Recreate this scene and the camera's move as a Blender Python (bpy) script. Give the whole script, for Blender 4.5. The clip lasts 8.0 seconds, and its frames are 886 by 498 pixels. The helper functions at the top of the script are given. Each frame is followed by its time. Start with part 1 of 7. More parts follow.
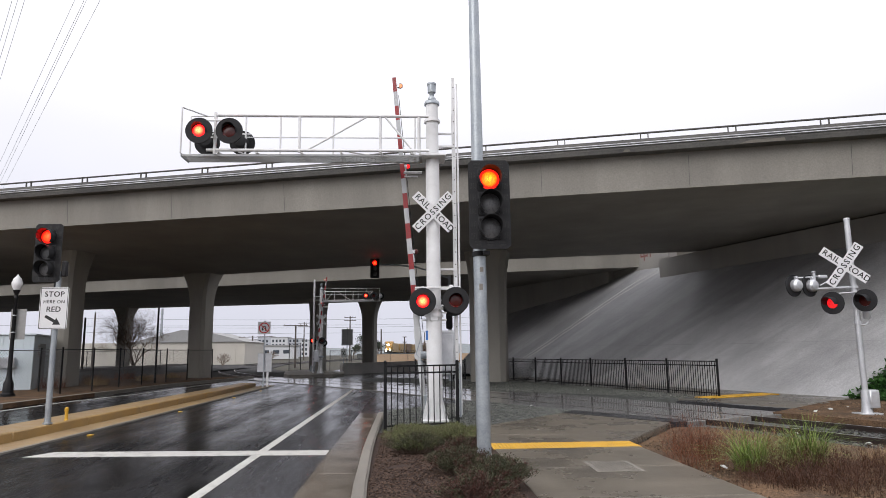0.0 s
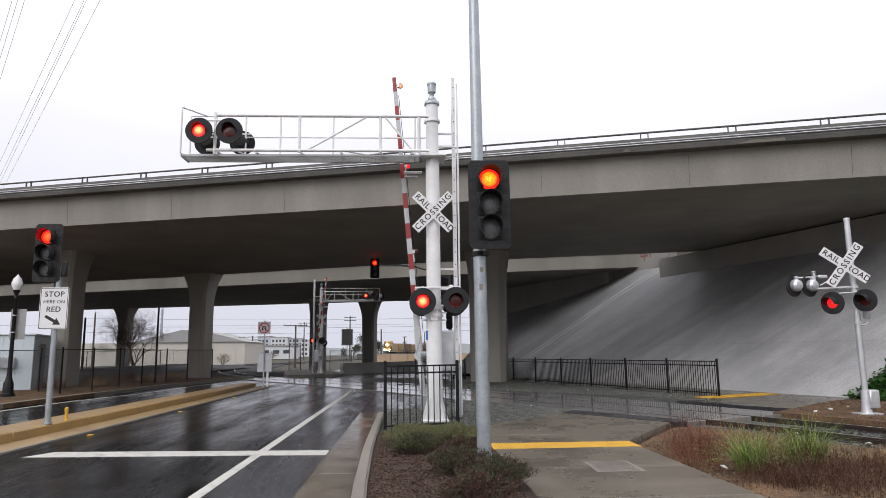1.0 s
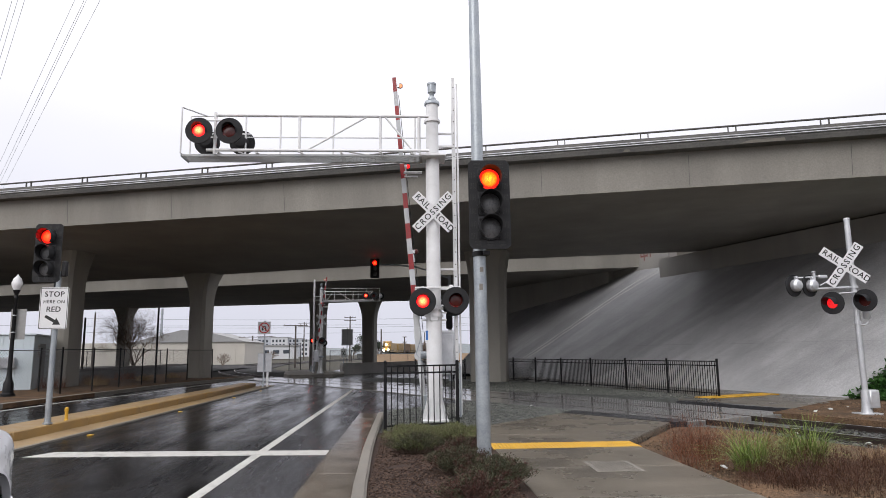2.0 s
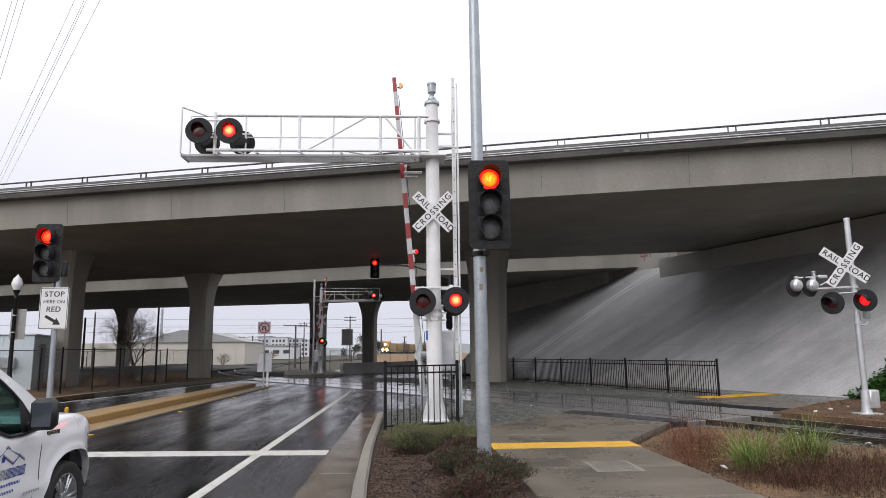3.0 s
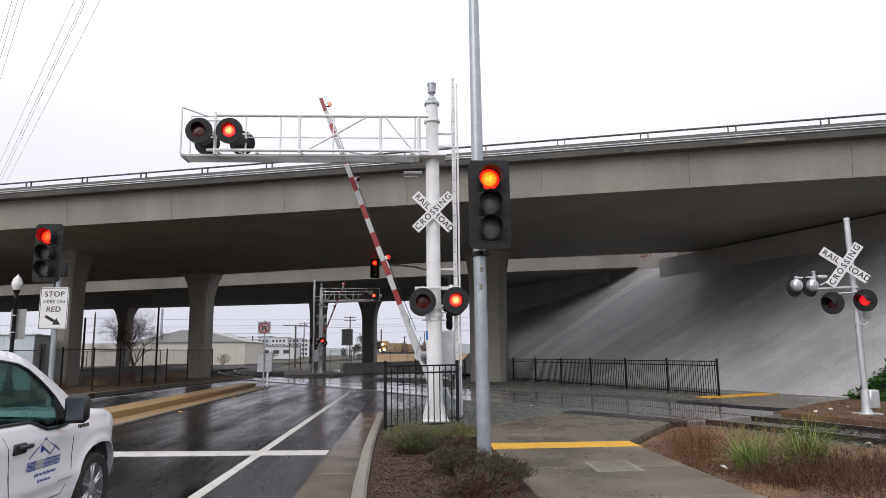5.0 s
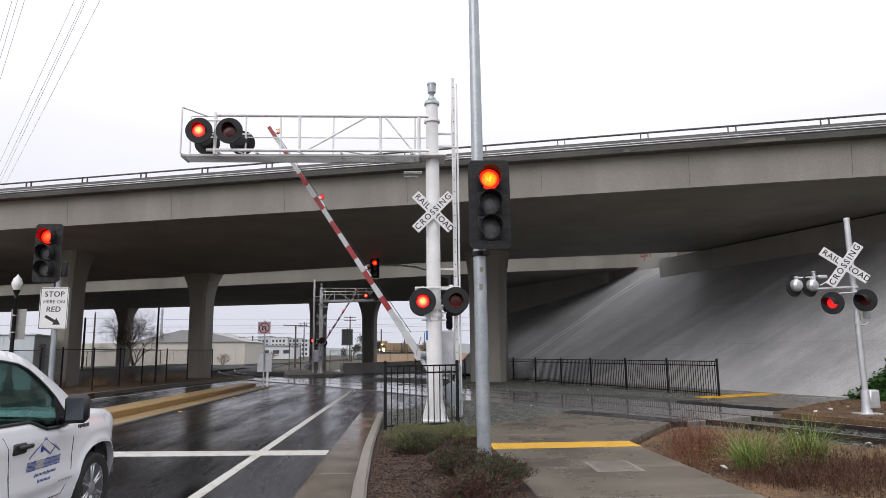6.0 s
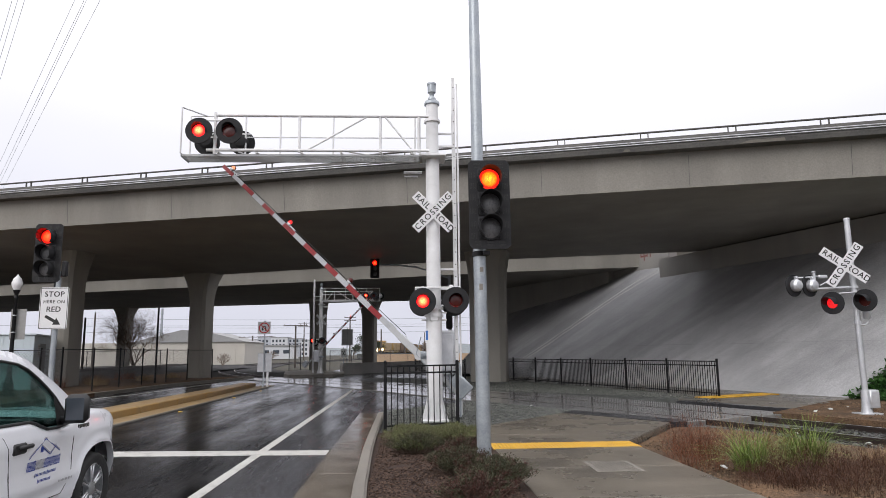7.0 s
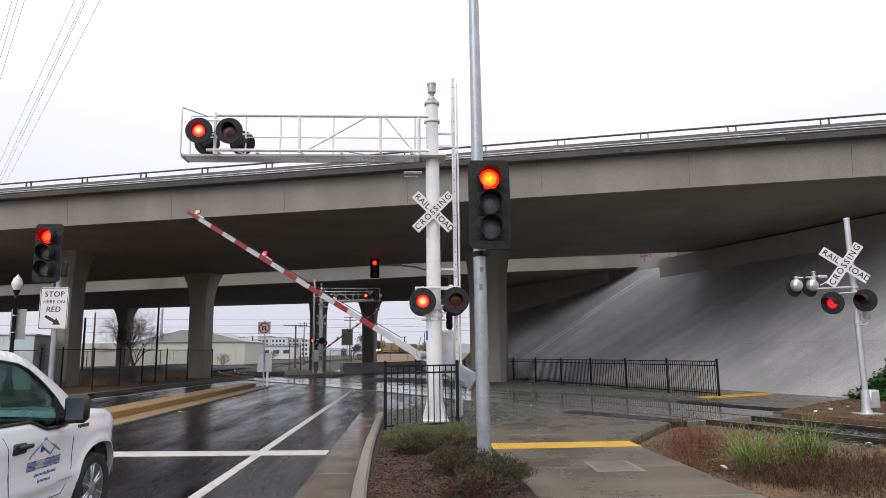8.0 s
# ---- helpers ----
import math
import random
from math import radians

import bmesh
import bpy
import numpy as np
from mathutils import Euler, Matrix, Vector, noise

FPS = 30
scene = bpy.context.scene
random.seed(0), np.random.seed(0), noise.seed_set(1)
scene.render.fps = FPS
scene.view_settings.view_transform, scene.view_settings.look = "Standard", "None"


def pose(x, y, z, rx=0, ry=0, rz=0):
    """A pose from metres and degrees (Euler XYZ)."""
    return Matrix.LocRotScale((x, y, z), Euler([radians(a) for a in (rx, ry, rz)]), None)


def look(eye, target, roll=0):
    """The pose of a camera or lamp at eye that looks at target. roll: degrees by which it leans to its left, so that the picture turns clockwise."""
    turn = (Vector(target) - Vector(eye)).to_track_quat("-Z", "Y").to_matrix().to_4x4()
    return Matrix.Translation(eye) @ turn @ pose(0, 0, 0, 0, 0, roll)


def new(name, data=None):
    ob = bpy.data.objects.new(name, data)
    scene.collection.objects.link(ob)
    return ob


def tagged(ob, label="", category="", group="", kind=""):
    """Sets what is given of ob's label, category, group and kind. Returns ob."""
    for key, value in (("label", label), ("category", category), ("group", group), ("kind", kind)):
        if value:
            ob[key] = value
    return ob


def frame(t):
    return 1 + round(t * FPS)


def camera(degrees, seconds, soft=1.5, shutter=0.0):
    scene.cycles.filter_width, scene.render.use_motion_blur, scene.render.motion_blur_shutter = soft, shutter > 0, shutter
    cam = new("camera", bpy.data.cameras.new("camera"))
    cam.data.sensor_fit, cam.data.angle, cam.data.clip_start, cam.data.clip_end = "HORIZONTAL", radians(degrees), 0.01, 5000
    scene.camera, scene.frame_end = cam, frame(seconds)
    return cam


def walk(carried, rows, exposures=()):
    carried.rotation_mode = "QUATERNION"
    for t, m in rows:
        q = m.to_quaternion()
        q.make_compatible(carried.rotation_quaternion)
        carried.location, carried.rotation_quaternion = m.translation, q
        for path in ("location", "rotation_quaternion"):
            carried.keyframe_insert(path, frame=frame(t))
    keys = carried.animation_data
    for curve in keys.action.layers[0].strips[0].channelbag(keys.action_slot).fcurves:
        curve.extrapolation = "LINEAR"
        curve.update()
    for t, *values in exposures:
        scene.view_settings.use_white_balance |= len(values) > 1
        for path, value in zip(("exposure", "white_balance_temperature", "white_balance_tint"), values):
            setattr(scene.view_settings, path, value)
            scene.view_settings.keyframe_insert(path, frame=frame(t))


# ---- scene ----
cam = camera(68.0, 8.0, soft=0.7)
VIEW = look((0, 0, 1.63), (1.08, 19.73, 4.73), -0.72)
walk(cam, [(0.0, VIEW), (8.0, VIEW)], exposures=[(0.0, 0.12), (8.0, 0.12)])

# ---- daylight: flat overcast after rain ----
world = bpy.data.worlds.new("overcast")
scene.world = world
world.use_nodes = True
wn, wl = world.node_tree.nodes, world.node_tree.links
wn.clear()
w_out = wn.new("ShaderNodeOutputWorld")
w_bg = wn.new("ShaderNodeBackground")
w_sky = wn.new("ShaderNodeTexSky")
w_sky.sky_type, w_sky.sun_disc = "NISHITA", False
w_sky.sun_elevation, w_sky.sun_rotation = radians(34), radians(215)
w_sky.air_density, w_sky.dust_density = 1.0, 6.0
w_co = wn.new("ShaderNodeTexCoord")
w_sep = wn.new("ShaderNodeSeparateXYZ")
w_ramp = wn.new("ShaderNodeValToRGB")
w_noise = wn.new("ShaderNodeTexNoise")
w_cloud = wn.new("ShaderNodeMix")
w_cloud.data_type, w_cloud.blend_type = "RGBA", "MULTIPLY"
w_mix = wn.new("ShaderNodeMix")
w_mix.data_type = "RGBA"
w_dim = wn.new("ShaderNodeMix")
w_dim.data_type, w_dim.blend_type = "RGBA", "MULTIPLY"
wl.new(w_co.outputs["Generated"], w_sep.inputs[0])
wl.new(w_sep.outputs["Z"], w_ramp.inputs[0])
ramp = w_ramp.color_ramp
ramp.elements[0].position, ramp.elements[0].color = 0.0, (0.70, 0.71, 0.81, 1)
ramp.elements[1].position, ramp.elements[1].color = 1.0, (1.72, 1.70, 1.78, 1)
e = ramp.elements.new(0.10); e.color = (0.77, 0.775, 0.88, 1)
e = ramp.elements.new(0.30); e.color = (0.95, 0.945, 1.02, 1)
e = ramp.elements.new(0.55); e.color = (1.39, 1.37, 1.44, 1)
w_noise.inputs["Scale"].default_value, w_noise.inputs["Detail"].default_value = 2.2, 4
wl.new(w_co.outputs["Generated"], w_noise.inputs["Vector"])
w_nr = wn.new("ShaderNodeMapRange")
w_nr.inputs["To Min"].default_value, w_nr.inputs["To Max"].default_value = 0.90, 1.10
wl.new(w_noise.outputs["Fac"], w_nr.inputs["Value"])
w_cloud.inputs[0].default_value = 1.0
wl.new(w_ramp.outputs["Color"], w_cloud.inputs[6])
wl.new(w_nr.outputs["Result"], w_cloud.inputs[7])
w_dim.inputs[0].default_value = 1.0
w_dim.inputs[7].default_value = (0.08, 0.08, 0.08, 1)
wl.new(w_sky.outputs["Color"], w_dim.inputs[6])
w_mix.inputs[0].default_value = 0.92
wl.new(w_dim.outputs[2], w_mix.inputs[6])
wl.new(w_cloud.outputs[2], w_mix.inputs[7])
wl.new(w_mix.outputs[2], w_bg.inputs["Color"])
w_bg.inputs["Strength"].default_value = 1.0
wl.new(w_bg.outputs[0], w_out.inputs[0])

sun = new("sun", bpy.data.lights.new("sun", "SUN"))
sun.data.energy, sun.data.angle, sun.data.color = 1.1, radians(40), (1.0, 0.98, 0.96)
sun.matrix_world = look((-24, -34, 28), (0, 0, 0))


# ---- materials ----
def material(name, colour, rough=0.7, metal=0.0, vary=0.25, scale=3.0, fine=60.0, bump=0.15, dist=0.01, second=None,
             streak=0.0, rough_vary=0.1, coat=0.0, object_random=0.0, spread=(0.35, 0.7), space="Object"):
    """A surface with large patches (second colour), fine grain, relief and roughness that varies with them."""
    m = bpy.data.materials.new(name)
    m.use_nodes = True
    nt = m.node_tree
    n, l = nt.nodes, nt.links
    b = n["Principled BSDF"]
    co = n.new("ShaderNodeTexCoord")
    big = n.new("ShaderNodeTexNoise")
    big.inputs["Scale"].default_value, big.inputs["Detail"].default_value, big.inputs["Roughness"].default_value = scale, 6, 0.62
    small = n.new("ShaderNodeTexNoise")
    small.inputs["Scale"].default_value, small.inputs["Detail"].default_value = fine, 4
    src = co.outputs[space]
    if streak:
        mp = n.new("ShaderNodeMapping")
        mp.inputs["Scale"].default_value = (1, 1, streak)
        l.new(src, mp.inputs["Vector"])
        l.new(mp.outputs[0], big.inputs["Vector"])
    else:
        l.new(src, big.inputs["Vector"])
    l.new(src, small.inputs["Vector"])
    r = n.new("ShaderNodeValToRGB")
    r.color_ramp.elements[0].position, r.color_ramp.elements[1].position = spread
    dark = second or tuple(c * (1 - vary) for c in colour)
    r.color_ramp.elements[0].color, r.color_ramp.elements[1].color = (*dark, 1), (*colour, 1)
    l.new(big.outputs["Fac"], r.inputs[0])
    mr = n.new("ShaderNodeMapRange")
    mr.inputs["From Min"].default_value, mr.inputs["From Max"].default_value = 0.25, 0.75
    mr.inputs["To Min"].default_value, mr.inputs["To Max"].default_value = 1 - vary, 1 + vary
    l.new(small.outputs["Fac"], mr.inputs["Value"])
    mx = n.new("ShaderNodeMix")
    mx.data_type, mx.blend_type = "RGBA", "MULTIPLY"
    mx.inputs[0].default_value = 1.0
    l.new(r.outputs[0], mx.inputs[6])
    l.new(mr.outputs[0], mx.inputs[7])
    col = mx.outputs[2]
    if object_random:
        oi = n.new("ShaderNodeObjectInfo")
        orr = n.new("ShaderNodeMapRange")
        orr.inputs["To Min"].default_value, orr.inputs["To Max"].default_value = 1 - object_random, 1 + object_random
        l.new(oi.outputs["Random"], orr.inputs["Value"])
        m2 = n.new("ShaderNodeMix")
        m2.data_type, m2.blend_type = "RGBA", "MULTIPLY"
        m2.inputs[0].default_value = 1.0
        l.new(col, m2.inputs[6])
        l.new(orr.outputs[0], m2.inputs[7])
        col = m2.outputs[2]
    l.new(col, b.inputs["Base Color"])
    rr = n.new("ShaderNodeMapRange")
    rr.inputs["From Min"].default_value, rr.inputs["From Max"].default_value = 0.3, 0.7
    rr.inputs["To Min"].default_value = max(0.02, rough - rough_vary)
    rr.inputs["To Max"].default_value = min(1, rough + rough_vary)
    l.new(big.outputs["Fac"], rr.inputs["Value"])
    l.new(rr.outputs[0], b.inputs["Roughness"])
    b.inputs["Metallic"].default_value = metal
    b.inputs["Coat Weight"].default_value = coat
    b.inputs["Coat Roughness"].default_value = 0.06
    if bump:
        bp = n.new("ShaderNodeBump")
        bp.inputs["Strength"].default_value, bp.inputs["Distance"].default_value = bump, dist
        l.new(small.outputs["Fac"], bp.inputs["Height"])
        l.new(bp.outputs[0], b.inputs["Normal"])
    return m


def glow(name, colour, strength, base=(0.3, 0.02, 0.01), middle=None, radius=0.15):
    """A lit lamp lens: many small bright facets, hotter towards the middle."""
    m = bpy.data.materials.new(name)
    m.use_nodes = True
    n, l = m.node_tree.nodes, m.node_tree.links
    b = n["Principled BSDF"]
    b.inputs["Base Color"].default_value = (*base, 1)
    b.inputs["Roughness"].default_value = 0.25
    b.inputs["Emission Color"].default_value = (*colour, 1)
    b.inputs["Emission Strength"].default_value = strength
    if middle:
        co = n.new("ShaderNodeTexCoord")
        flat = n.new("ShaderNodeVectorMath")
        flat.operation = "MULTIPLY"
        flat.inputs[1].default_value = (1, 1, 0)
        far = n.new("ShaderNodeVectorMath")
        far.operation = "LENGTH"
        l.new(co.outputs["Object"], flat.inputs[0])
        l.new(flat.outputs[0], far.inputs[0])
        ml = n.new("ShaderNodeMath")
        ml.operation = "DIVIDE"
        ml.inputs[1].default_value = radius
        l.new(far.outputs["Value"], ml.inputs[0])
        r = n.new("ShaderNodeValToRGB")
        r.color_ramp.elements[0].position, r.color_ramp.elements[0].color = 0.1, (*middle, 1)
        r.color_ramp.elements[1].position, r.color_ramp.elements[1].color = 0.85, (*colour, 1)
        l.new(ml.outputs[0], r.inputs[0])
        vo = n.new("ShaderNodeTexVoronoi")
        vo.inputs["Scale"].default_value = 70
        l.new(co.outputs["Object"], vo.inputs["Vector"])
        mr = n.new("ShaderNodeMapRange")
        mr.inputs["From Max"].default_value = 0.7
        mr.inputs["To Min"].default_value, mr.inputs["To Max"].default_value = 1.5 * strength, 0.45 * strength
        l.new(vo.outputs["Distance"], mr.inputs["Value"])
        l.new(r.outputs[0], b.inputs["Emission Color"])
        l.new(mr.outputs[0], b.inputs["Emission Strength"])
    return m


def wet_asphalt(name, colour, wet=0.5, gloss=(0.5, 0.16)):
    """Rain-wet asphalt: stone grain, films of water that level the grain, long wheel-track streaks along the road."""
    m = material(name, colour, 0.4, 0, 0.55, 0.35, 40, 0.5, 0.010)
    n, l = m.node_tree.nodes, m.node_tree.links
    b = n["Principled BSDF"]
    co = n.new("ShaderNodeTexCoord")
    mp = n.new("ShaderNodeMapping")
    mp.inputs["Scale"].default_value = (1.1, 0.16, 1)
    l.new(co.outputs["Object"], mp.inputs["Vector"])
    t = n.new("ShaderNodeTexNoise")
    t.inputs["Scale"].default_value, t.inputs["Detail"].default_value, t.inputs["Roughness"].default_value = 0.9, 7, 0.65
    l.new(mp.outputs[0], t.inputs["Vector"])
    mr = n.new("ShaderNodeMapRange")
    mr.inputs["From Min"].default_value, mr.inputs["From Max"].default_value = 0.38, 0.64
    mr.inputs["To Min"].default_value, mr.inputs["To Max"].default_value = 0.08, 0.40 - 0.2 * wet
    l.new(t.outputs["Fac"], mr.inputs["Value"])
    l.new(mr.outputs[0], b.inputs["Roughness"])
    for x in n:
        if x.type == "BUMP":
            mb = n.new("ShaderNodeMapRange")
            mb.inputs["From Min"].default_value, mb.inputs["From Max"].default_value = 0.38, 0.64
            mb.inputs["To Min"].default_value, mb.inputs["To Max"].default_value = 0.16, 0.8
            l.new(t.outputs["Fac"], mb.inputs["Value"])
            l.new(mb.outputs[0], x.inputs["Strength"])
    ms = n.new("ShaderNodeMapRange")
    ms.inputs["From Min"].default_value, ms.inputs["From Max"].default_value = 0.40, 0.60
    ms.inputs["To Min"].default_value, ms.inputs["To Max"].default_value = gloss
    l.new(t.outputs["Fac"], ms.inputs["Value"])
    l.new(ms.outputs[0], b.inputs["Specular IOR Level"])
    b.inputs["IOR"].default_value = 1.33
    return m


def slope_material():
    """Slope paving: wet and dry bands with ragged edges and thin runs of water, over blotchy slabs with joints; deck
    shade painted in.
    """
    m = material("slope_paving", (0.50, 0.50, 0.51), 0.55, 0, 0.16, 0.5, 18, 0.2, 0.006, second=(0.37, 0.37, 0.375), spread=(0.34, 0.66), rough_vary=0.15)
    n, l = m.node_tree.nodes, m.node_tree.links
    b = n["Principled BSDF"]
    base = b.inputs["Base Color"].links[0].from_socket
    co = n.new("ShaderNodeTexCoord")
    turn = n.new("ShaderNodeMapping")
    turn.inputs["Rotation"].default_value = (0, 0, radians(-52))
    l.new(co.outputs["Object"], turn.inputs["Vector"])

    def multiply(base, fac):
        mx = n.new("ShaderNodeMix")
        mx.data_type, mx.blend_type = "RGBA", "MULTIPLY"
        mx.inputs[0].default_value = 1.0
        l.new(base, mx.inputs[6])
        l.new(fac, mx.inputs[7])
        return mx.outputs[2]
    for sc, lo, hi, fmin, fmax, det in (((0.16, 0.035, 0.05), 0.90, 1.06, 0.42, 0.56, 9), ((0.55, 0.05, 0.05), 0.88, 1.05, 0.40, 0.58, 8), ((3.2, 0.10, 0.1), 0.95, 1.03, 0.35, 0.65, 5)):
        mp = n.new("ShaderNodeMapping")
        mp.inputs["Scale"].default_value = sc
        l.new(turn.outputs[0], mp.inputs["Vector"])
        t = n.new("ShaderNodeTexNoise")
        t.inputs["Scale"].default_value, t.inputs["Detail"].default_value, t.inputs["Roughness"].default_value = 1.6, det, 0.6
        l.new(mp.outputs[0], t.inputs["Vector"])
        mr = n.new("ShaderNodeMapRange")
        mr.inputs["From Min"].default_value, mr.inputs["From Max"].default_value = fmin, fmax
        mr.inputs["To Min"].default_value, mr.inputs["To Max"].default_value = lo, hi
        l.new(t.outputs["Fac"], mr.inputs["Value"])
        base = multiply(base, mr.outputs[0])
    sep = n.new("ShaderNodeVectorMath")                 # ragged edge across the slabs: rain-washed side, and deck shade painted darker beyond
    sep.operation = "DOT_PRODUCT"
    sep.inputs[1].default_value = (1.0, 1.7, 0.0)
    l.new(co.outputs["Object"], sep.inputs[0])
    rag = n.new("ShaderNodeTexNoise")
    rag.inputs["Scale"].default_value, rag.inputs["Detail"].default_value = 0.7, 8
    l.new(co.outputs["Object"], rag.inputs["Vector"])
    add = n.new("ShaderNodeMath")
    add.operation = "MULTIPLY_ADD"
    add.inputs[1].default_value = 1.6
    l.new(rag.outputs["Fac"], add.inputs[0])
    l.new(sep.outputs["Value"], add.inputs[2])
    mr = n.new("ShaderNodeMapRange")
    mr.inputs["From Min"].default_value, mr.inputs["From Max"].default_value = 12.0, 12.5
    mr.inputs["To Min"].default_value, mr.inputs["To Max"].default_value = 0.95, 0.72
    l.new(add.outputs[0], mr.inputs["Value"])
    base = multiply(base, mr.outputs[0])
    bk = n.new("ShaderNodeTexBrick")
    bk.inputs["Scale"].default_value = 0.13
    bk.inputs["Mortar Size"].default_value = 0.0025
    bk.inputs["Color1"].default_value, bk.inputs["Color2"].default_value = (1.04, 1.04, 1.04, 1), (0.94, 0.94, 0.94, 1)
    bk.inputs["Mortar"].default_value = (0.92, 0.92, 0.92, 1)
    l.new(co.outputs["Object"], bk.inputs["Vector"])
    base = multiply(base, bk.outputs["Color"])
    l.new(base, b.inputs["Base Color"])
    return m


M = {}
M["asphalt"] = wet_asphalt("wet_asphalt", (0.012, 0.012, 0.0135), 0.6)
# same asphalt, its reflection of the sky turned down for the approach
M["asphalt_open"] = wet_asphalt("less_reflective_asphalt", (0.012, 0.012, 0.0135), 0.3, (0.30, 0.06))
M["asphalt_bike"] = wet_asphalt("asphalt_edge_lane", (0.05, 0.05, 0.054), 0.1)
M["paint"] = material("road_paint", (0.50, 0.49, 0.46), 0.45, 0, 0.15, 5, 90, 0.2, 0.003, second=(0.33, 0.325, 0.30), spread=(0.36, 0.5))
M["yellow_paint"] = material("yellow_paint", (0.62, 0.36, 0.03), 0.4, 0, 0.12, 3, 90, 0.15, 0.003, second=(0.50, 0.28, 0.03))
M["kerb_yellow"] = material("worn_yellow_kerb", (0.36, 0.22, 0.07), 0.5, 0, 0.15, 1.2, 70, 0.2, 0.004, second=(0.26, 0.17, 0.07))
M["brick_tan"] = material("stamped_tan_concrete", (0.34, 0.23, 0.11), 0.4, 0, 0.2, 2, 60, 0.2, 0.005, second=(0.25, 0.17, 0.09))
M["concrete"] = material("concrete", (0.36, 0.345, 0.32), 0.75, 0, 0.10, 0.5, 40, 0.12, 0.004, second=(0.25, 0.24, 0.225), spread=(0.3, 0.75), streak=0.2)
M["pale_concrete"] = material("pale_barrier_concrete", (0.50, 0.49, 0.47), 0.7, 0, 0.10, 0.7, 40, 0.12, 0.004, second=(0.38, 0.37, 0.355))
M["soffit"] = material("soffit_concrete", (0.315, 0.297, 0.265), 0.8, 0, 0.14, 0.35, 22, 0.15, 0.005, second=(0.21, 0.198, 0.178), streak=0.12)
M["deck_edge"] = material("stained_deck_edge", (0.15, 0.145, 0.135), 0.8, 0, 0.2, 0.5, 14, 0.15, 0.005, second=(0.085, 0.083, 0.08), streak=0.1)
M["pier"] = material("pier_concrete", (0.36, 0.34, 0.30), 0.8, 0, 0.08, 0.8, 30, 0.12, 0.004, second=(0.28, 0.265, 0.235), streak=0.2)
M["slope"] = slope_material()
M["scrawl"] = material("faded_red_paint", (0.25, 0.08, 0.07), 0.7, 0, 0.3, 4, 40, 0)
M["wet_concrete"] = material("wet_sidewalk_concrete", (0.160, 0.136, 0.104), 0.30, 0, 0.16, 0.7, 45, 0.12, 0.003, second=(0.105, 0.094, 0.078), rough_vary=0.14)
M["kerb"] = material("kerb_concrete", (0.235, 0.215, 0.185), 0.6, 0, 0.14, 2, 60, 0.25, 0.005, second=(0.15, 0.137, 0.118))
M["gutter"] = material("gutter_concrete", (0.165, 0.140, 0.110), 0.17, 0, 0.16, 1.2, 50, 0.06, 0.003, second=(0.085, 0.070, 0.055), rough_vary=0.09)
M["panel"] = material("crossing_panel", (0.23, 0.225, 0.215), 0.11, 0, 0.14, 1.1, 60, 0.04, 0.003, second=(0.14, 0.135, 0.13), rough_vary=0.07, object_random=0.12)
M["rubber"] = material("black_rubber", (0.03, 0.03, 0.032), 0.5, 0, 0.2, 5, 60, 0.2)
M["dirt"] = material("damp_dirt", (0.17, 0.103, 0.058), 0.95, 0, 0.5, 1.6, 30, 0.9, 0.03, second=(0.070, 0.046, 0.030))
M["far_ground"] = material("far_ground", (0.075, 0.068, 0.052), 0.95, 0, 0.3, 0.12, 2, 0.3, 0.03, second=(0.045, 0.043, 0.034))
M["ivy_soil"] = material("ivy_shade_soil", (0.03, 0.05, 0.018), 0.9, 0, 0.4, 2, 20, 0.6, 0.03)
M["mulch"] = material("bark_mulch", (0.075, 0.050, 0.038), 0.95, 0, 0.6, 9, 70, 0.9, 0.03, second=(0.04, 0.028, 0.024))
M["ballast_dark"] = material("oily_ballast", (0.062, 0.06, 0.06), 0.9, 0, 0.45, 4, 30, 0.9, 0.03, second=(0.035, 0.034, 0.035))
M["ballast"] = material("ballast_bed", (0.13, 0.135, 0.13), 0.85, 0, 0.4, 6, 40, 0.9, 0.03, second=(0.07, 0.073, 0.07))
M["dull_steel"] = material("weathered_steel", (0.10, 0.095, 0.09), 0.7, 0.1, 0.3, 4, 40, 0.1, 0.002, second=(0.06, 0.055, 0.05))
M["galv"] = material("galvanised_steel", (0.42, 0.45, 0.47), 0.45, 0.65, 0.10, 5, 40, 0.05, 0.002, second=(0.30, 0.33, 0.36))
M["dull_back"] = material("dull_sign_back", (0.33, 0.33, 0.32), 0.5, 0.3, 0.08, 3, 60, 0.03, second=(0.24, 0.24, 0.235))
M["white_metal"] = material("white_painted_metal", (0.78, 0.78, 0.79), 0.4, 0, 0.04, 3, 60, 0.03, 0.002, second=(0.66, 0.66, 0.66))
M["grey_paint"] = material("grey_painted_steel", (0.52, 0.53, 0.54), 0.5, 0, 0.06, 3, 60, 0.03)
M["alu"] = material("aluminium", (0.62, 0.63, 0.65), 0.38, 0.55, 0.06, 4, 60, 0.04, 0.002, second=(0.5, 0.51, 0.53))
M["black"] = material("black_paint", (0.012, 0.012, 0.013), 0.45, 0, 0.2, 6, 80, 0.04, 0.002)
M["black_matt"] = material("black_matt", (0.028, 0.028, 0.030), 0.7, 0, 0.2, 6, 80, 0.04, 0.002)
for k in ("black", "black_matt", "dirt", "mulch", "far_ground", "ballast_dark", "ballast"):
    M[k].node_tree.nodes["Principled BSDF"].inputs["Specular IOR Level"].default_value = 0.22
M["sign_white"] = material("sign_white", (0.72, 0.72, 0.73), 0.5, 0, 0.03, 2, 60, 0.0, second=(0.66, 0.66, 0.67))
M["ink"] = material("sign_black", (0.012, 0.012, 0.012), 0.5, 0, 0.1, 2, 60, 0)
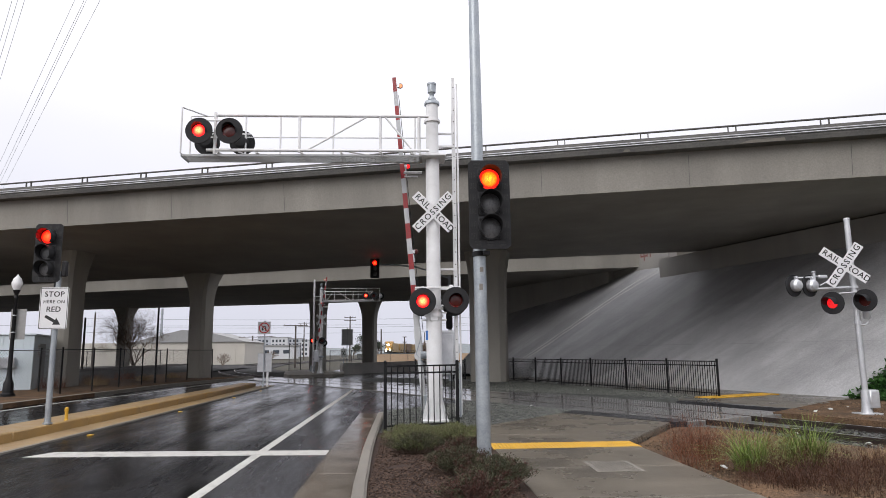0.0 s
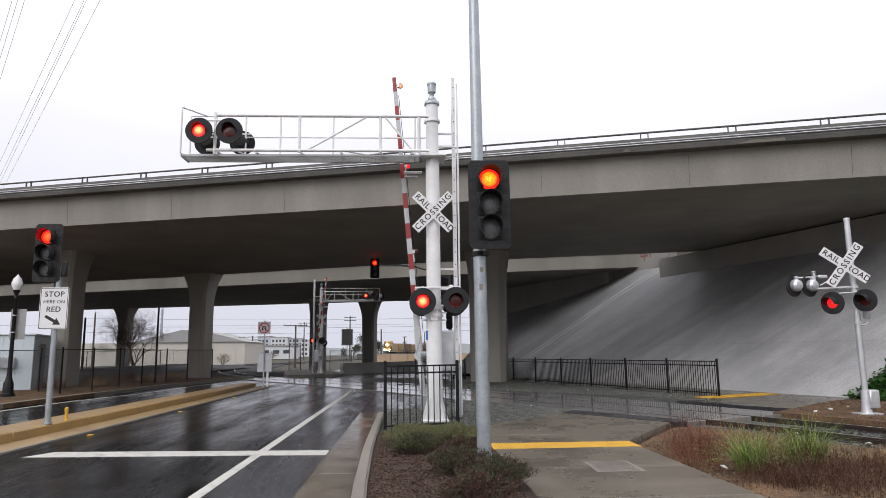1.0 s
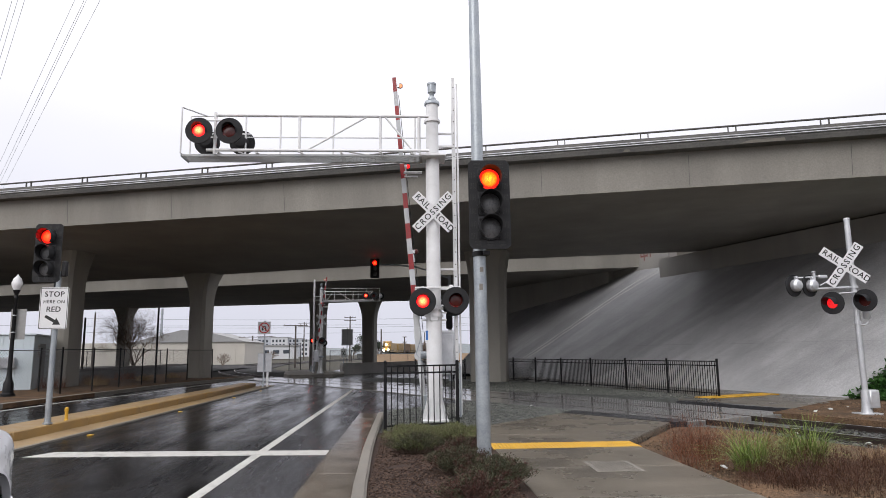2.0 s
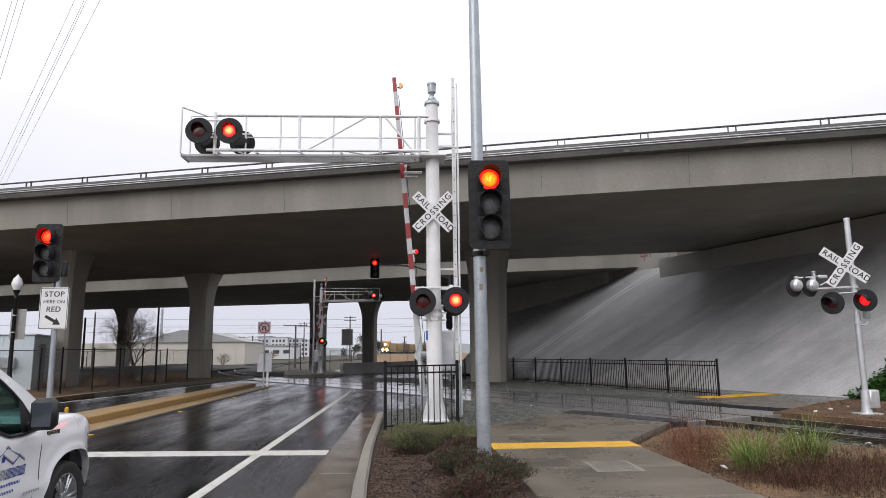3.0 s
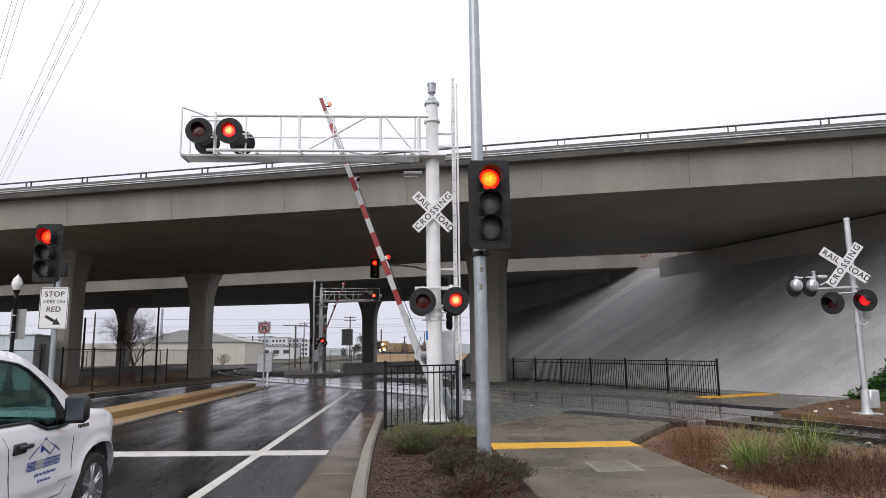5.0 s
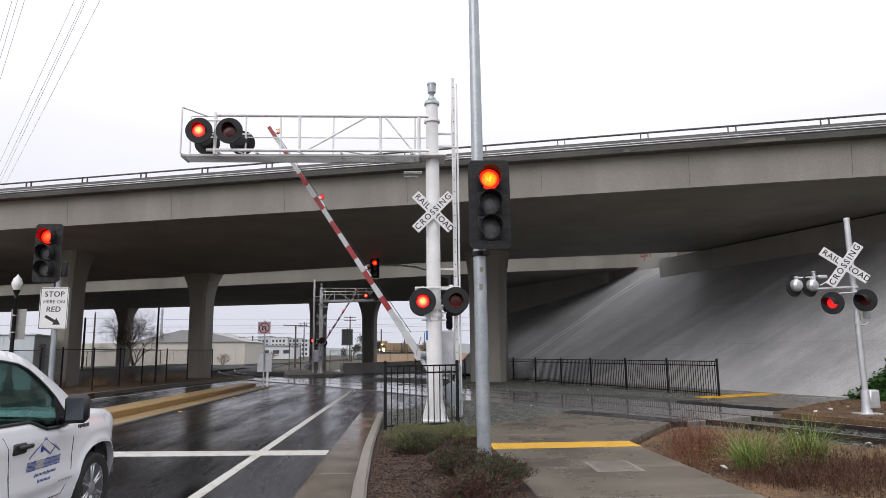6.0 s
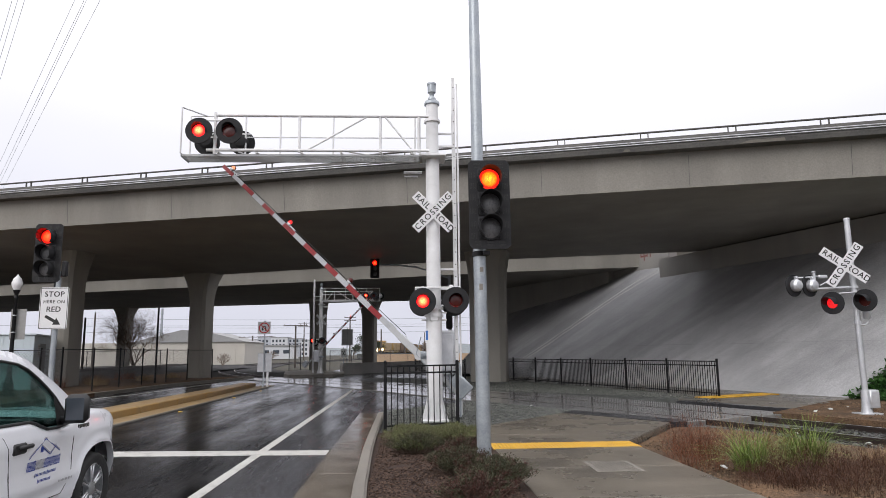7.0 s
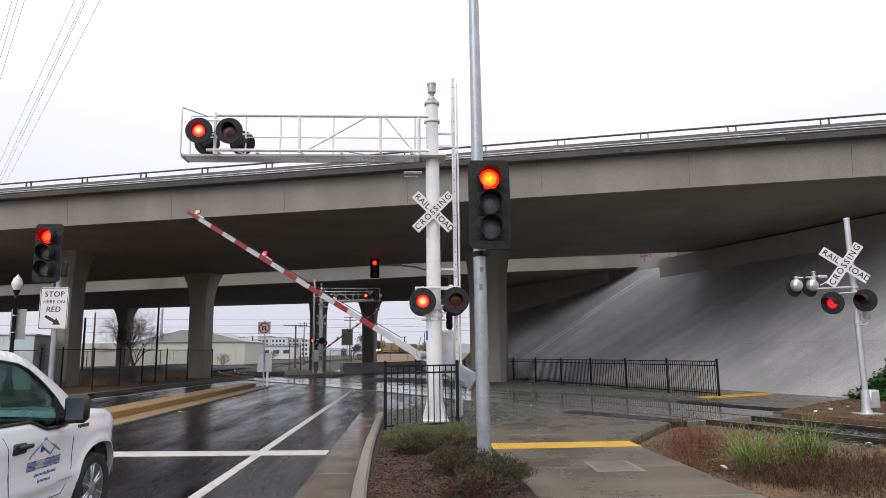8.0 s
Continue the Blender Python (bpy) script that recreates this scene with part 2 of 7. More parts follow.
M["sign_red"] = material("sign_red", (0.55, 0.02, 0.025), 0.45, 0, 0.05, 2, 60, 0)
M["arm_red"] = material("reflective_red", (0.29, 0.013, 0.017), 0.4, 0, 0.10, 3, 60, 0, second=(0.22, 0.012, 0.015))
M["arm_white"] = material("reflective_white", (0.49, 0.50, 0.52), 0.4, 0, 0.08, 3, 60, 0, second=(0.40, 0.41, 0.43))
M["rail_steel"] = material("rail_steel", (0.045, 0.03, 0.024), 0.55, 0.3, 0.25, 4, 60, 0.2, 0.003, second=(0.025, 0.018, 0.016))
M["rail_top"] = material("polished_rail_top", (0.55, 0.55, 0.56), 0.22, 1.0, 0.08, 4, 60, 0.02)
M["tie"] = material("creosote_tie", (0.06, 0.045, 0.035), 0.85, 0, 0.3, 3, 40, 0.4)
M["lit_rail"] = glow("lit_flasher_red", (1.0, 0.008, 0.012), 2.2)
M["lit_tip"] = glow("lit_gate_tip", (1.0, 0.34, 0.16), 1.3)
M["lit_core"] = glow("lit_flasher_core", (1.0, 0.006, 0.005), 12.0, middle=(1.0, 0.125, 0.035), radius=0.13)
M["lit_signal"] = glow("lit_signal_red", (1.0, 0.012, 0.006), 1.6)
M["lit_signal_core"] = glow("lit_signal_core", (1.0, 0.040, 0.002), 3.6, middle=(1.0, 0.27, 0.006), radius=0.15)
M["lit_signal_red_core"] = glow("lit_signal_red_core", (1.0, 0.0015, 0.0006), 28.0, middle=(1.0, 0.009, 0.0016), radius=0.15)
M["lit_side"] = glow("lit_flasher_side", (1.0, 0.012, 0.02), 1.1, middle=(1.0, 0.02, 0.03))
M["dark_red_lens"] = material("unlit_red_lens", (0.07, 0.008, 0.006), 0.2, 0, 0.15, 30, 200, 0.3, 0.003)
M["grey_lens"] = material("unlit_grey_lens", (0.12, 0.12, 0.125), 0.3, 0, 0.15, 30, 200, 0.3, 0.003)


# ---- mesh helpers ----
def box(bm, cx, cy, cz, sx, sy, sz, m=None, mat=0, bev=0.0):
    r = bmesh.ops.create_cube(bm, size=1)
    vs = r["verts"]
    bmesh.ops.scale(bm, vec=(sx, sy, sz), verts=vs)
    bmesh.ops.translate(bm, vec=(cx, cy, cz), verts=vs)
    if m is not None:
        bmesh.ops.transform(bm, matrix=m, verts=vs)
    fs = {f for v in vs for f in v.link_faces}
    for f in fs:
        f.material_index = mat
    if bev:
        es = list({e for v in vs for e in v.link_edges})
        bmesh.ops.bevel(bm, geom=es, offset=bev, segments=1, affect="EDGES", profile=0.5)
    return vs


def rod(bm, p0, p1, r0, r1=None, seg=12, mat=0, caps=True):
    p0, p1 = Vector(p0), Vector(p1)
    r1 = r0 if r1 is None else r1
    d = p1 - p0
    q = d.to_track_quat("Z", "Y").to_matrix().to_4x4()
    r = bmesh.ops.create_cone(bm, cap_ends=caps, segments=seg, radius1=r0, radius2=r1, depth=d.length)
    bmesh.ops.transform(bm, matrix=Matrix.Translation((p0 + p1) / 2) @ q, verts=r["verts"])
    for f in {f for v in r["verts"] for f in v.link_faces}:
        f.material_index = mat
    return r["verts"]


def lathe(bm, profile, m=None, seg=20, mat=0, caps=True):
    """Turns (radius, height) pairs round z."""
    rings = []
    for r, z in profile:
        ring = []
        for i in range(seg):
            a = 2 * math.pi * i / seg
            p = Vector((max(r, 1e-4) * math.cos(a), max(r, 1e-4) * math.sin(a), z))
            ring.append(bm.verts.new(m @ p if m is not None else p))
        rings.append(ring)
    for a, b in zip(rings, rings[1:]):
        for i in range(seg):
            j = (i + 1) % seg
            f = bm.faces.new((a[i], a[j], b[j], b[i]))
            f.material_index = mat
    for ring, flip in ((rings[0], True), (rings[-1], False)) if caps else ():
        f = bm.faces.new(ring[::-1] if flip else ring)
        f.material_index = mat


def prism(bm, pts, z0, z1, m=None, mat=0):
    """A flat outline (x, y) raised from z0 to z1."""
    lo = [bm.verts.new((x, y, z0)) for x, y in pts]
    hi = [bm.verts.new((x, y, z1)) for x, y in pts]
    k = len(pts)
    fs = [bm.faces.new(hi), bm.faces.new(lo[::-1])]
    for i in range(k):
        j = (i + 1) % k
        fs.append(bm.faces.new((lo[i], lo[j], hi[j], hi[i])))
    for f in fs:
        f.material_index = mat
    if m is not None:
        bmesh.ops.transform(bm, matrix=m, verts=lo + hi)
    bmesh.ops.recalc_face_normals(bm, faces=fs)
    return lo + hi


def tube(bm, pts, r, seg=8, mat=0):
    for a, b in zip(pts, pts[1:]):
        rod(bm, a, b, r, r, seg, mat)


def to_mesh(name, bm, mats, smooth=True):
    me = bpy.data.meshes.new(name)
    bm.to_mesh(me)
    bm.free()
    for x in (mats if isinstance(mats, (list, tuple)) else [mats]):
        me.materials.append(M[x] if isinstance(x, str) else x)
    if smooth and len(me.polygons):
        me.polygons.foreach_set("use_smooth", [True] * len(me.polygons))
        me.set_sharp_from_angle(angle=radians(38))
    return me


def part(name, bm, mats, parent, label="", smooth=True, at=None):
    ob = new(name, to_mesh(name, bm, mats, smooth))
    ob.parent = parent
    if at is not None:
        ob.matrix_basis = at
    return tagged(ob, label)


def shared(name, me, parent, at, label=""):
    ob = new(name, me)
    ob.parent = parent
    ob.matrix_basis = at
    return tagged(ob, label)


def thing(name, label, category, at, group=""):
    ob = new(name)
    ob.empty_display_size = 0.1
    ob.matrix_basis = at
    return tagged(ob, label, category, group)


def setting(name, bm, mats, label, category="", at=None, kind="structure", smooth=True):
    ob = new(name, to_mesh(name, bm, mats, smooth))
    if at is not None:
        ob.matrix_basis = at
    return tagged(ob, label, category, kind=kind)


def letters(name, body, size, parent, at, mat="ink", extrude=0.002, align="CENTER", width=0.0, label=""):
    """Text as a mesh, centred, in the xy plane of its pose."""
    cu = bpy.data.curves.new(name, "FONT")
    cu.body, cu.size, cu.align_x, cu.align_y, cu.extrude = body, size, align, "CENTER", extrude
    cu.resolution_u = 3
    cu.offset = 0.012 * size
    if width:
        cu.space_character = width
    tmp = bpy.data.objects.new(name, cu)
    scene.collection.objects.link(tmp)
    me = bpy.data.meshes.new_from_object(tmp.evaluated_get(bpy.context.evaluated_depsgraph_get()))
    bpy.data.objects.remove(tmp)
    me.materials.clear()
    me.materials.append(M[mat])
    ob = new(name, me)
    ob.parent = parent
    ob.matrix_basis = at
    return tagged(ob, label)


def line_points(pts, step=1.0):
    """Smooth path through plan points: evenly stepped (x, y, heading)."""
    P = [Vector((*p, 0)) for p in pts]
    out = []
    for i in range(len(P) - 1):
        p0, p1, p2, p3 = P[max(i - 1, 0)], P[i], P[i + 1], P[min(i + 2, len(P) - 1)]
        k = max(2, int((p2 - p1).length / step))
        for j in range(k):
            t = j / k
            out.append(0.5 * (2 * p1 + (p2 - p0) * t + (2 * p0 - 5 * p1 + 4 * p2 - p3) * t * t + (3 * p1 - p0 - 3 * p2 + p3) * t ** 3))
    out.append(P[-1])
    res = []
    for i, p in enumerate(out):
        d = out[min(i + 1, len(out) - 1)] - out[max(i - 1, 0)]
        res.append((p.x, p.y, math.atan2(d.y, d.x)))
    return res


def strip(bm, path, off0, off1, z0, z1, mat=0):
    """A slab that follows a path between two side offsets (left is positive)."""
    rows = []
    for x, y, a in path:
        nx, ny = -math.sin(a), math.cos(a)
        rows.append([bm.verts.new((x + nx * o, y + ny * o, z)) for o, z in ((off0, z0), (off0, z1), (off1, z1), (off1, z0))])
    fs = []
    for a, b in zip(rows, rows[1:]):
        for i in range(4):
            j = (i + 1) % 4
            fs.append(bm.faces.new((a[i], a[j], b[j], b[i])))
    fs += [bm.faces.new(rows[0]), bm.faces.new(rows[-1])]
    for f in fs:
        f.material_index = mat
    bmesh.ops.recalc_face_normals(bm, faces=fs)


# ---- ground, road, kerbs ----
def rect(name, x0, y0, x1, y1, z0, z1, mat, label, cat):
    bm = bmesh.new()
    prism(bm, [(x0, y0), (x1, y0), (x1, y1), (x0, y1)], z0, z1)
    return setting(name, bm, mat, label, cat, smooth=False)


bm = bmesh.new()
prism(bm, [(-1500, -1500), (1500, -1500), (1500, 2500), (-1500, 2500)], -0.8, -0.20)
setting("ground", bm, "far_ground", "damp brown open ground reaching the horizon", "ground", smooth=False)
rect("road_approach", -7.0, -14, -2.4, 13.2, -0.3, 0.0, "asphalt_open", "dark wet asphalt before the stop line, reflecting less", "road")
rect("road", -7.0, 13.2, -2.4, 50, -0.3, 0.0, "asphalt", "rain-wet dark asphalt traffic lane", "road")
rect("bike_lane", -2.4, -14, -1.33, 50, -0.3, 0.0, "asphalt_bike", "grey asphalt edge lane beside the gutter", "road")
rect("road_shoulder", -1.33, 18.5, 3.0, 50, -0.3, 0.0, "asphalt", "wet asphalt apron by the crossing", "road")
rect("opposite_lane", -14.6, -14, -7.0, 47, -0.3, -0.004, "asphalt", "wet asphalt lane beyond the median", "road")
rect("far_road", -7.0, 50, 30, 140, -0.3, -0.01, "asphalt", "wet asphalt road beyond the crossing", "road")
gutter = rect("gutter", -1.33, -14, -0.45, 18.5, -0.3, -0.012, "gutter", "stained wet concrete gutter pan", "gutter")
for k in range(11):
    bm = bmesh.new()
    box(bm, -0.89, -13.45 + k * 3.05, -0.005, 0.876, 3.03, 0.020, bev=0.005)
    part("gutter_slab", bm, "gutter", gutter, smooth=False)
rect("lane_line", -2.55, -14, -2.40, 30.5, -0.002, 0.005, "paint", "solid white painted lane line", "road marking")
bm = bmesh.new()
strip(bm, line_points([(-12.9, -14), (-12.55, 21.4), (-12.2, 26.6), (-11.68, 30), (-11.35, 36), (-10.9, 41.5)], 1.0), -0.07, 0.07, -0.006, 0.003)
setting("edge_line", bm, "paint", "thin white painted edge line", "road marking", smooth=False)
bm = bmesh.new()
prism(bm, [(-6.35, 11.55), (-1.34, 11.15), (-1.34, 11.65), (-6.1, 12.1)], 0.0, 0.006)
setting("stop_line", bm, "paint", "wide white painted stop line", "road marking", smooth=False)
# kerb of the planter, with a rounded nose at its far end
bm = bmesh.new()
strip(bm, line_points([(-0.50, -14), (-0.51, 5), (-0.56, 8), (-0.645, 11), (-0.67, 14), (-0.68, 17.2)], 1.0), -0.08, 0.08, -0.3, 0.15)
bmesh.ops.bevel(bm, geom=[e for e in bm.edges if all(v.co.z > 0.1 for v in e.verts) and len(e.link_faces) == 2
                          and e.calc_face_angle(0) > 0.8], offset=0.025, segments=2, affect="EDGES")
setting("kerb", bm, "kerb", "pale worn concrete kerb of the planter", "kerb")


def bumpy(name, pts, z, amp, scale, mat, label, cat, step=0.12):
    """A patch of loose ground with an uneven top inside a convex outline."""
    bm = bmesh.new()
    vs = [bm.verts.new((x, y, z)) for x, y in pts]
    f = bm.faces.new(vs)
    if f.normal.z < 0:
        f.normal_flip()
    x0, x1 = min(p[0] for p in pts), max(p[0] for p in pts)
    y0, y1 = min(p[1] for p in pts), max(p[1] for p in pts)
    k = int(min(70, max(4, (x1 - x0) / step)))
    for i in range(1, k):
        bmesh.ops.bisect_plane(bm, geom=bm.verts[:] + bm.edges[:] + bm.faces[:], plane_co=(x0 + (x1 - x0) * i / k, 0, 0), plane_no=(1, 0, 0))
    k = int(min(90, max(4, (y1 - y0) / step)))
    for i in range(1, k):
        bmesh.ops.bisect_plane(bm, geom=bm.verts[:] + bm.edges[:] + bm.faces[:], plane_co=(0, y0 + (y1 - y0) * i / k, 0), plane_no=(0, 1, 0))
    for v in bm.verts:
        if not v.is_boundary:
            p = v.co
            v.co.z += amp * (noise.noise((p.x * scale, p.y * scale, 3)) + 0.5 * noise.noise((p.x * scale * 3.1, p.y * scale * 3.1, 7)))
    edge = [e for e in bm.edges if e.is_boundary]
    r = bmesh.ops.extrude_edge_only(bm, edges=edge)
    for v in r["geom"]:
        if isinstance(v, bmesh.types.BMVert):
            v.co.z = -0.3
    bmesh.ops.recalc_face_normals(bm, faces=bm.faces[:])
    return setting(name, bm, mat, label, cat)


bumpy("planter_bed", [(-0.44, -3), (1.38, -3), (1.40, 11.2), (1.46, 14.0), (-0.62, 13.2), (-0.50, 8)], 0.09, 0.035, 2.2, "mulch",
      "dark bark mulch filling the roadside planter", "planter")
bumpy("ballast_near", [(-0.62, 13.2), (1.4, 14.0), (5.0, 17.2), (2.2, 22.2), (-0.6, 19.0)], 0.03, 0.05, 1.5, "ballast",
      "grey crushed stone ballast round the gate mast", "gravel", 0.2)
bumpy("ballast_far", [(2.2, 28.5), (9.9, 19.9), (10.3, 21.8), (5.6, 36.6), (-1.5, 44), (-3.5, 40)], 0.03, 0.06, 1.2, "ballast",
      "grey crushed stone ballast below the fence", "gravel", 0.3)
bumpy("dirt_bank", [(3.75, -3), (11.6, -3), (9.6, 4), (7.35, 11.4), (6.3, 14.1), (5.5, 13.9), (3.75, 11.3)], -0.01, 0.05, 0.8, "dirt",
      "damp brown dirt with sparse litter", "dirt", 0.2)
bumpy("dirt_verge", [(9.0, 16.2), (9.75, 14.6), (10.9, 11.0), (18, 5), (22, 14), (16, 20.5), (12.4, 19.2)], 0.06, 0.06, 0.8, "dirt",
      "bare damp dirt around the flasher mast", "dirt", 0.25)
bumpy("verge_left", [(-13.25, 18), (-12.62, 36), (-14.0, 46.6), (-20, 62), (-30, 62), (-36, 18)], 0.14, 0.05, 0.5, "dirt",
      "weedy dirt verge behind the far kerb", "verge", 0.6)
bumpy("verge_corner", [(-12.64, 35.9), (-11.42, 42.4), (-10.84, 46.6), (-14.0, 46.6)], 0.14, 0.05, 0.5, "dirt",
      "weedy dirt verge at the corner by the railway", "verge", 0.6)

bumpy("ballast_yard", [(-9.0, 47.2), (-8.2, 50.0), (-12, 66), (-17, 84), (-21, 117), (-75, 117), (-60, 40), (-14.9, 52), (-14.6, 47.2)], -0.10, 0.06, 0.8, "ballast_dark",
      "dark ballast yard either side of the railway curve", "gravel", 0.6)

# sidewalk slabs with open joints
walk_slab = setting("sidewalk", (lambda b: (prism(b, [(1.36, -3), (3.72, -3), (3.72, 11.3), (5.55, 14.05), (3.85, 16.6), (1.45, 13.9)], -0.3, 0.075), b)[1])(bmesh.new()),
                    "wet_concrete", "rain-wet concrete sidewalk with tooled joints", "sidewalk", smooth=False)


def slab(pts, z0=0.075, z1=0.10):
    bm = bmesh.new()
    cx, cy = sum(p[0] for p in pts) / len(pts), sum(p[1] for p in pts) / len(pts)
    q = []
    for x, y in pts:
        d = math.hypot(x - cx, y - cy)
        q.append((x - (x - cx) / d * 0.016, y - (y - cy) / d * 0.016))
    prism(bm, q, z0, z1)
    es = [e for e in bm.edges if all(v.co.z > z1 - 0.001 for v in e.verts)]
    bmesh.ops.bevel(bm, geom=es, offset=0.006, segments=1, affect="EDGES")
    part("slab", bm, "wet_concrete", walk_slab, smooth=False)


for y0, y1 in ((-3, -0.4), (-0.4, 2.1), (2.1, 4.6), (4.6, 7.1), (7.1, 8.95), (8.95, 10.45)):
    slab([(1.36, y0), (3.72, y0), (3.72, y1), (1.36, y1)])
slab([(1.36, 10.45), (3.72, 10.45), (3.72, 10.72), (1.36, 10.72)])
slab([(1.38, 11.36), (3.76, 11.36), (4.35, 12.25), (1.42, 12.55)])
slab([(1.42, 12.55), (4.35, 12.25), (5.55, 14.05), (3.85, 16.6), (1.45, 13.9)])

# tactile paving: a yellow plate with rows of domes
def tactile(name, at, w, d):
    th = thing(name, "bright yellow tactile paving strip with raised domes", "tactile paving", at)
    bm = bmesh.new()
    box(bm, 0, 0, 0.012, w, d, 0.024, bev=0.004)
    part("plate", bm, "yellow_paint", th)
    verts, faces = [], []
    nx, ny = int(w / 0.06), int(d / 0.06)
    for i in range(nx):
        for j in range(ny):
            x, y = -w / 2 + (i + 0.5) * w / nx, -d / 2 + (j + 0.5) * d / ny
            b = len(verts)
            for r, z in ((0.015, 0.024), (0.009, 0.030)):
                verts += [(x + r * math.cos(k * math.pi / 3), y + r * math.sin(k * math.pi / 3), z) for k in range(6)]
            faces += [(b + k, b + (k + 1) % 6, b + 6 + (k + 1) % 6, b + 6 + k) for k in range(6)]
            faces.append(tuple(b + 6 + k for k in range(6)))
    me = bpy.data.meshes.new("domes")
    me.from_pydata(verts, [], faces)
    me.materials.append(M["yellow_paint"])
    ob = new("domes", me)
    ob.parent = th
    tagged(ob, kind="stuff")
    return th


tactile("tactile_paving", pose(2.55, 11.04, 0.078, 0, 0, -1), 2.38, 0.62)

# median island
bm = bmesh.new()
strip(bm, line_points([(-7.3, -14), (-7.3, 30), (-7.3, 35.2)], 2.0), -0.34, 0.35, -0.3, 0.03)
setting("median_apron", bm, "brick_tan", "tan stamped concrete apron of the median", "median")
bm = bmesh.new()
strip(bm, line_points([(-6.97, -14), (-6.97, 33.6)], 2.0), -0.09, 0.0, -0.3, 0.034)
setting("median_gutter", bm, "kerb", "dark wet concrete edge strip of the median", "median")
median = thing("median_island", "raised median island with worn yellow kerb", "median", pose(0, 0, 0))
tagged(median, kind="structure")
bm = bmesh.new()
prism(bm, [(-7.80, -14), (-7.72, 33.6), (-8.45, 34.0), (-8.85, -14)], -0.3, 0.20)
part("top_paving", bm, "brick_tan", median, smooth=False)
y = -14.0
while y < 33.3:
    y2 = min(y + 3.05, 33.7)
    bm = bmesh.new()
    box(bm, -7.67, (y + y2) / 2, 0.08, 0.16, y2 - y - 0.014, 0.26, bev=0.02)
    part("kerb_stone", bm, "kerb_yellow", median)
    y = y2
bm = bmesh.new()
box(bm, -8.05, 33.9, 0.08, 0.9, 0.3, 0.26, bev=0.05)
part("kerb_nose", bm, "kerb_yellow", median)

# far kerb and walk beyond the opposite lane
bm = bmesh.new()
strip(bm, line_points([(-13.35, -14), (-13.2, 22), (-12.85, 30), (-12.55, 36), (-11.95, 39.6), (-11.3, 42.6), (-10.7, 46.8)], 1.0), -0.1, 0.14, -0.3, 0.15)
setting("kerb_far", bm, "kerb", "concrete kerb of the far verge", "kerb")

# ---- railway ----
TRACK = [(14.5, -8), (11.4, 4), (8.85, 12.1), (7.75, 14.8), (3.3, 24.6), (-3.0, 36), (-9.5, 46.5), (-16, 61), (-20.5, 78), (-23, 97), (-22.5, 122),
         (-18, 170), (-7, 250), (3.5, 330), (20, 420)]
track_path = line_points(TRACK, 1.2)
near_path = [p for p in track_path if p[1] < 170]
railway = thing("railway_track", "single railway track with rusty rails on ballast", "railway track", pose(0, 0, 0))
tagged(railway, kind="structure")
for s in (-0.755, 0.755):
    bm = bmesh.new()
    strip(bm, track_path, s - 0.012, s + 0.012, -0.12, 0.02)
    strip(bm, track_path, s - 0.07, s + 0.07, -0.14, -0.112)
    part("rail_web", bm, "rail_steel", railway)
    bm = bmesh.new()
    strip(bm, track_path, s - 0.037, s + 0.037, -0.005, 0.038)
    part("rail_head", bm, ["rail_steel"], railway)
    bm = bmesh.new()
    strip(bm, track_path, s - 0.026, s + 0.026, 0.036, 0.041)
    part("running_surface", bm, "rail_top", railway, "polished running surface")
bm = bmesh.new()
strip(bm, [p for p in track_path if p[1] > 45], -2.2, 2.2, -0.4, -0.07)
setting("track_bed_far", bm, "ballast_dark", "dark ballast bed of the railway", "gravel")
bm = bmesh.new()
strip(bm, [p for p in track_path if p[1] < 16], -1.7, 1.7, -0.4, -0.085)
setting("track_bed_near", bm, "ballast", "dark littered ballast bed of the railway", "gravel")
tie_me = (lambda b: (box(b, 0, 0, 0, 2.5, 0.22, 0.16, bev=0.012), to_mesh("tie", b, "tie", False))[1])(bmesh.new())
for x, y, a in line_points(TRACK, 0.56):
    if (y < 14.6 or 47 < y < 120):
        shared("tie", tie_me, railway, Matrix.Translation((x, y, -0.20)) @ Matrix.Rotation(a + math.pi / 2, 4, "Z"))


def panels(y0, y1):
    """Concrete crossing panels: two outside and one between the rails, in lengths along the track."""
    pts = [p for p in line_points(TRACK, 0.2) if y0 <= p[1] <= y1]
    i = 0
    made = {}
    while i + 10 < len(pts):
        a, b = pts[i], pts[min(i + 11, len(pts) - 1)]
        L = math.hypot(b[0] - a[0], b[1] - a[1])
        ang = math.atan2(b[1] - a[1], b[0] - a[0])
        for o, w in ((-1.50, 1.30), (0.0, 1.30), (1.50, 1.30)):
            key = (w, round(L, 1))
            if key not in made:
                bm = bmesh.new()
                box(bm, 0, 0, -0.09, L - 0.02, w, 0.22, bev=0.012)
                made[key] = to_mesh("crossing_panel", bm, "panel", False)
            cx, cy = (a[0] + b[0]) / 2 - math.sin(ang) * o, (a[1] + b[1]) / 2 + math.cos(ang) * o
            shared("crossing_panel", made[key], railway, Matrix.Translation((cx, cy, 0.016)) @ Matrix.Rotation(ang, 4, "Z"))
        i += 11


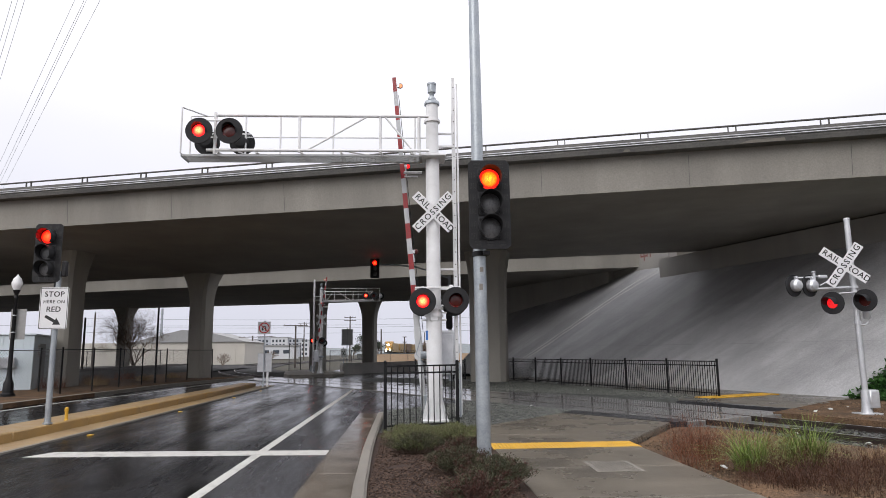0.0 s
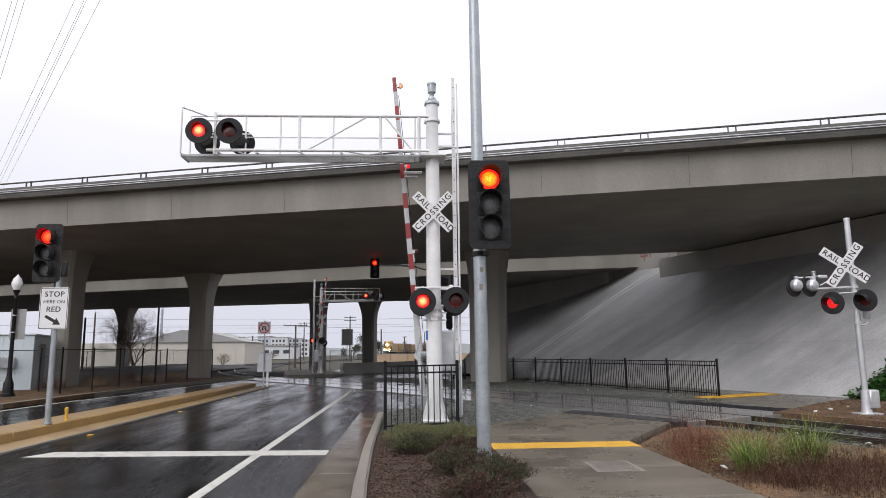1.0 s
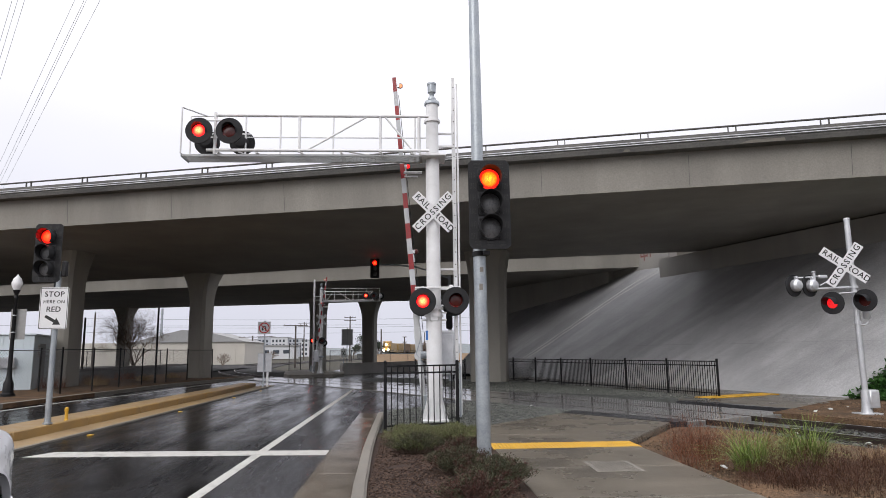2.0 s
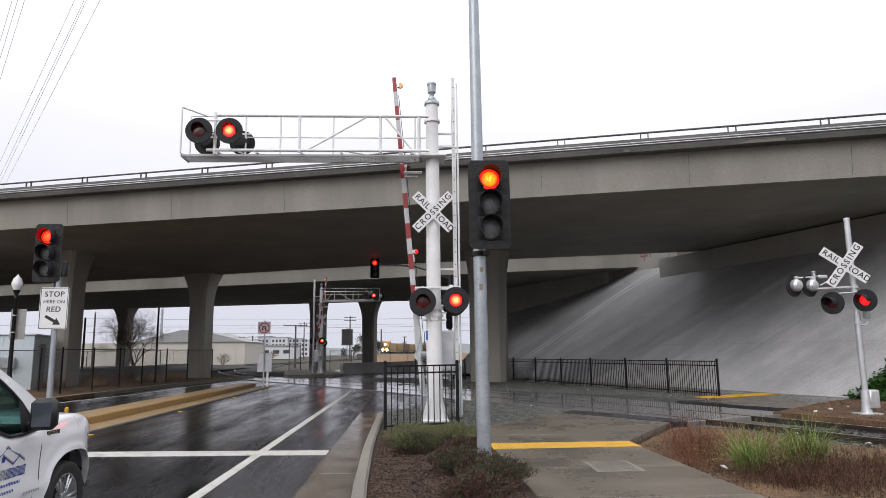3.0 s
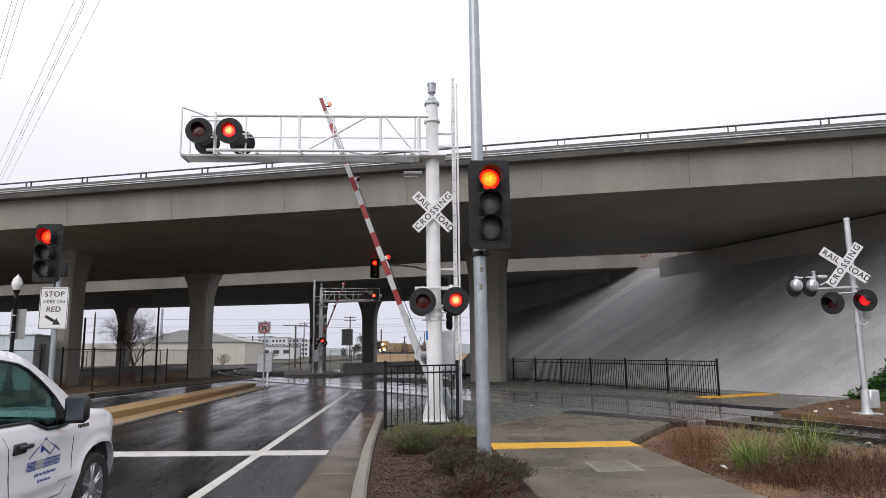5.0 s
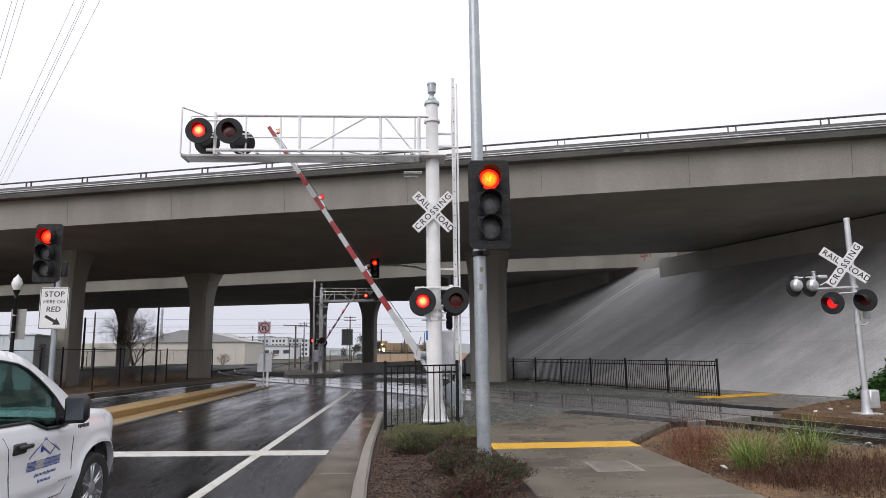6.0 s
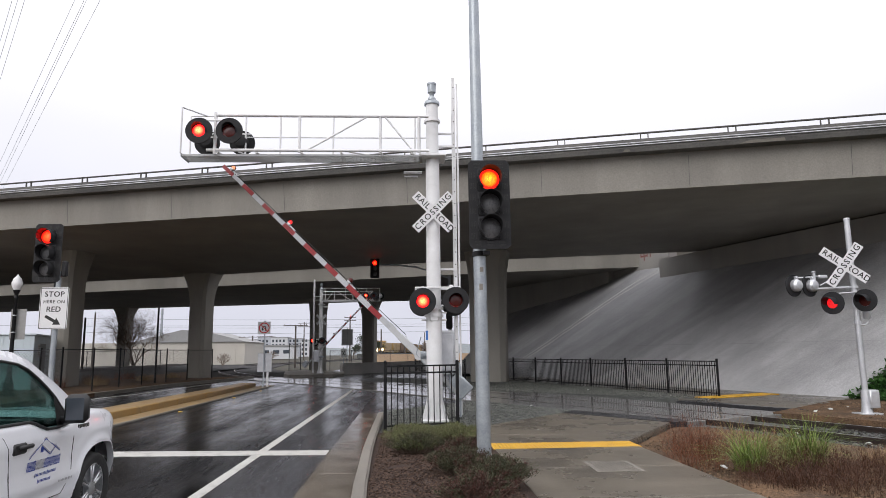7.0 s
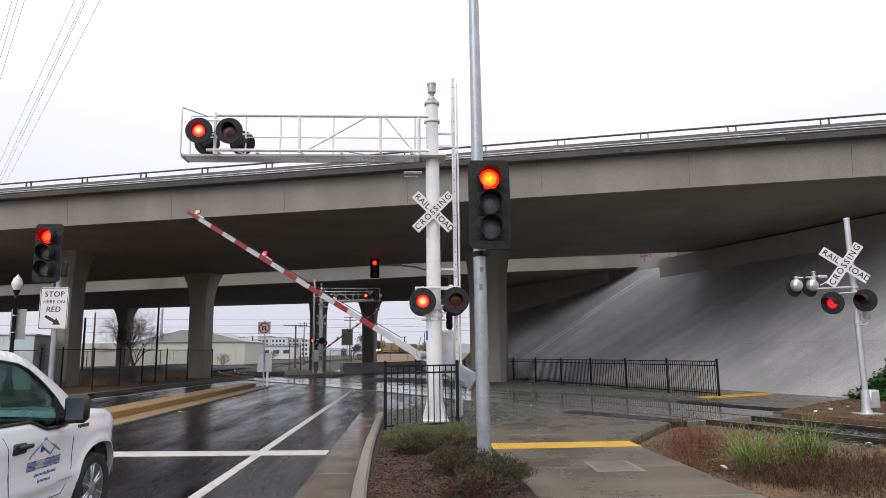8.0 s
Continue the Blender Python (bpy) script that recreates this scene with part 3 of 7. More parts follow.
panels(15.2, 47)
bm = bmesh.new()
prism(bm, [(3.9, 16.68), (5.62, 14.1), (6.0, 14.25), (5.9, 14.9), (4.25, 17.4)], -0.3, 0.095)
setting("asphalt_ramp", bm, "asphalt_bike", "dark asphalt ramp between sidewalk and crossing", "ramp", smooth=False)
bm = bmesh.new()
prism(bm, [(8.25, 20.3), (10.2, 16.6), (10.0, 17.3), (8.7, 20.6)], -0.3, 0.06)
setting("asphalt_ramp_far", bm, "asphalt_bike", "dark asphalt strip beside the far walk", "ramp", smooth=False)
bm = bmesh.new()
prism(bm, [(8.6, 20.9), (10.1, 17.2), (13.9, 20.3), (12.8, 23.7), (7, 41.5), (4.2, 41.5), (9.6, 24.6)], -0.3, 0.05)
setting("walk_far", bm, "wet_concrete", "wet concrete walk below the bridge slope", "sidewalk", smooth=False)
tactile("tactile_paving", pose(11.05, 22.0, 0.05, 0, 0, 24), 3.3, 0.7)

# ---- viaducts ----
BR = pose(2.8, 22.8, 6.975, 0, 0.14, -16.0)
U, N2 = Vector((math.cos(radians(16)), -math.sin(radians(16)))), Vector((math.sin(radians(16)), math.cos(radians(16))))


def viaduct(name, front, back, lo, hi, label, zoff=0.0, rails=True, eaves=1.1):
    """front and back: the edges of the girder along the bridge, as (where, how far) pairs."""
    th = thing(name, label, "viaduct", BR @ pose(0, 0, zoff))
    tagged(th, kind="structure")
    # eaves: unseen back overhang, widened to hold sky light off the slope
    prof = {"girder": [(0, 0, 0), (1, 0, 0), (1, 0.15, 1.20), (0, -0.15, 1.20)],
            "deck": [(0, -0.55, 1.205), (1, eaves - 0.05, 1.205), (1, eaves, 1.34), (0, -0.6, 1.34)],
            "parapet": [(0, -0.60, 1.34), (0, -0.30, 1.34), (0, -0.42, 1.64), (0, -0.58, 1.64)],
            "parapet_back": [(1, eaves - 0.3, 1.34), (1, eaves, 1.34), (1, eaves - 0.02, 1.64), (1, eaves - 0.18, 1.64)]}
    for k, pr in prof.items():
        bm = bmesh.new()
        step = 4.0
        xs = [lo + i * step for i in range(int((hi - lo) / step))] + [hi]
        rows = [[bm.verts.new((x, float(np.interp(x, *zip(*(back if e else front)))) + a, b)) for e, a, b in pr] for x in xs]
        for r, s in zip(rows, rows[1:]):
            for i in range(4):
                j = (i + 1) % 4
                f = bm.faces.new((r[i], r[j], s[j], s[i]))
        bm.faces.new(rows[0]), bm.faces.new(rows[-1])
        bmesh.ops.recalc_face_normals(bm, faces=bm.faces[:])
        part(k.split("_")[0], bm, "soffit" if k == "girder" else "deck_edge", th, smooth=False)
    if rails:
        bm = bmesh.new()
        for z in (1.42, 1.495):
            rod(bm, (lo, -0.64, z), (hi, -0.64, z), 0.020, seg=8)
        part("conduit", bm, "alu", th, "pair of bright metal conduits")
        bm = bmesh.new()
        rod(bm, (lo, -0.48, 1.86), (hi, -0.48, 1.86), 0.035, seg=8)
        part("hand_rail", bm, "dull_steel", th, "dull steel hand rail")
        bm = bmesh.new()
        for dx in (-0.12, 0.12):
            box(bm, dx, 0, 0.12, 0.03, 0.06, 0.24)
        box(bm, 0, 0, 0.005, 0.3, 0.1, 0.012)
        me = to_mesh("rail_bracket", bm, "dull_steel", False)
        x = math.ceil(max(lo, -60) / 2.75) * 2.75
        while x < min(hi, 22):
            shared("rail_bracket", me, th, pose(x, -0.48, 1.635))
            x += 2.75
        # form joints on the face of the girder, and two repaired spots on the deck edge
        bm = bmesh.new()
        box(bm, 0, 0, 0, 0.014, 0.006, 1.02)
        me = to_mesh("form_joint", bm, "deck_edge", False)
        for k in range(-9, 4):
            shared("form_joint", me, th, pose(2.0 + k * 4.9, -0.078, 0.57, 7.5, 0, 0))
        for x, w, h in ((9.1, 1.4, 0.10), (4.9, 0.25, 0.08)):
            bm = bmesh.new()
            prism(bm, [(-w / 2, -h / 2), (w / 2, -h / 2), (w / 2 - 0.04, h / 2), (-w / 2 + 0.25 * w, h / 2)], 0, 0.012)
            part("repair_patch", bm, "kerb", th, "pale mortar repair patch", smooth=False, at=pose(x, -0.575, 1.265, 104, 0, 0))
    return th


viaduct("viaduct", ((-130, 0), (60, 0)), ((-60, 19.3), (-33, 18.2), (-24, 17.6), (-20, 17.1), (-12, 16.1), (-6, 15.5), (60, 15.4)), -130, 60, "weathered concrete box girder viaduct with conduits and hand rail")
viaduct("viaduct", ((-150, 30), (-60, 25.2), (-38, 23.9), (-14, 21.9), (-2, 20.5), (70, 20.5)), ((-150, 42.2), (70, 42.2)), -150, 70, "weathered concrete box girder viaduct beyond the gap", -0.145, False)


def pier(x, y, top, w, d, z0=-0.1, flare=1.0, rot=-16):
    """Eight-sided column that flares into the girder."""
    th = thing("bridge_pier", "tapered grey concrete pier flaring into the girder", "pier", pose(x, y, 0, 0, 0, rot), "viaduct piers")
    tagged(th, kind="structure")
    bm = bmesh.new()
    h = top - z0
    prof = [(0.0, 1.0)] + [(0.68, 1.0)] + [(0.68 + 0.32 * t, 1 + flare * t ** 2.2) for t in (0.2, 0.4, 0.6, 0.8, 0.92, 1.0)]
    rows = []
    c = 0.28
    for t, s in prof:
        hw, hd = w / 2 * s, d / 2 * (1 + (s - 1) * 0.6)
        k = w * c / 2
        pts = [(-hw + k, -hd), (hw - k, -hd), (hw, -hd + k), (hw, hd - k), (hw - k, hd), (-hw + k, hd), (-hw, hd - k), (-hw, -hd + k)]
        rows.append([bm.verts.new((a, b, z0 + h * t)) for a, b in pts])
    for r, s in zip(rows, rows[1:]):
        for i in range(8):
            j = (i + 1) % 8
            bm.faces.new((r[i], r[j], s[j], s[i]))
    bm.faces.new(rows[-1]), bm.faces.new(rows[0][::-1])
    bmesh.ops.recalc_face_normals(bm, faces=bm.faces[:])
    part("column", bm, "pier", th)
    return th


def soffit(x, y):
    return 6.975 - 0.0024 * ((x - 2.8) * U.x + (y - 22.8) * U.y)


for x, y, w, d, fl in ((4.35, 35.4, 1.9, 1.5, 0.25), (-17.62, 35.2, 1.1, 1.2, 0.62), (-13.88, 45.2, 1.20, 1.3, 0.75)):
    pier(x, y, soffit(x, y) + 0.05, w, d, flare=fl)
for x, y, w, d, fl in ((-8.65, 64.5, 1.3, 1.4, 0.3), (-3.8, 66.2, 1.25, 1.3, 0.8), (-31.7, 75.9, 1.08, 1.2, 1.0), (-50, 74, 1.6, 1.6, 0.9)):
    pier(x, y, soffit(x, y) - 0.13, w, d, flare=fl)

# ---- paved bridge slope and abutments ----
B0, E2, R2 = Vector((13.0, 23.5)), Vector((-0.303, 0.953)), Vector((0.953, 0.303))


SLOPE_K = 0.95
SLOPE = Matrix.Translation((B0.x, B0.y, 0.02)) @ Matrix(((E2.x, R2.x, 0, 0), (E2.y, R2.y, 0, 0), (0, 0, 1, 0), (0, 0, 0, 1)))


def crest(t):
    """How far the paving runs in towards the abutments."""
    return float(np.interp(t, (12.0, 13.2, 14.2, 16.5, 18.6, 20.8, 23.3, 26.8, 31.2), (6.2, 6.7, 6.95, 6.9, 6.55, 6.15, 5.8, 5.4, 5.05)))


bm = bmesh.new()
grid = []
for i in range(0, 106):
    t = -3.2 + i * 0.33
    row = []
    for j in range(0, 15):
        d = crest(t) * j / 14
        bulge = 0.10 * math.exp(-((t - 16.0) / 1.8) ** 2) + 0.06 * noise.noise((t * 0.25, d * 0.3, 1))
        skew = 0.42 * d * max(0.0, 1 - (t + 3.2) / 3.0)      # the end by the ivy leans back
        row.append(bm.verts.new((t - skew, d, SLOPE_K * d + bulge * min(1, d))))
    grid.append(row)
for a, b in zip(grid, grid[1:]):
    for j in range(14):
        bm.faces.new((a[j], a[j + 1], b[j + 1], b[j]))
for f in bm.faces:
    f.normal_update()
    if f.normal.z < 0:
        f.normal_flip()
bmesh.ops.solidify(bm, geom=bm.faces[:], thickness=0.3)
setting("slope_paving", bm, "slope", "steep concrete slope paving, streaked with water stains, deck shade painted in", "embankment", at=SLOPE)


# added pair of ribs standing for the pale streaks below the gap between decks
for off, wd, lab in ((0.0, 0.16, "pale rib made for a bright streak down the slope paving"), (0.55, 0.10, "thin pale rib made for a bright streak down the slope paving")):
    bm = bmesh.new()
    rows = []
    for i in range(33):
        d = 6.65 - 5.9 * i / 32
        t = 13.4 + off + 7.9 * (i / 32) ** 0.92 + 0.10 * noise.noise((i * 0.4, off, 2))
        bulge = 0.10 * math.exp(-((t - 16.0) / 1.8) ** 2) + 0.06 * noise.noise((t * 0.25, d * 0.3, 1))
        z = SLOPE_K * d + bulge * min(1, d)
        w = wd * (0.7 + 0.5 * abs(noise.noise((i * 0.9, off, 6))))
        rows.append([bm.verts.new((t + a * w, d + 0.3 * a * w, z + h)) for a, h in ((-1, -0.03), (-0.5, 0.03), (0.5, 0.03), (1, -0.03))])
    for a, b in zip(rows, rows[1:]):
        for q in range(3):
            f = bm.faces.new((a[q], a[q + 1], b[q + 1], b[q]))
            f.normal_update()
            if f.normal.z < 0:
                f.normal_flip()
    setting("slope_rib", bm, "pale_concrete", lab, "embankment", at=SLOPE)


def wall(name, pts, z0, z1, mat, label):
    bm = bmesh.new()
    prism(bm, pts, z0, z1)
    bmesh.ops.recalc_face_normals(bm, faces=bm.faces[:])
    return setting(name, bm, mat, label, "abutment", at=SLOPE, smooth=False)


wall("abutment_1", [(-2.5, 6.05), (13.0, 6.05), (13.0, 7.6), (-2.5, 7.6)], 4.5, 6.85, "concrete", "concrete abutment wall under the viaduct")
wall("abutment_2", [(18.6, 6.40), (20.8, 6.0), (23.3, 5.65), (31.2, 4.9), (31.2, 7.5), (18.6, 7.6)], 3.8, 7.0, "concrete", "concrete abutment wall under the farther viaduct")
wall("wing_wall", [(13.0, 6.82), (18.6, 6.82), (18.6, 7.4), (13.0, 7.4)], 5.0, 9.2, "concrete", "stained concrete wing wall between the viaducts")
wall("embankment_fill", [(-2.5, 7.6), (13.0, 7.6), (18.6, 7.6), (31.0, 7.5), (31.0, 40), (-2.5, 40)], -0.1, 6.5, "dirt", "earth embankment behind the abutments")
# red painted scrawl on the wing wall: shapeless strokes
bm = bmesh.new()
for k in range(9):
    box(bm, 14.7 + k * 0.3, 6.81, 7.55 + 0.15 * math.sin(k * 2.1), 0.09, 0.006, 0.55 + 0.2 * math.sin(k * 1.3))
    box(bm, 14.82 + k * 0.3, 6.81, 7.4 + 0.3 * (k % 3 == 0), 0.25, 0.006, 0.09)
setting("wall_paint_marks", bm, "scrawl", "faded red painted strokes on the wing wall", "paint", at=SLOPE, smooth=False)

# ivy bank beside the paving
bm = bmesh.new()
grid = []
for i in range(0, 30):
    row = []
    for j in range(0, 24):
        t, d = -3.3 - i * 0.5, -0.2 + j * 0.35
        row.append(bm.verts.new((t, d, max(-0.05, (d - 0.15 * i * 0.3) * 0.85) + 0.1 * noise.noise((t, d, 5)))))
    grid.append(row)
for a, b in zip(grid, grid[1:]):
    for j in range(23):
        f = bm.faces.new((a[j], a[j + 1], b[j + 1], b[j]))
for f in bm.faces:
    f.normal_update()
    if f.normal.z < 0:
        f.normal_flip()
setting("ivy_bank", bm, "ivy_soil", "earth bank under the ivy", "embankment", at=SLOPE)
# ---- signal equipment ----
def faced(x, y, z, yaw=0.0, tilt=0.0):
    """A frame whose local z points towards -y, x to the right, y up."""
    return pose(x, y, z, 0, 0, yaw) @ pose(0, 0, 0, 90 + tilt)


def arc_shell(bm, r0, r1, z0, z1, a0, a1, seg=20, cut=0.0, mat=0):
    """A curved shell round z from angle a0 to a1 (degrees), with thickness; its front rim slopes by cut."""
    rows = []
    for i in range(seg + 1):
        a = radians(a0 + (a1 - a0) * i / seg)
        k = abs(2 * i / seg - 1) ** 2
        zz = z1 - cut * k
        c, s = math.cos(a), math.sin(a)
        rows.append([bm.verts.new((r * c, r * s, z)) for r, z in ((r0, z0), (r1, z0), (r1, zz), (r0, zz))])
    for a, b in zip(rows, rows[1:]):
        for i in range(4):
            j = (i + 1) % 4
            bm.faces.new((a[i], a[j], b[j], b[i])).material_index = mat
    bm.faces.new(rows[0]), bm.faces.new(rows[-1])
    bmesh.ops.recalc_face_normals(bm, faces=bm.faces[:])


def ring(bm, r0, r1, z0, z1, seg=32, mat=0):
    arc = []
    for i in range(seg):
        a = 2 * math.pi * i / seg
        arc.append([bm.verts.new((r * math.cos(a), r * math.sin(a), z)) for r, z in ((r0, z0), (r1, z0), (r1, z1), (r0, z1))])
    for i in range(seg):
        a, b = arc[i], arc[(i + 1) % seg]
        for k in range(4):
            j = (k + 1) % 4
            bm.faces.new((a[k], a[j], b[j], b[k])).material_index = mat


BLINKERS = []          # (lamp, its pose, lit in the first phase)


def rotor_mesh(outer="lit_rail", inner="lit_core"):
    """A lamp insert: lit lens on one side, dark lens on the other."""
    bm = bmesh.new()
    lathe(bm, [(0.146, 0.001), (0.146, 0.006), (0.132, 0.013), (0.124, 0.014)], seg=28, mat=0)
    lathe(bm, [(0.124, 0.0145), (0.11, 0.022), (0.06, 0.03), (0.0, 0.033)], seg=28, mat=1)
    lathe(bm, [(0.0, -0.030), (0.06, -0.027), (0.125, -0.014), (0.152, -0.008), (0.156, -0.006), (0.156, 0.0005)], seg=28, mat=2)
    for k in range(8):
        a = k * math.pi / 4
        box(bm, 0.075 * math.cos(a), 0.075 * math.sin(a), -0.0235, 0.09, 0.006, 0.008, Matrix.Translation((0.075 * math.cos(a), 0.075 * math.sin(a), 0)) @ Matrix.Rotation(a, 4, "Z") @ Matrix.Translation((-0.075 * math.cos(a), -0.075 * math.sin(a), 0)), mat=2)
    return to_mesh("lamp", bm, [outer, inner, "dark_red_lens"])


ROTOR = rotor_mesh()
ROTOR_SIDE = rotor_mesh("lit_side", "lit_side")
ROTOR_DARK = rotor_mesh("dark_red_lens", "dark_red_lens")


def flasher(parent, at, first, blink=True, hood=0.18, insert=None, shell="alu", slope=0.75):
    """One railway flasher: round black background, hood, housing behind, and the lamp insert."""
    bm = bmesh.new()
    lathe(bm, [(0.17, -0.03), (0.175, -0.14), (0.13, -0.20), (0.05, -0.22)], seg=24)
    box(bm, 0, 0.20, -0.10, 0.07, 0.12, 0.09, bev=0.01)
    fl = part("flasher", bm, shell, parent, "round railway warning light with black background and hood", at=at)
    bm = bmesh.new()
    ring(bm, 0.160, 0.305, -0.012, 0.012, 40)
    ring(bm, 0.295, 0.31, -0.03, 0.014, 40)
    part("background", bm, "black_matt", fl, "matt black round background")
    bm = bmesh.new()
    arc_shell(bm, 0.156, 0.162, 0.0, hood, -15, 195, 24, hood * slope)
    part("hood", bm, "black_matt", fl, "black sheet hood")
    lamp = shared("lamp", (insert or ROTOR) if blink else ROTOR_DARK, fl, pose(0, 0, 0, 0, 0 if first else 180, 0))
    if blink:
        BLINKERS.append((lamp, first))
    return fl


SLOT = (lambda b: (box(b, 0, 0, 0, 0.016, 0.062, 0.004), to_mesh("slot", b, "black", False))[1])(bmesh.new())
LENS = {}


def lens(mat, core=None):
    if (mat, core) not in LENS:
        bm = bmesh.new()
        lathe(bm, [(0.152, 0.0), (0.15, 0.015), (0.11, 0.035)] + ([] if core else [(0.05, 0.048), (0.0, 0.05)]), seg=28, mat=0)
        if core:
            lathe(bm, [(0.112, 0.0352), (0.09, 0.042), (0.05, 0.05), (0.0, 0.052)], seg=28, mat=1)
        LENS[mat, core] = to_mesh("lens", bm, [mat, core] if core else [mat])
    return LENS[mat, core]


def signal_head(parent, at, plate=True, slots=True, core="lit_signal_core"):
    """Three-lens traffic signal with tunnel visors and a louvred backplate; red lit."""
    bm = bmesh.new()
    for i in (-1, 0, 1):
        box(bm, 0, i * 0.357, -0.11, 0.345, 0.35, 0.20, bev=0.02)
    head = part("signal_head", bm, "black_matt", parent, "black three-lens traffic signal showing red", at=at)
    if plate:
        bm = bmesh.new()
        prism(bm, [(-0.30 + a, -0.65 + b) for a, b in ((0.05, 0), (0.55, 0), (0.60, 0.05), (0.60, 1.25), (0.55, 1.30), (0.05, 1.30), (0, 1.25), (0, 0.05))], -0.032, -0.026)
        bp = part("backplate", bm, "black_matt", head, "black louvred backplate", smooth=False)
        if slots:
            bm = bmesh.new()
            for sx in (-0.235, 0.235):
                for yy in (-0.46, -0.30, -0.1, 0.1, 0.27, 0.43):
                    for k in range(4):
                        box(bm, sx - 0.036 + k * 0.024, yy, -0.024, 0.012, 0.085, 0.004)
            for yy in (-0.575, 0.575):
                for xx in (-0.17, 0, 0.17):
                    for k in range(4):
                        box(bm, xx, yy - 0.033 + k * 0.022, -0.024, 0.085, 0.011, 0.004)
            tagged(part("louvre", bm, "ink", head, "rows of dark louvre slots", smooth=False), kind="stuff")
    for i, (m, c) in enumerate((("grey_lens", None), ("grey_lens", None), ("lit_signal", core))):
        y = (i - 1) * 0.357
        shared("lens", lens(m, c), head, pose(0, y, -0.012))
        bm = bmesh.new()
        arc_shell(bm, 0.158, 0.165, -0.02, 0.24, -55, 235, 24, 0.10)
        part("visor", bm, "black_matt", head, at=pose(0, y, 0))
        bm = bmesh.new()
        ring(bm, 0.150, 0.172, -0.02, 0.008, 28)
        for a in (45, 135, 225, 315):
            rod(bm, (0.19 * math.cos(radians(a)), 0.19 * math.sin(radians(a)), -0.02), (0.19 * math.cos(radians(a)), 0.19 * math.sin(radians(a)), 0.006), 0.012, seg=8)
        part("lens_door", bm, "black", head, at=pose(0, y, 0))
    return head


def crossbuck(parent, at, words=True):
    """Two crossed white blades with the words on them."""
    for k, (rot, z) in enumerate(((-45, 0.0), (45, 0.012))):
        bm = bmesh.new()
        box(bm, 0, 0, z, 1.22, 0.228, 0.006, bev=0.002)
        bl = part("blade", bm, "sign_white", parent, "white crossbuck blade with black letters", at=at @ pose(0, 0, 0, 0, 0, rot), smooth=False)
        if not words:
            continue
        if rot < 0:
            letters("lettering", "RAIL", 0.20, bl, pose(-0.355, 0.0, z + 0.004), width=1.1)
            letters("lettering", "ROAD", 0.20, bl, pose(0.355, 0.0, z + 0.004), width=1.05)
        else:
            letters("lettering", "CROSSING", 0.20, bl, pose(0.0, 0.0, z + 0.004), width=1.28)


ARM_LEN = 7.18


def gate_arm(parent, at, near=True):
    """Striped barrier arm along local x from its pivot, with lamps, and the counterweight behind the pivot."""
    arm = part("gate_arm", (lambda b: (box(b, 0.30, 0, 0, 0.75, 0.10, 0.17, bev=0.015), box(b, 0.75, 0, 0, 0.5, 0.06, 0.14, bev=0.01), rod(b, (0, -0.16, 0), (0, 0.16, 0), 0.11, seg=16),
                                      box(b, 0.98, 0, 0.06, 0.22, 0.09, 0.05), b)[-1])(bmesh.new()), "grey_paint", parent, "red and white striped crossing gate arm", at=at)
    n = 16
    x0, x1 = 0.95, ARM_LEN
    for i in range(n):
        a, b = x0 + (x1 - x0) * i / n, x0 + (x1 - x0) * (i + 1) / n
        h0, h1 = 0.135 - 0.04 * i / n, 0.135 - 0.04 * (i + 1) / n
        bm = bmesh.new()
        vs = [[bm.verts.new((x, y, z)) for y, z in ((-0.02, -h / 2), (0.02, -h / 2), (0.02, h / 2), (-0.02, h / 2))] for x, h in ((a, h0), (b, h1))]
        for k in range(4):
            bm.faces.new((vs[0][k], vs[0][(k + 1) % 4], vs[1][(k + 1) % 4], vs[1][k]))
        bm.faces.new(vs[0]), bm.faces.new(vs[1])
        bmesh.ops.recalc_face_normals(bm, faces=bm.faces[:])
        part("stripe", bm, "arm_red" if i % 2 else "arm_white", arm, smooth=False)
    for x, kind in ((ARM_LEN - 0.25, 0), (4.75, 1), (2.55, 2)):
        bm = bmesh.new()
        box(bm, 0, 0, 0.035, 0.10, 0.10, 0.07, bev=0.012)
        box(bm, -0.14, 0, 0.02, 0.22, 0.03, 0.025)
        part("lamp_box", bm, "alu", arm, at=pose(x, 0, 0.06))
        bm = bmesh.new()
        lathe(bm, [(0.052, -0.02), (0.054, 0.01), (0.04, 0.035), (0.0, 0.042)], seg=16, mat=0)
        lathe(bm, [(0.0, -0.05), (0.04, -0.044), (0.062, -0.028), (0.066, -0.022), (0.066, 0.020), (0.058, 0.020), (0.058, -0.020)], seg=16, mat=1, caps=False)
        lamp = part("gate_lamp", bm, ["lit_rail" if kind else "lit_tip", "dark_red_lens"], arm, at=pose(x, 0, 0.145) @ pose(0, 0, 0, -90 if (kind != 2) == near else 90, 0, 0))
        if kind:
            BLINKERS.append((lamp, kind == 1))
    bm = bmesh.new()
    tube(bm, [(0.6, -0.05, 0.13), (2.5, -0.04, 0.10), (4.7, -0.04, 0.085), (6.8, -0.04, 0.07)], 0.008, 6)
    part("lamp_cable", bm, "black", arm)
    bm = bmesh.new()
    for y in (-0.13, 0.13):
        box(bm, -0.62, y, 0, 1.45, 0.03, 0.09, bev=0.01)
    part("counterweight_arm", bm, "grey_paint", arm)
    bm = bmesh.new()
    for k in range(3):
        box(bm, -1.20, -0.12 + k * 0.12, 0.14, 0.52, 0.05, 0.40, bev=0.015)
    part("counterweight", bm, "galv", arm, "grey steel counterweight plates")
    return arm


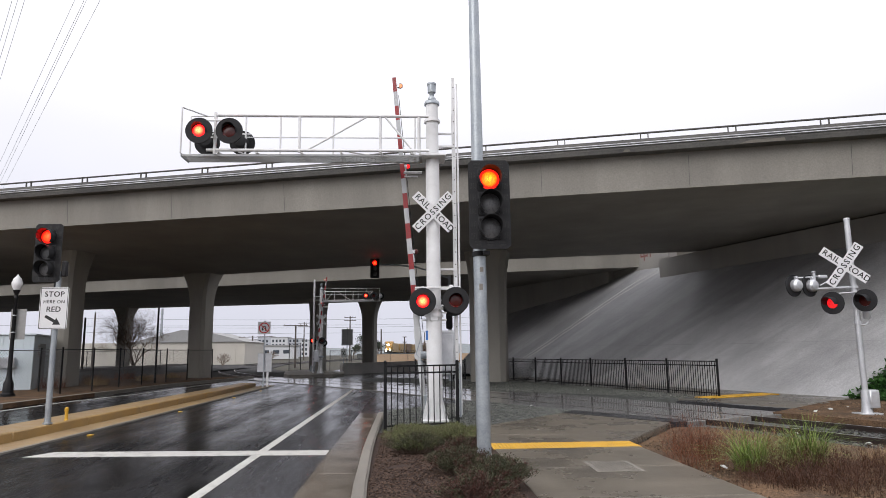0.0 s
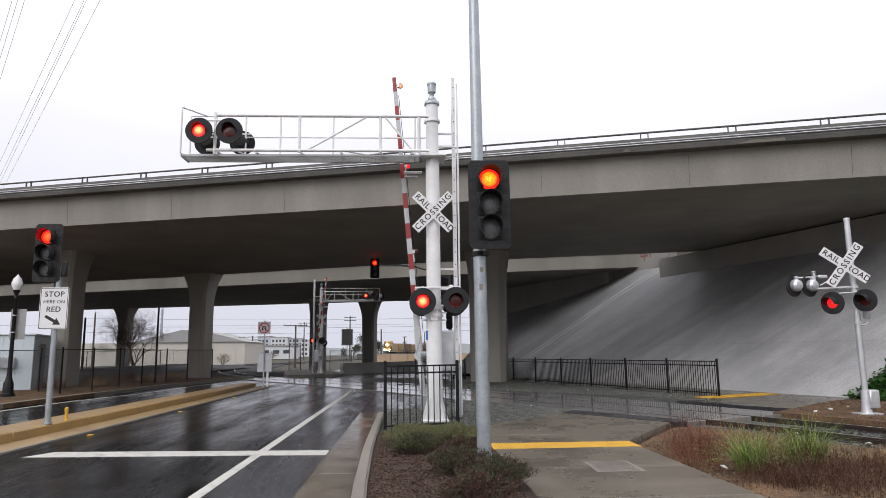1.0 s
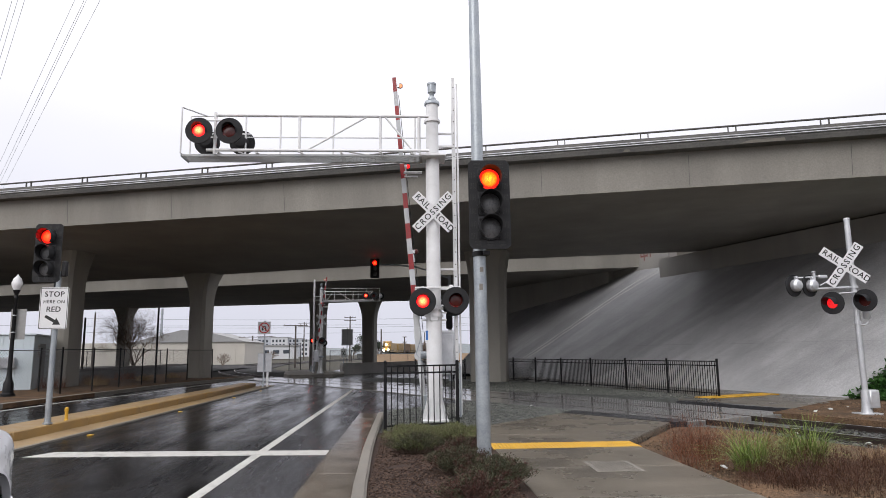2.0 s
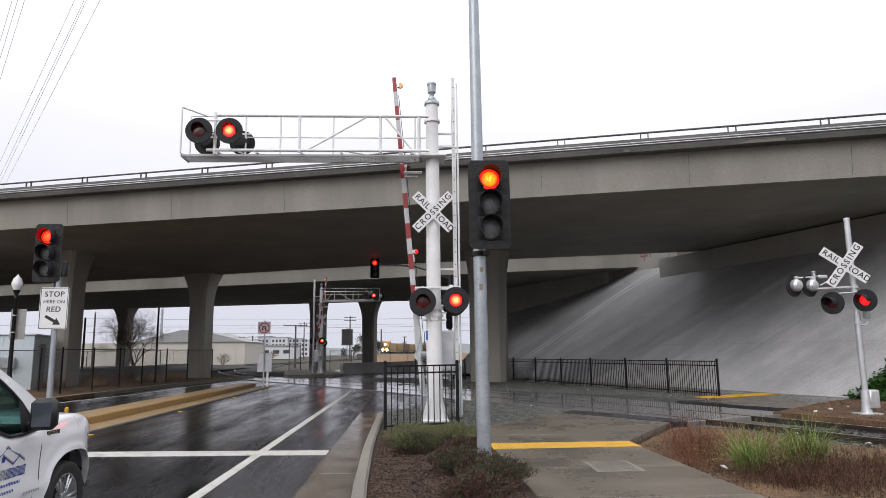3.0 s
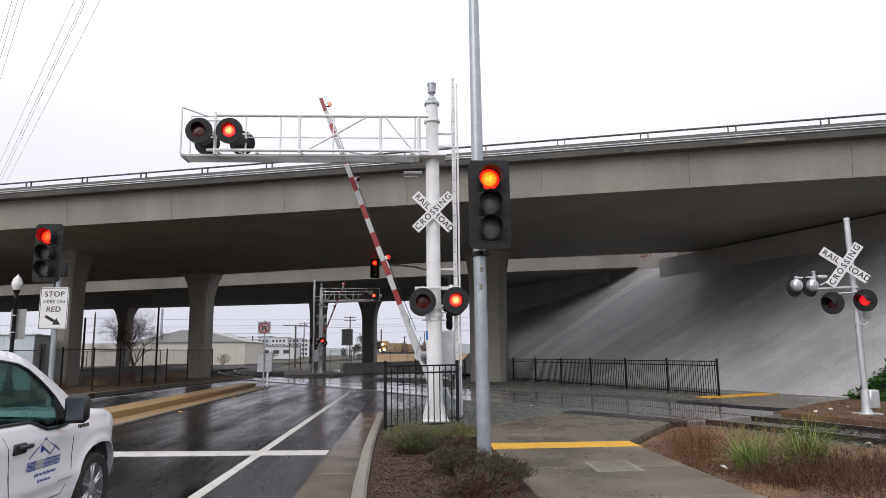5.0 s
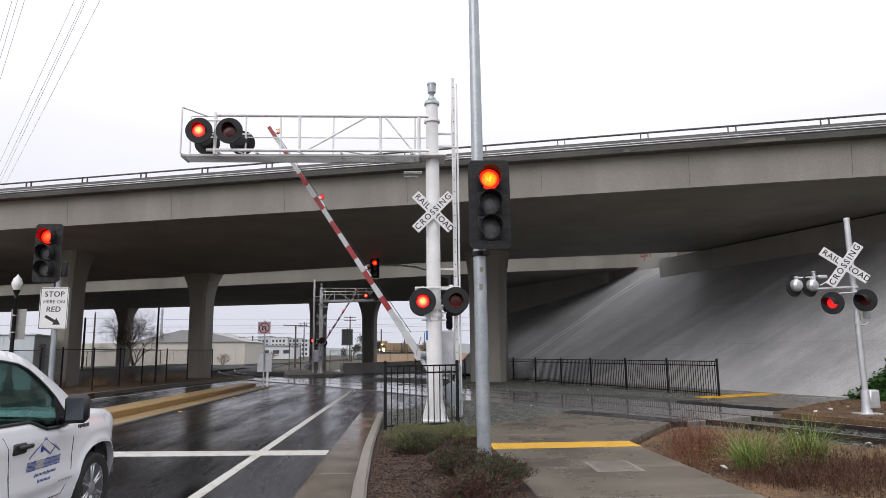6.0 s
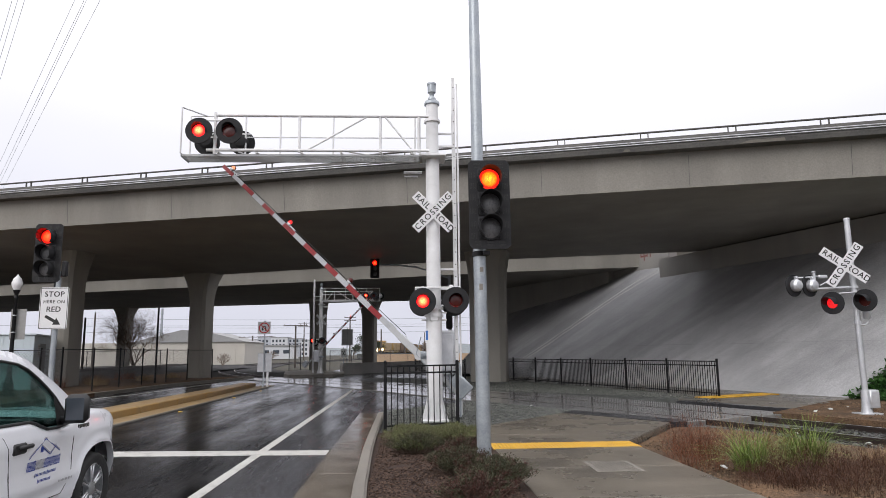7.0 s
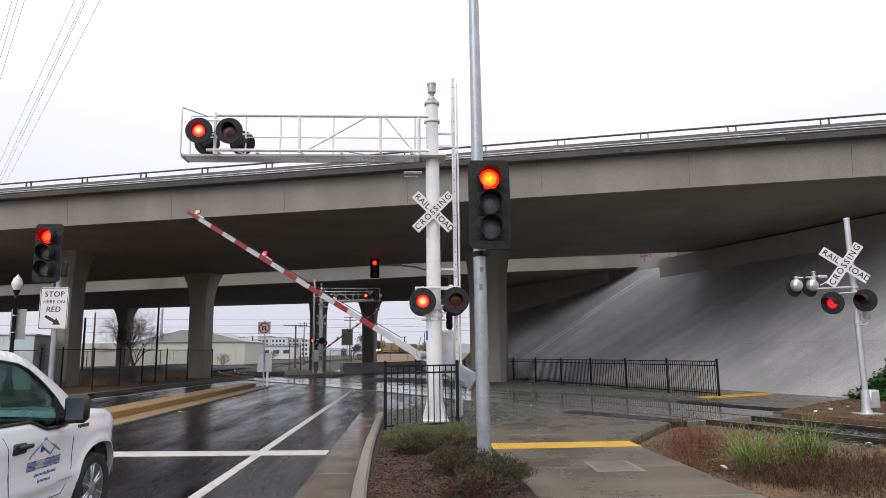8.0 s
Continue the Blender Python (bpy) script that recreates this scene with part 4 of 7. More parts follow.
def gate_mast(at, near):
    th = thing("gate_mast", "white cantilever railway signal mast with gate, crossbuck and warning lights" if near else
               "grey cantilever railway signal mast with gate beyond the crossing", "railway signal", at)
    paint = "white_metal"
    bm = bmesh.new()
    rod(bm, (0, 0, 0.1), (0, 0, 2.6), 0.185, 0.185, 24)
    rod(bm, (0, 0, 2.6), (0, 0, 6.4), 0.17, 0.165, 24)
    rod(bm, (0, 0, 6.4), (0, 0, 7.72), 0.155, 0.15, 24)
    part("mast_pole", bm, paint, th, "thick white tubular mast")
    bm = bmesh.new()
    box(bm, 0, 0, 0.08, 0.62, 0.62, 0.05, bev=0.01)
    for a in range(0, 360, 45):
        c, s = math.cos(radians(a)), math.sin(radians(a))
        m = Matrix.Rotation(radians(a), 4, "Z")
        prism(bm, [(0.17, 0), (0.30, 0), (0.17, 0.5)], -0.012, 0.012, m @ Matrix.Translation((0, 0, 0.1)) @ pose(0, 0, 0, 90))
        rod(bm, (0.27 * c, 0.27 * s, 0.1), (0.27 * c, 0.27 * s, 0.17), 0.022, seg=6)
    part("base_plate", bm, paint, th)
    bm = bmesh.new()
    lathe(bm, [(0.165, 7.70), (0.19, 7.71), (0.19, 7.76), (0.165, 7.80), (0.06, 7.84)], seg=20)
    lathe(bm, [(0.10, 7.84), (0.10, 7.88), (0.05, 7.95), (0.075, 8.03)], seg=16)
    lathe(bm, [(0.10, 8.03), (0.105, 8.22), (0.115, 8.23), (0.115, 8.27), (0.05, 8.29)], seg=16)
    part("finial", bm, "galv", th, "grey bell and cap on the mast top")
    for z, r0, r1 in ((2.45, 0.17, 0.225), (2.62, 0.17, 0.225), (6.38, 0.15, 0.20), (7.25, 0.15, 0.20)):
        bm = bmesh.new()
        ring(bm, r0, r1, z, z + 0.055, 24)
        part("clamp", bm, paint, th)
    for z in (2.38, 2.55, 2.72):
        for sx in (-1, 1):
            bm = bmesh.new()
            box(bm, sx * 0.24, -0.04, z, 0.12, 0.10, 0.035, bev=0.006)
            part("clamp_lug", bm, paint, th)
    bm = bmesh.new()
    box(bm, 0, -0.17, 2.55, 0.2, 0.06, 0.40, bev=0.015)
    part("clamp_plate", bm, paint, th)
    bm = bmesh.new()
    box(bm, 0, -0.01, 6.33, 0.62, 0.7, 0.05, bev=0.008)
    part("cantilever_seat", bm, paint, th)
    # cantilever: two trusses with a walkway between
    cant = part("cantilever", (lambda b: (rod(b, (-5.35, -0.38, 6.50), (-0.1, -0.38, 6.50), 0.038, seg=10), rod(b, (-5.15, -0.38, 7.36), (-0.1, -0.38, 7.36), 0.038, seg=10),
                                          rod(b, (-5.35, 0.25, 6.50), (-0.1, 0.25, 6.50), 0.038, seg=10), b)[3])(bmesh.new()), paint, th, "open tubular cantilever frame", at=pose(0, 0, -0.09) if near else pose(0, 0, 0.20) @ Matrix.Diagonal((0.91, 1, 1, 1)))
    bm = bmesh.new()
    rod(bm, (-5.75, 0.27, 7.57), (-0.1, 0.25, 7.57), 0.018, seg=8)
    rod(bm, (-5.75, 0.27, 7.03), (-0.1, 0.25, 7.03), 0.018, seg=8)
    rod(bm, (-5.95, -0.38, 6.42), (-5.95, -0.38, 7.55), 0.02, seg=8)
    rod(bm, (-5.95, 0.27, 6.42), (-5.95, 0.27, 7.57), 0.02, seg=8)
    rod(bm, (-5.95, -0.38, 7.55), (-5.55, 0.27, 7.57), 0.02, seg=8)
    rod(bm, (-5.95, 0.27, 7.57), (-5.6, 0.27, 7.57), 0.018, seg=8)
    part("hand_rail", bm, paint, cant)
    for x in (-5.16, -3.18, -1.26, -0.34):
        bm = bmesh.new()
        rod(bm, (x, -0.38, 6.45), (x, -0.38, 7.36), 0.034, seg=10)
        part("post", bm, paint, cant)
    for x in (-4.6, -3.75, -2.45, -0.42, -0.30):
        bm = bmesh.new()
        rod(bm, (x, 0.25, 6.45), (x, 0.25, 7.57), 0.022, seg=8)
        part("stanchion", bm, paint, cant)
    for p, q in (((-2.97, 6.52), (-1.57, 7.35)), ((-1.15, 7.35), (-0.52, 6.55))):
        bm = bmesh.new()
        rod(bm, (p[0], -0.38, p[1]), (q[0], -0.38, q[1]), 0.024, seg=8)
        part("brace", bm, paint, cant)
    for x, dx, r in ((-5.1, 0.1, 0.03), (-4.2, 0.1, 0.03), (-3.15, 0.1, 0.03), (-2.2, 0.1, 0.03), (-1.25, 0.1, 0.03), (-0.5, 0.1, 0.03), (-4.6, 0.4, 0.018), (-2.0, 1.4, 0.018)):
        bm = bmesh.new()
        rod(bm, (x, -0.38, 6.455), (x + dx, 0.25, 6.455), r, seg=8)
        part("cross_tube", bm, paint, cant)
    grate = bmesh.new()
    for k in range(13):
        box(grate, -3.1, -0.30 + k * 0.042, 6.40, 5.7, 0.008, 0.03)
    for k in range(64):
        box(grate, -5.9 + k * 0.09, -0.05, 6.40, 0.008, 0.52, 0.02)
    for sy in (-0.31, 0.22):
        box(grate, -3.1, sy, 6.40, 5.7, 0.02, 0.045)
    box(grate, -5.95, -0.05, 6.40, 0.02, 0.56, 0.08)
    part("walkway", grate, "grey_paint", cant, "steel grating walkway", smooth=False)
    # cantilever warning lights, both ways
    bm = bmesh.new()
    rod(bm, (-5.16, -0.38, 6.4), (-5.16, -0.38, 7.42), 0.04, seg=12)
    rod(bm, (-5.60, -0.40, 7.22), (-4.72, -0.40, 7.22), 0.025, seg=8)
    rod(bm, (-5.50, 0.30, 7.12), (-4.5, 0.30, 7.12), 0.025, seg=8)
    rod(bm, (-5.0, -0.4, 7.15), (-5.0, 0.35, 7.12), 0.025, seg=8)
    part("light_bracket", bm, paint, cant)
    flasher(th, faced(-5.49, -0.55, 6.83 if near else 7.10, 0), near, near)
    flasher(th, faced(-4.79, -0.55, 6.83 if near else 7.10, 0), not near, near)
    turned, xa, xb, za = pose(0, 0, 0, 0, 0, 180), 4.72 if near else 4.14, 5.58 if near else 4.88, 6.84 if near else 7.10
    flasher(th, turned @ faced(xa, -0.42, za, 0), True, not near, shell="black_matt")
    flasher(th, turned @ faced(xb, -0.42, za, 0), False, not near, shell="black_matt")
    # mast warning lights
    bm = bmesh.new()
    rod(bm, (-0.45, -0.22, 3.13), (0.62, -0.22, 3.13), 0.022, seg=8)
    rod(bm, (-0.45, 0.22, 3.13), (0.62, 0.22, 3.13), 0.022, seg=8)
    box(bm, 0.40, -0.2, 3.13, 0.10, 0.12, 0.12, bev=0.02)
    for x in (-0.27, 0.50):
        rod(bm, (x, -0.24, 2.95), (x, -0.24, 3.16), 0.025, seg=8)
        rod(bm, (x, 0.24, 2.95), (x, 0.24, 3.16), 0.025, seg=8)
    part("light_bracket", bm, paint, th)
    flasher(th, faced(-0.27, -0.34, 2.80, 0), near, near)
    flasher(th, faced(0.50, -0.34, 2.82, 0), not near, near)
    xa, xb, za = (-0.50, 0.27, 2.80) if near else (-0.66, 0.17, 3.0)
    flasher(th, turned @ faced(xa, -0.34, za, 0), True, not near)
    flasher(th, turned @ faced(xb, -0.34, za, 0), False, not near)
    crossbuck(th, faced(0.0, -0.22, 4.95))
    # ladder at the side of the mast
    bm = bmesh.new()
    box(bm, 0.56, 0.38, 4.35, 0.085, 0.035, 8.5, bev=0.006)
    ladder = part("ladder", bm, paint, th, "white ladder fixed to the mast")
    bm = bmesh.new()
    box(bm, 0.655, 0.42, 4.3, 0.045, 0.035, 8.3, bev=0.006)
    part("cable_guard", bm, paint, ladder)
    for k in range(27):
        bm = bmesh.new()
        rod(bm, (0.56, 0.355, 0.4 + k * 0.305), (0.56, 0.75, 0.4 + k * 0.305), 0.013, seg=8, mat=0)
        part("rung", bm, "black", ladder)
    bm = bmesh.new()
    for z in (3.62, 6.72, 7.05):
        box(bm, 0.32, 0.25, z, 0.45, 0.05, 0.045)
    box(bm, 0.56, 0.80, 4.35, 0.05, 0.035, 8.5)
    part("stringer", bm, paint, ladder)
    bm = bmesh.new()
    box(bm, -0.48, 0.45, 6.10, 0.46, 0.08, 0.05, bev=0.01)
    box(bm, -0.52, 0.45, 6.0, 0.34, 0.05, 0.03)
    part("arm_stop", bm, paint, th, "bracket that steadies the raised arm")
    # gate machine behind the mast
    bm = bmesh.new()
    box(bm, 0.28, 0.52, 1.62, 0.46, 0.42, 1.05, bev=0.03)
    box(bm, 0.28, 0.29, 1.62, 0.36, 0.03, 0.85, bev=0.01)
    mach = part("gate_machine", bm, "alu", th, "grey steel gate machine cabinet")
    bm = bmesh.new()
    rod(bm, (-0.32, 0.40, 1.56), (0.30, 0.52, 1.56), 0.09, seg=14)
    tube(bm, [(0.5, 0.40, 1.5), (0.62, 0.40, 1.3), (0.62, 0.40, 0.1)], 0.035, 8)
    tube(bm, [(-0.3, 0.40, 2.0), (-0.42, 0.40, 1.6), (-0.2, 0.40, 1.3), (0.1, 0.40, 1.25)], 0.012, 6)
    part("conduit", bm, "galv", mach)
    if near:
        bm = bmesh.new()
        box(bm, -0.17, -0.10, 2.02, 0.06, 0.02, 0.22)
        part("notice", bm, "blue_notice", th, "small blue notice plate")
    return th, gate_arm(th, pose(-0.334 if near else 0.36, 0.55, 1.553 if near else 1.67, 0, 0, 170.7) @ pose(0, 0, 0, 0, -84.7, 0), near)


M["blue_notice"] = material("blue_notice", (0.05, 0.16, 0.45), 0.5, 0, 0.1, 5, 60, 0)
near_mast, near_arm = gate_mast(pose(0.62, 15.6, 0.0), True)
far_mast, far_arm = gate_mast(pose(-6.25, 48.0, 0.20, 0, 0, 180) @ Matrix.Diagonal((0.78, 0.78, 0.78, 1)), False)

# traffic signal on its galvanised pole by the sidewalk
pole = thing("traffic_signal", "three-lens traffic signal on a tall galvanised pole in the planter", "traffic signal", pose(1.06, 9.46, 0.0, 0, -0.15, 0))
bm = bmesh.new()
rod(bm, (0, 0, 0.08), (0, 0, 12), 0.103, 0.062, 24)
part("pole", bm, "galv", pole, "tall tapered galvanised steel pole")
for z in (3.0, 4.33):
    bm = bmesh.new()
    ring(bm, 0.075, 0.11, z, z + 0.07, 20)
    box(bm, 0.08, -0.14, z + 0.03, 0.09, 0.16, 0.05)
    part("bracket", bm, "black", pole)
signal_head(pole, faced(0.13, -0.30, 3.725, 0))
bm = bmesh.new()
for k in range(3):
    box(bm, 0.015 * k, -0.095 + 0.004 * k, 2.55 + 0.25 * k, 0.05, 0.006, 0.09 - 0.02 * k)
part("old_sticker", bm, "kerb", pole)

# stop sign with signal on the median
sg = thing("traffic_signal", "median pole with red traffic signal over a stop notice", "traffic signal", pose(-7.68, 14.83, 0.2))
bm = bmesh.new()
rod(bm, (0, 0, 0), (0, 0, 3.3), 0.062, 0.056, 20)
ring(bm, 0.06, 0.10, 0.02, 0.05, 20)
part("pole", bm, "galv", sg, "galvanised steel pole")
bm = bmesh.new()
rod(bm, (-0.04, 0, 2.9), (-0.04, 0, 3.35), 0.05, seg=14)
box(bm, 0.12, 0.0, 3.35, 0.1, 0.12, 0.34, bev=0.02)
part("bracket", bm, "black_matt", sg)
signal_head(sg, faced(-0.25, -0.08, 3.70, -2), core="lit_signal_red_core")
bm = bmesh.new()
prism(bm, [(-0.305 + a, -0.455 + b) for a, b in ((0.03, 0), (0.58, 0), (0.61, 0.03), (0.61, 0.88), (0.58, 0.91), (0.03, 0.91), (0, 0.88), (0, 0.03))], -0.003, 0.0)
plate = part("sign_plate", bm, "sign_white", sg, "white stop notice with black words and arrow", at=faced(-0.02, -0.075, 2.48), smooth=False)
letters("lettering", "STOP", 0.165, plate, pose(0, 0.30, 0.001), width=1.1)
letters("lettering", "HERE ON", 0.098, plate, pose(0, 0.135, 0.001), width=1.15)
letters("lettering", "RED", 0.165, plate, pose(0, -0.03, 0.001), width=1.05)
bm = bmesh.new()
prism(bm, [(-0.19, -0.032), (0.04, -0.032), (0.04, -0.085), (0.19, 0.0), (0.04, 0.085), (0.04, 0.032), (-0.19, 0.032)], 0.0005, 0.003, pose(0.0, -0.265, 0, 0, 0, -30))
part("arrow", bm, "ink", plate, smooth=False)
bm = bmesh.new()
for a, b, c, d in ((0, 0.435, 0.58, 0.012), (0, -0.435, 0.58, 0.012), (-0.285, 0, 0.012, 0.86), (0.285, 0, 0.012, 0.86)):
    box(bm, a, b, 0.0015, c, d, 0.002)
part("border", bm, "ink", plate, smooth=False)
mk = thing("lane_marker", "small yellow plastic marker post on the median kerb", "marker post", pose(-7.75, 15.75, 0.205))
bm = bmesh.new()
lathe(bm, [(0.05, 0), (0.05, 0.02), (0.035, 0.03), (0.035, 0.20), (0.045, 0.21), (0.045, 0.27), (0.02, 0.29)], seg=14)
part("post", bm, "yellow_paint", mk)

# no U-turn sign at the end of the median, with the back of another plate below
ut = thing("road_sign", "no U-turn sign over the bare back of a second plate", "road sign", pose(-7.25, 34.0, 0.02))
bm = bmesh.new()
box(bm, 0.0, 0, 1.65, 0.06, 0.06, 3.3)
part("post", bm, "galv", ut)
bm = bmesh.new()
box(bm, 0.22, -0.1, 0.35, 0.10, 0.06, 0.75, bev=0.01)
part("delineator", bm, "sign_white", ut, "short white delineator")
bm = bmesh.new()
box(bm, 0, 0, 0, 0.63, 0.63, 0.006, bev=0.002)
pl = part("sign_plate", bm, "sign_white", ut, "white square sign plate", at=faced(-0.02, -0.045, 2.93), smooth=False)
bm = bmesh.new()
ring(bm, 0.22, 0.27, 0.008, 0.010, 36)
box(bm, 0, 0, 0.0105, 0.46, 0.045, 0.002, Matrix.Rotation(radians(-45), 4, "Z"))
part("prohibition_ring", bm, "sign_red", pl, smooth=False)
bm = bmesh.new()
arc_shell(bm, 0.05, 0.10, 0.004, 0.006, 0, 180, 14)
box(bm, 0.075, -0.075, 0.005, 0.05, 0.15, 0.002)
box(bm, -0.075, -0.03, 0.005, 0.05, 0.06, 0.002)
prism(bm, [(-0.14, -0.05), (-0.01, -0.05), (-0.075, -0.14)], 0.004, 0.006)
part("turn_arrow", bm, "ink", pl, smooth=False)
bm = bmesh.new()
box(bm, 0, 0, 0, 0.70, 0.92, 0.005, bev=0.002)
part("back_plate", bm, "alu", ut, "bare aluminium back of a sign", at=faced(0.03, 0.05, 1.20), smooth=False)

# flasher mast beyond the track
fm = thing("flasher_mast", "aluminium railway flasher mast with crossbuck standing in dirt", "railway signal", pose(10.78, 15.3, 0.0))
bm = bmesh.new()
rod(bm, (0, 0, 0.3), (0, 0, 4.74), 0.066, 0.066, 20)
rod(bm, (0, 0, 4.72), (0, 0, 4.76), 0.074, 0.07, 20)
part("mast_pole", bm, "alu", fm, "plain aluminium pole")
bm = bmesh.new()
box(bm, 0, 0, 0.07, 0.5, 0.42, 0.06, bev=0.01)
lathe(bm, [(0.13, 0.1), (0.11, 0.2), (0.10, 0.5), (0.09, 0.62)], seg=18)
box(bm, 0.12, -0.05, 0.42, 0.24, 0.22, 0.42, bev=0.02)
box(bm, 0.12, -0.165, 0.42, 0.18, 0.015, 0.36, bev=0.006)
part("base", bm, "alu", fm, "cast aluminium base with junction box")
crossbuck(fm, faced(-0.28, -0.16, 3.58, -12) @ pose(0, 0, 0, 0, 0, 8))
bm = bmesh.new()
rod(bm, (-0.95, 0.0, 3.02), (0.1, 0, 3.06), 0.034, seg=12)
rod(bm, (-0.95, 0.0, 3.0), (-0.97, 0.0, 3.42), 0.034, seg=12)
lathe(bm, [(0.05, 3.42), (0.055, 3.44), (0.02, 3.46)], pose(-0.97, 0, 0), seg=12)
rod(bm, (-0.85, -0.02, 3.10), (-0.3, -0.1, 3.42), 0.016, seg=8)
rod(bm, (-1.5, 0.10, 3.28), (-0.75, 0.06, 3.34), 0.022, seg=8)
box(bm, -0.75, 0.02, 3.32, 0.22, 0.10, 0.08, bev=0.015)
part("side_arm", bm, "alu", fm)
bm = bmesh.new()
rod(bm, (-0.72, -0.12, 2.88), (0.15, -0.1, 2.94), 0.02, seg=8)
for z in (2.9, 3.06, 2.2):
    ring(bm, 0.066, 0.095, z - 0.03, z + 0.03, 18)
tube(bm, [(0.0, -0.05, 2.15), (0.16, -0.05, 2.15), (0.22, -0.05, 2.2), (0.22, -0.05, 2.32)], 0.02, 8)
lathe(bm, [(0.06, 2.28), (0.08, 2.32), (0.075, 2.5), (0.03, 2.53)], pose(0.21, -0.05, 0), seg=14)
part("light_bracket", bm, "alu", fm)
SMALL = Matrix.Diagonal((0.86, 0.86, 0.86, 1))
flasher(fm, faced(-0.76, -0.28, 2.66, -62) @ SMALL, True, hood=0.36, insert=ROTOR_SIDE, slope=0.45)
flasher(fm, faced(0.06, -0.26, 2.72, -62) @ SMALL, False, hood=0.36, insert=ROTOR_SIDE, slope=0.45)
flasher(fm, faced(-1.47, 0.05, 3.11, -158) @ SMALL, False, False)
flasher(fm, faced(-1.03, 0.12, 3.11, -158) @ SMALL, True, False)


# ---- fences ----
def picket_fence(name, label, pts, height, spacing=0.105, post_every=2.2, zoff=0.0):
    """Black steel fence along straight runs: square posts, two top rails, a bottom rail, and pickets."""
    th = thing(name, label, "fence", pose(pts[0][0], pts[0][1], zoff))
    o = Vector((pts[0][0], pts[0][1], 0))
    bm = bmesh.new()
    box(bm, 0, 0, height / 2 - 0.02, 0.018, 0.018, height - 0.12)
    pk = to_mesh("picket", bm, "black", False)
    bm = bmesh.new()
    box(bm, 0, 0, height / 2 - 0.05, 0.055, 0.055, height + 0.12)
    box(bm, 0, 0, height + 0.02, 0.065, 0.065, 0.02, bev=0.006)
    ps = to_mesh("post", bm, "black", False)
    for a, b in zip(pts, pts[1:]):
        A, B = Vector((*a, 0)) - o, Vector((*b, 0)) - o
        L = (B - A).length
        ang = math.atan2((B - A).y, (B - A).x)
        R = Matrix.Rotation(ang, 4, "Z")
        k = max(1, round(L / post_every))
        for i in range(k + 1):
            shared("post", ps, th, Matrix.Translation(A.lerp(B, i / k)) @ R)
        for z in (height - 0.06, height - 0.20, 0.16):
            bm = bmesh.new()
            box(bm, L / 2, 0, z, L, 0.034, 0.034)
            part("rail", bm, "black", th, at=Matrix.Translation(A) @ R, smooth=False)
        n = int(L / spacing)
        for i in range(1, n):
            shared("picket", pk, th, Matrix.Translation(A.lerp(B, i / n)) @ R)
    return th


picket_fence("cage_fence", "low black steel picket fence guarding the gate mast", [(-0.53, 15.6), (-0.455, 13.42), (1.02, 13.85), (1.12, 15.2)], 1.39, 0.128, 3, 0.03)
picket_fence("picket_fence", "black steel picket fence along the walk below the slope", [(10.3, 21.75), (5.75, 36.2), (5.0, 38.4)], 1.27, 0.115, 2.45)
picket_fence("picket_fence", "black steel picket fence behind the bridge pier", [(3.3, 38.5), (2.2, 42.5), (0.5, 47)], 1.2, 0.14, 2.45)
# ---- more materials ----
def leafy(name, a, b, rough=0.6):
    """Leaves that differ one by one between two colours."""
    m = bpy.data.materials.new(name)
    m.use_nodes = True
    n, l = m.node_tree.nodes, m.node_tree.links
    p = n["Principled BSDF"]
    g = n.new("ShaderNodeNewGeometry")
    r = n.new("ShaderNodeValToRGB")
    r.color_ramp.elements[0].color, r.color_ramp.elements[1].color = (*a, 1), (*b, 1)
    l.new(g.outputs["Random Per Island"], r.inputs[0])
    l.new(r.outputs[0], p.inputs["Base Color"])
    p.inputs["Roughness"].default_value = rough
    p.inputs["Specular IOR Level"].default_value = 0.2
    return m


M["leaf_green"] = leafy("shrub_leaves", (0.05, 0.06, 0.022), (0.19, 0.20, 0.09))
M["leaf_dark"] = leafy("dark_shrub_leaves", (0.025, 0.035, 0.016), (0.075, 0.07, 0.04))
M["leaf_red"] = leafy("reddish_shrub_leaves", (0.028, 0.022, 0.015), (0.090, 0.034, 0.028))
M["grass_green"] = leafy("green_blades", (0.06, 0.10, 0.020), (0.25, 0.32, 0.085))
M["grass_dry"] = leafy("dry_blades", (0.16, 0.10, 0.05), (0.32, 0.23, 0.12))
M["weed_dark"] = leafy("dark_dead_stems", (0.028, 0.013, 0.009), (0.115, 0.055, 0.032))
M["grass_rust"] = leafy("rusty_stems", (0.05, 0.020, 0.012), (0.22, 0.085, 0.045))
M["ivy"] = leafy("ivy_leaves", (0.02, 0.06, 0.015), (0.07, 0.17, 0.04))
M["twig"] = leafy("bare_twigs", (0.11, 0.08, 0.065), (0.22, 0.165, 0.13), 0.9)
M["evergreen"] = leafy("evergreen_leaves", (0.035, 0.05, 0.035), (0.09, 0.11, 0.08))
M["stone"] = leafy("crushed_stone", (0.04, 0.043, 0.04), (0.20, 0.205, 0.185), 0.8)
M["stone_dark"] = leafy("oily_stone", (0.025, 0.025, 0.025), (0.10, 0.095, 0.09), 0.8)
M["chip"] = leafy("bark_chips", (0.02, 0.014, 0.011), (0.135, 0.088, 0.066), 0.9)
M["clod"] = leafy("dirt_clods", (0.04, 0.028, 0.02), (0.24, 0.165, 0.105), 0.95)
M["litter"] = material("pale_litter", (0.5, 0.5, 0.49), 0.6, 0, 0.1, 5, 60, 0)
M["car_paint"] = material("white_car_paint", (0.80, 0.81, 0.84), 0.28, 0, 0.015, 1, 60, 0.0, second=(0.71, 0.72, 0.75), rough_vary=0.03, coat=0.8)
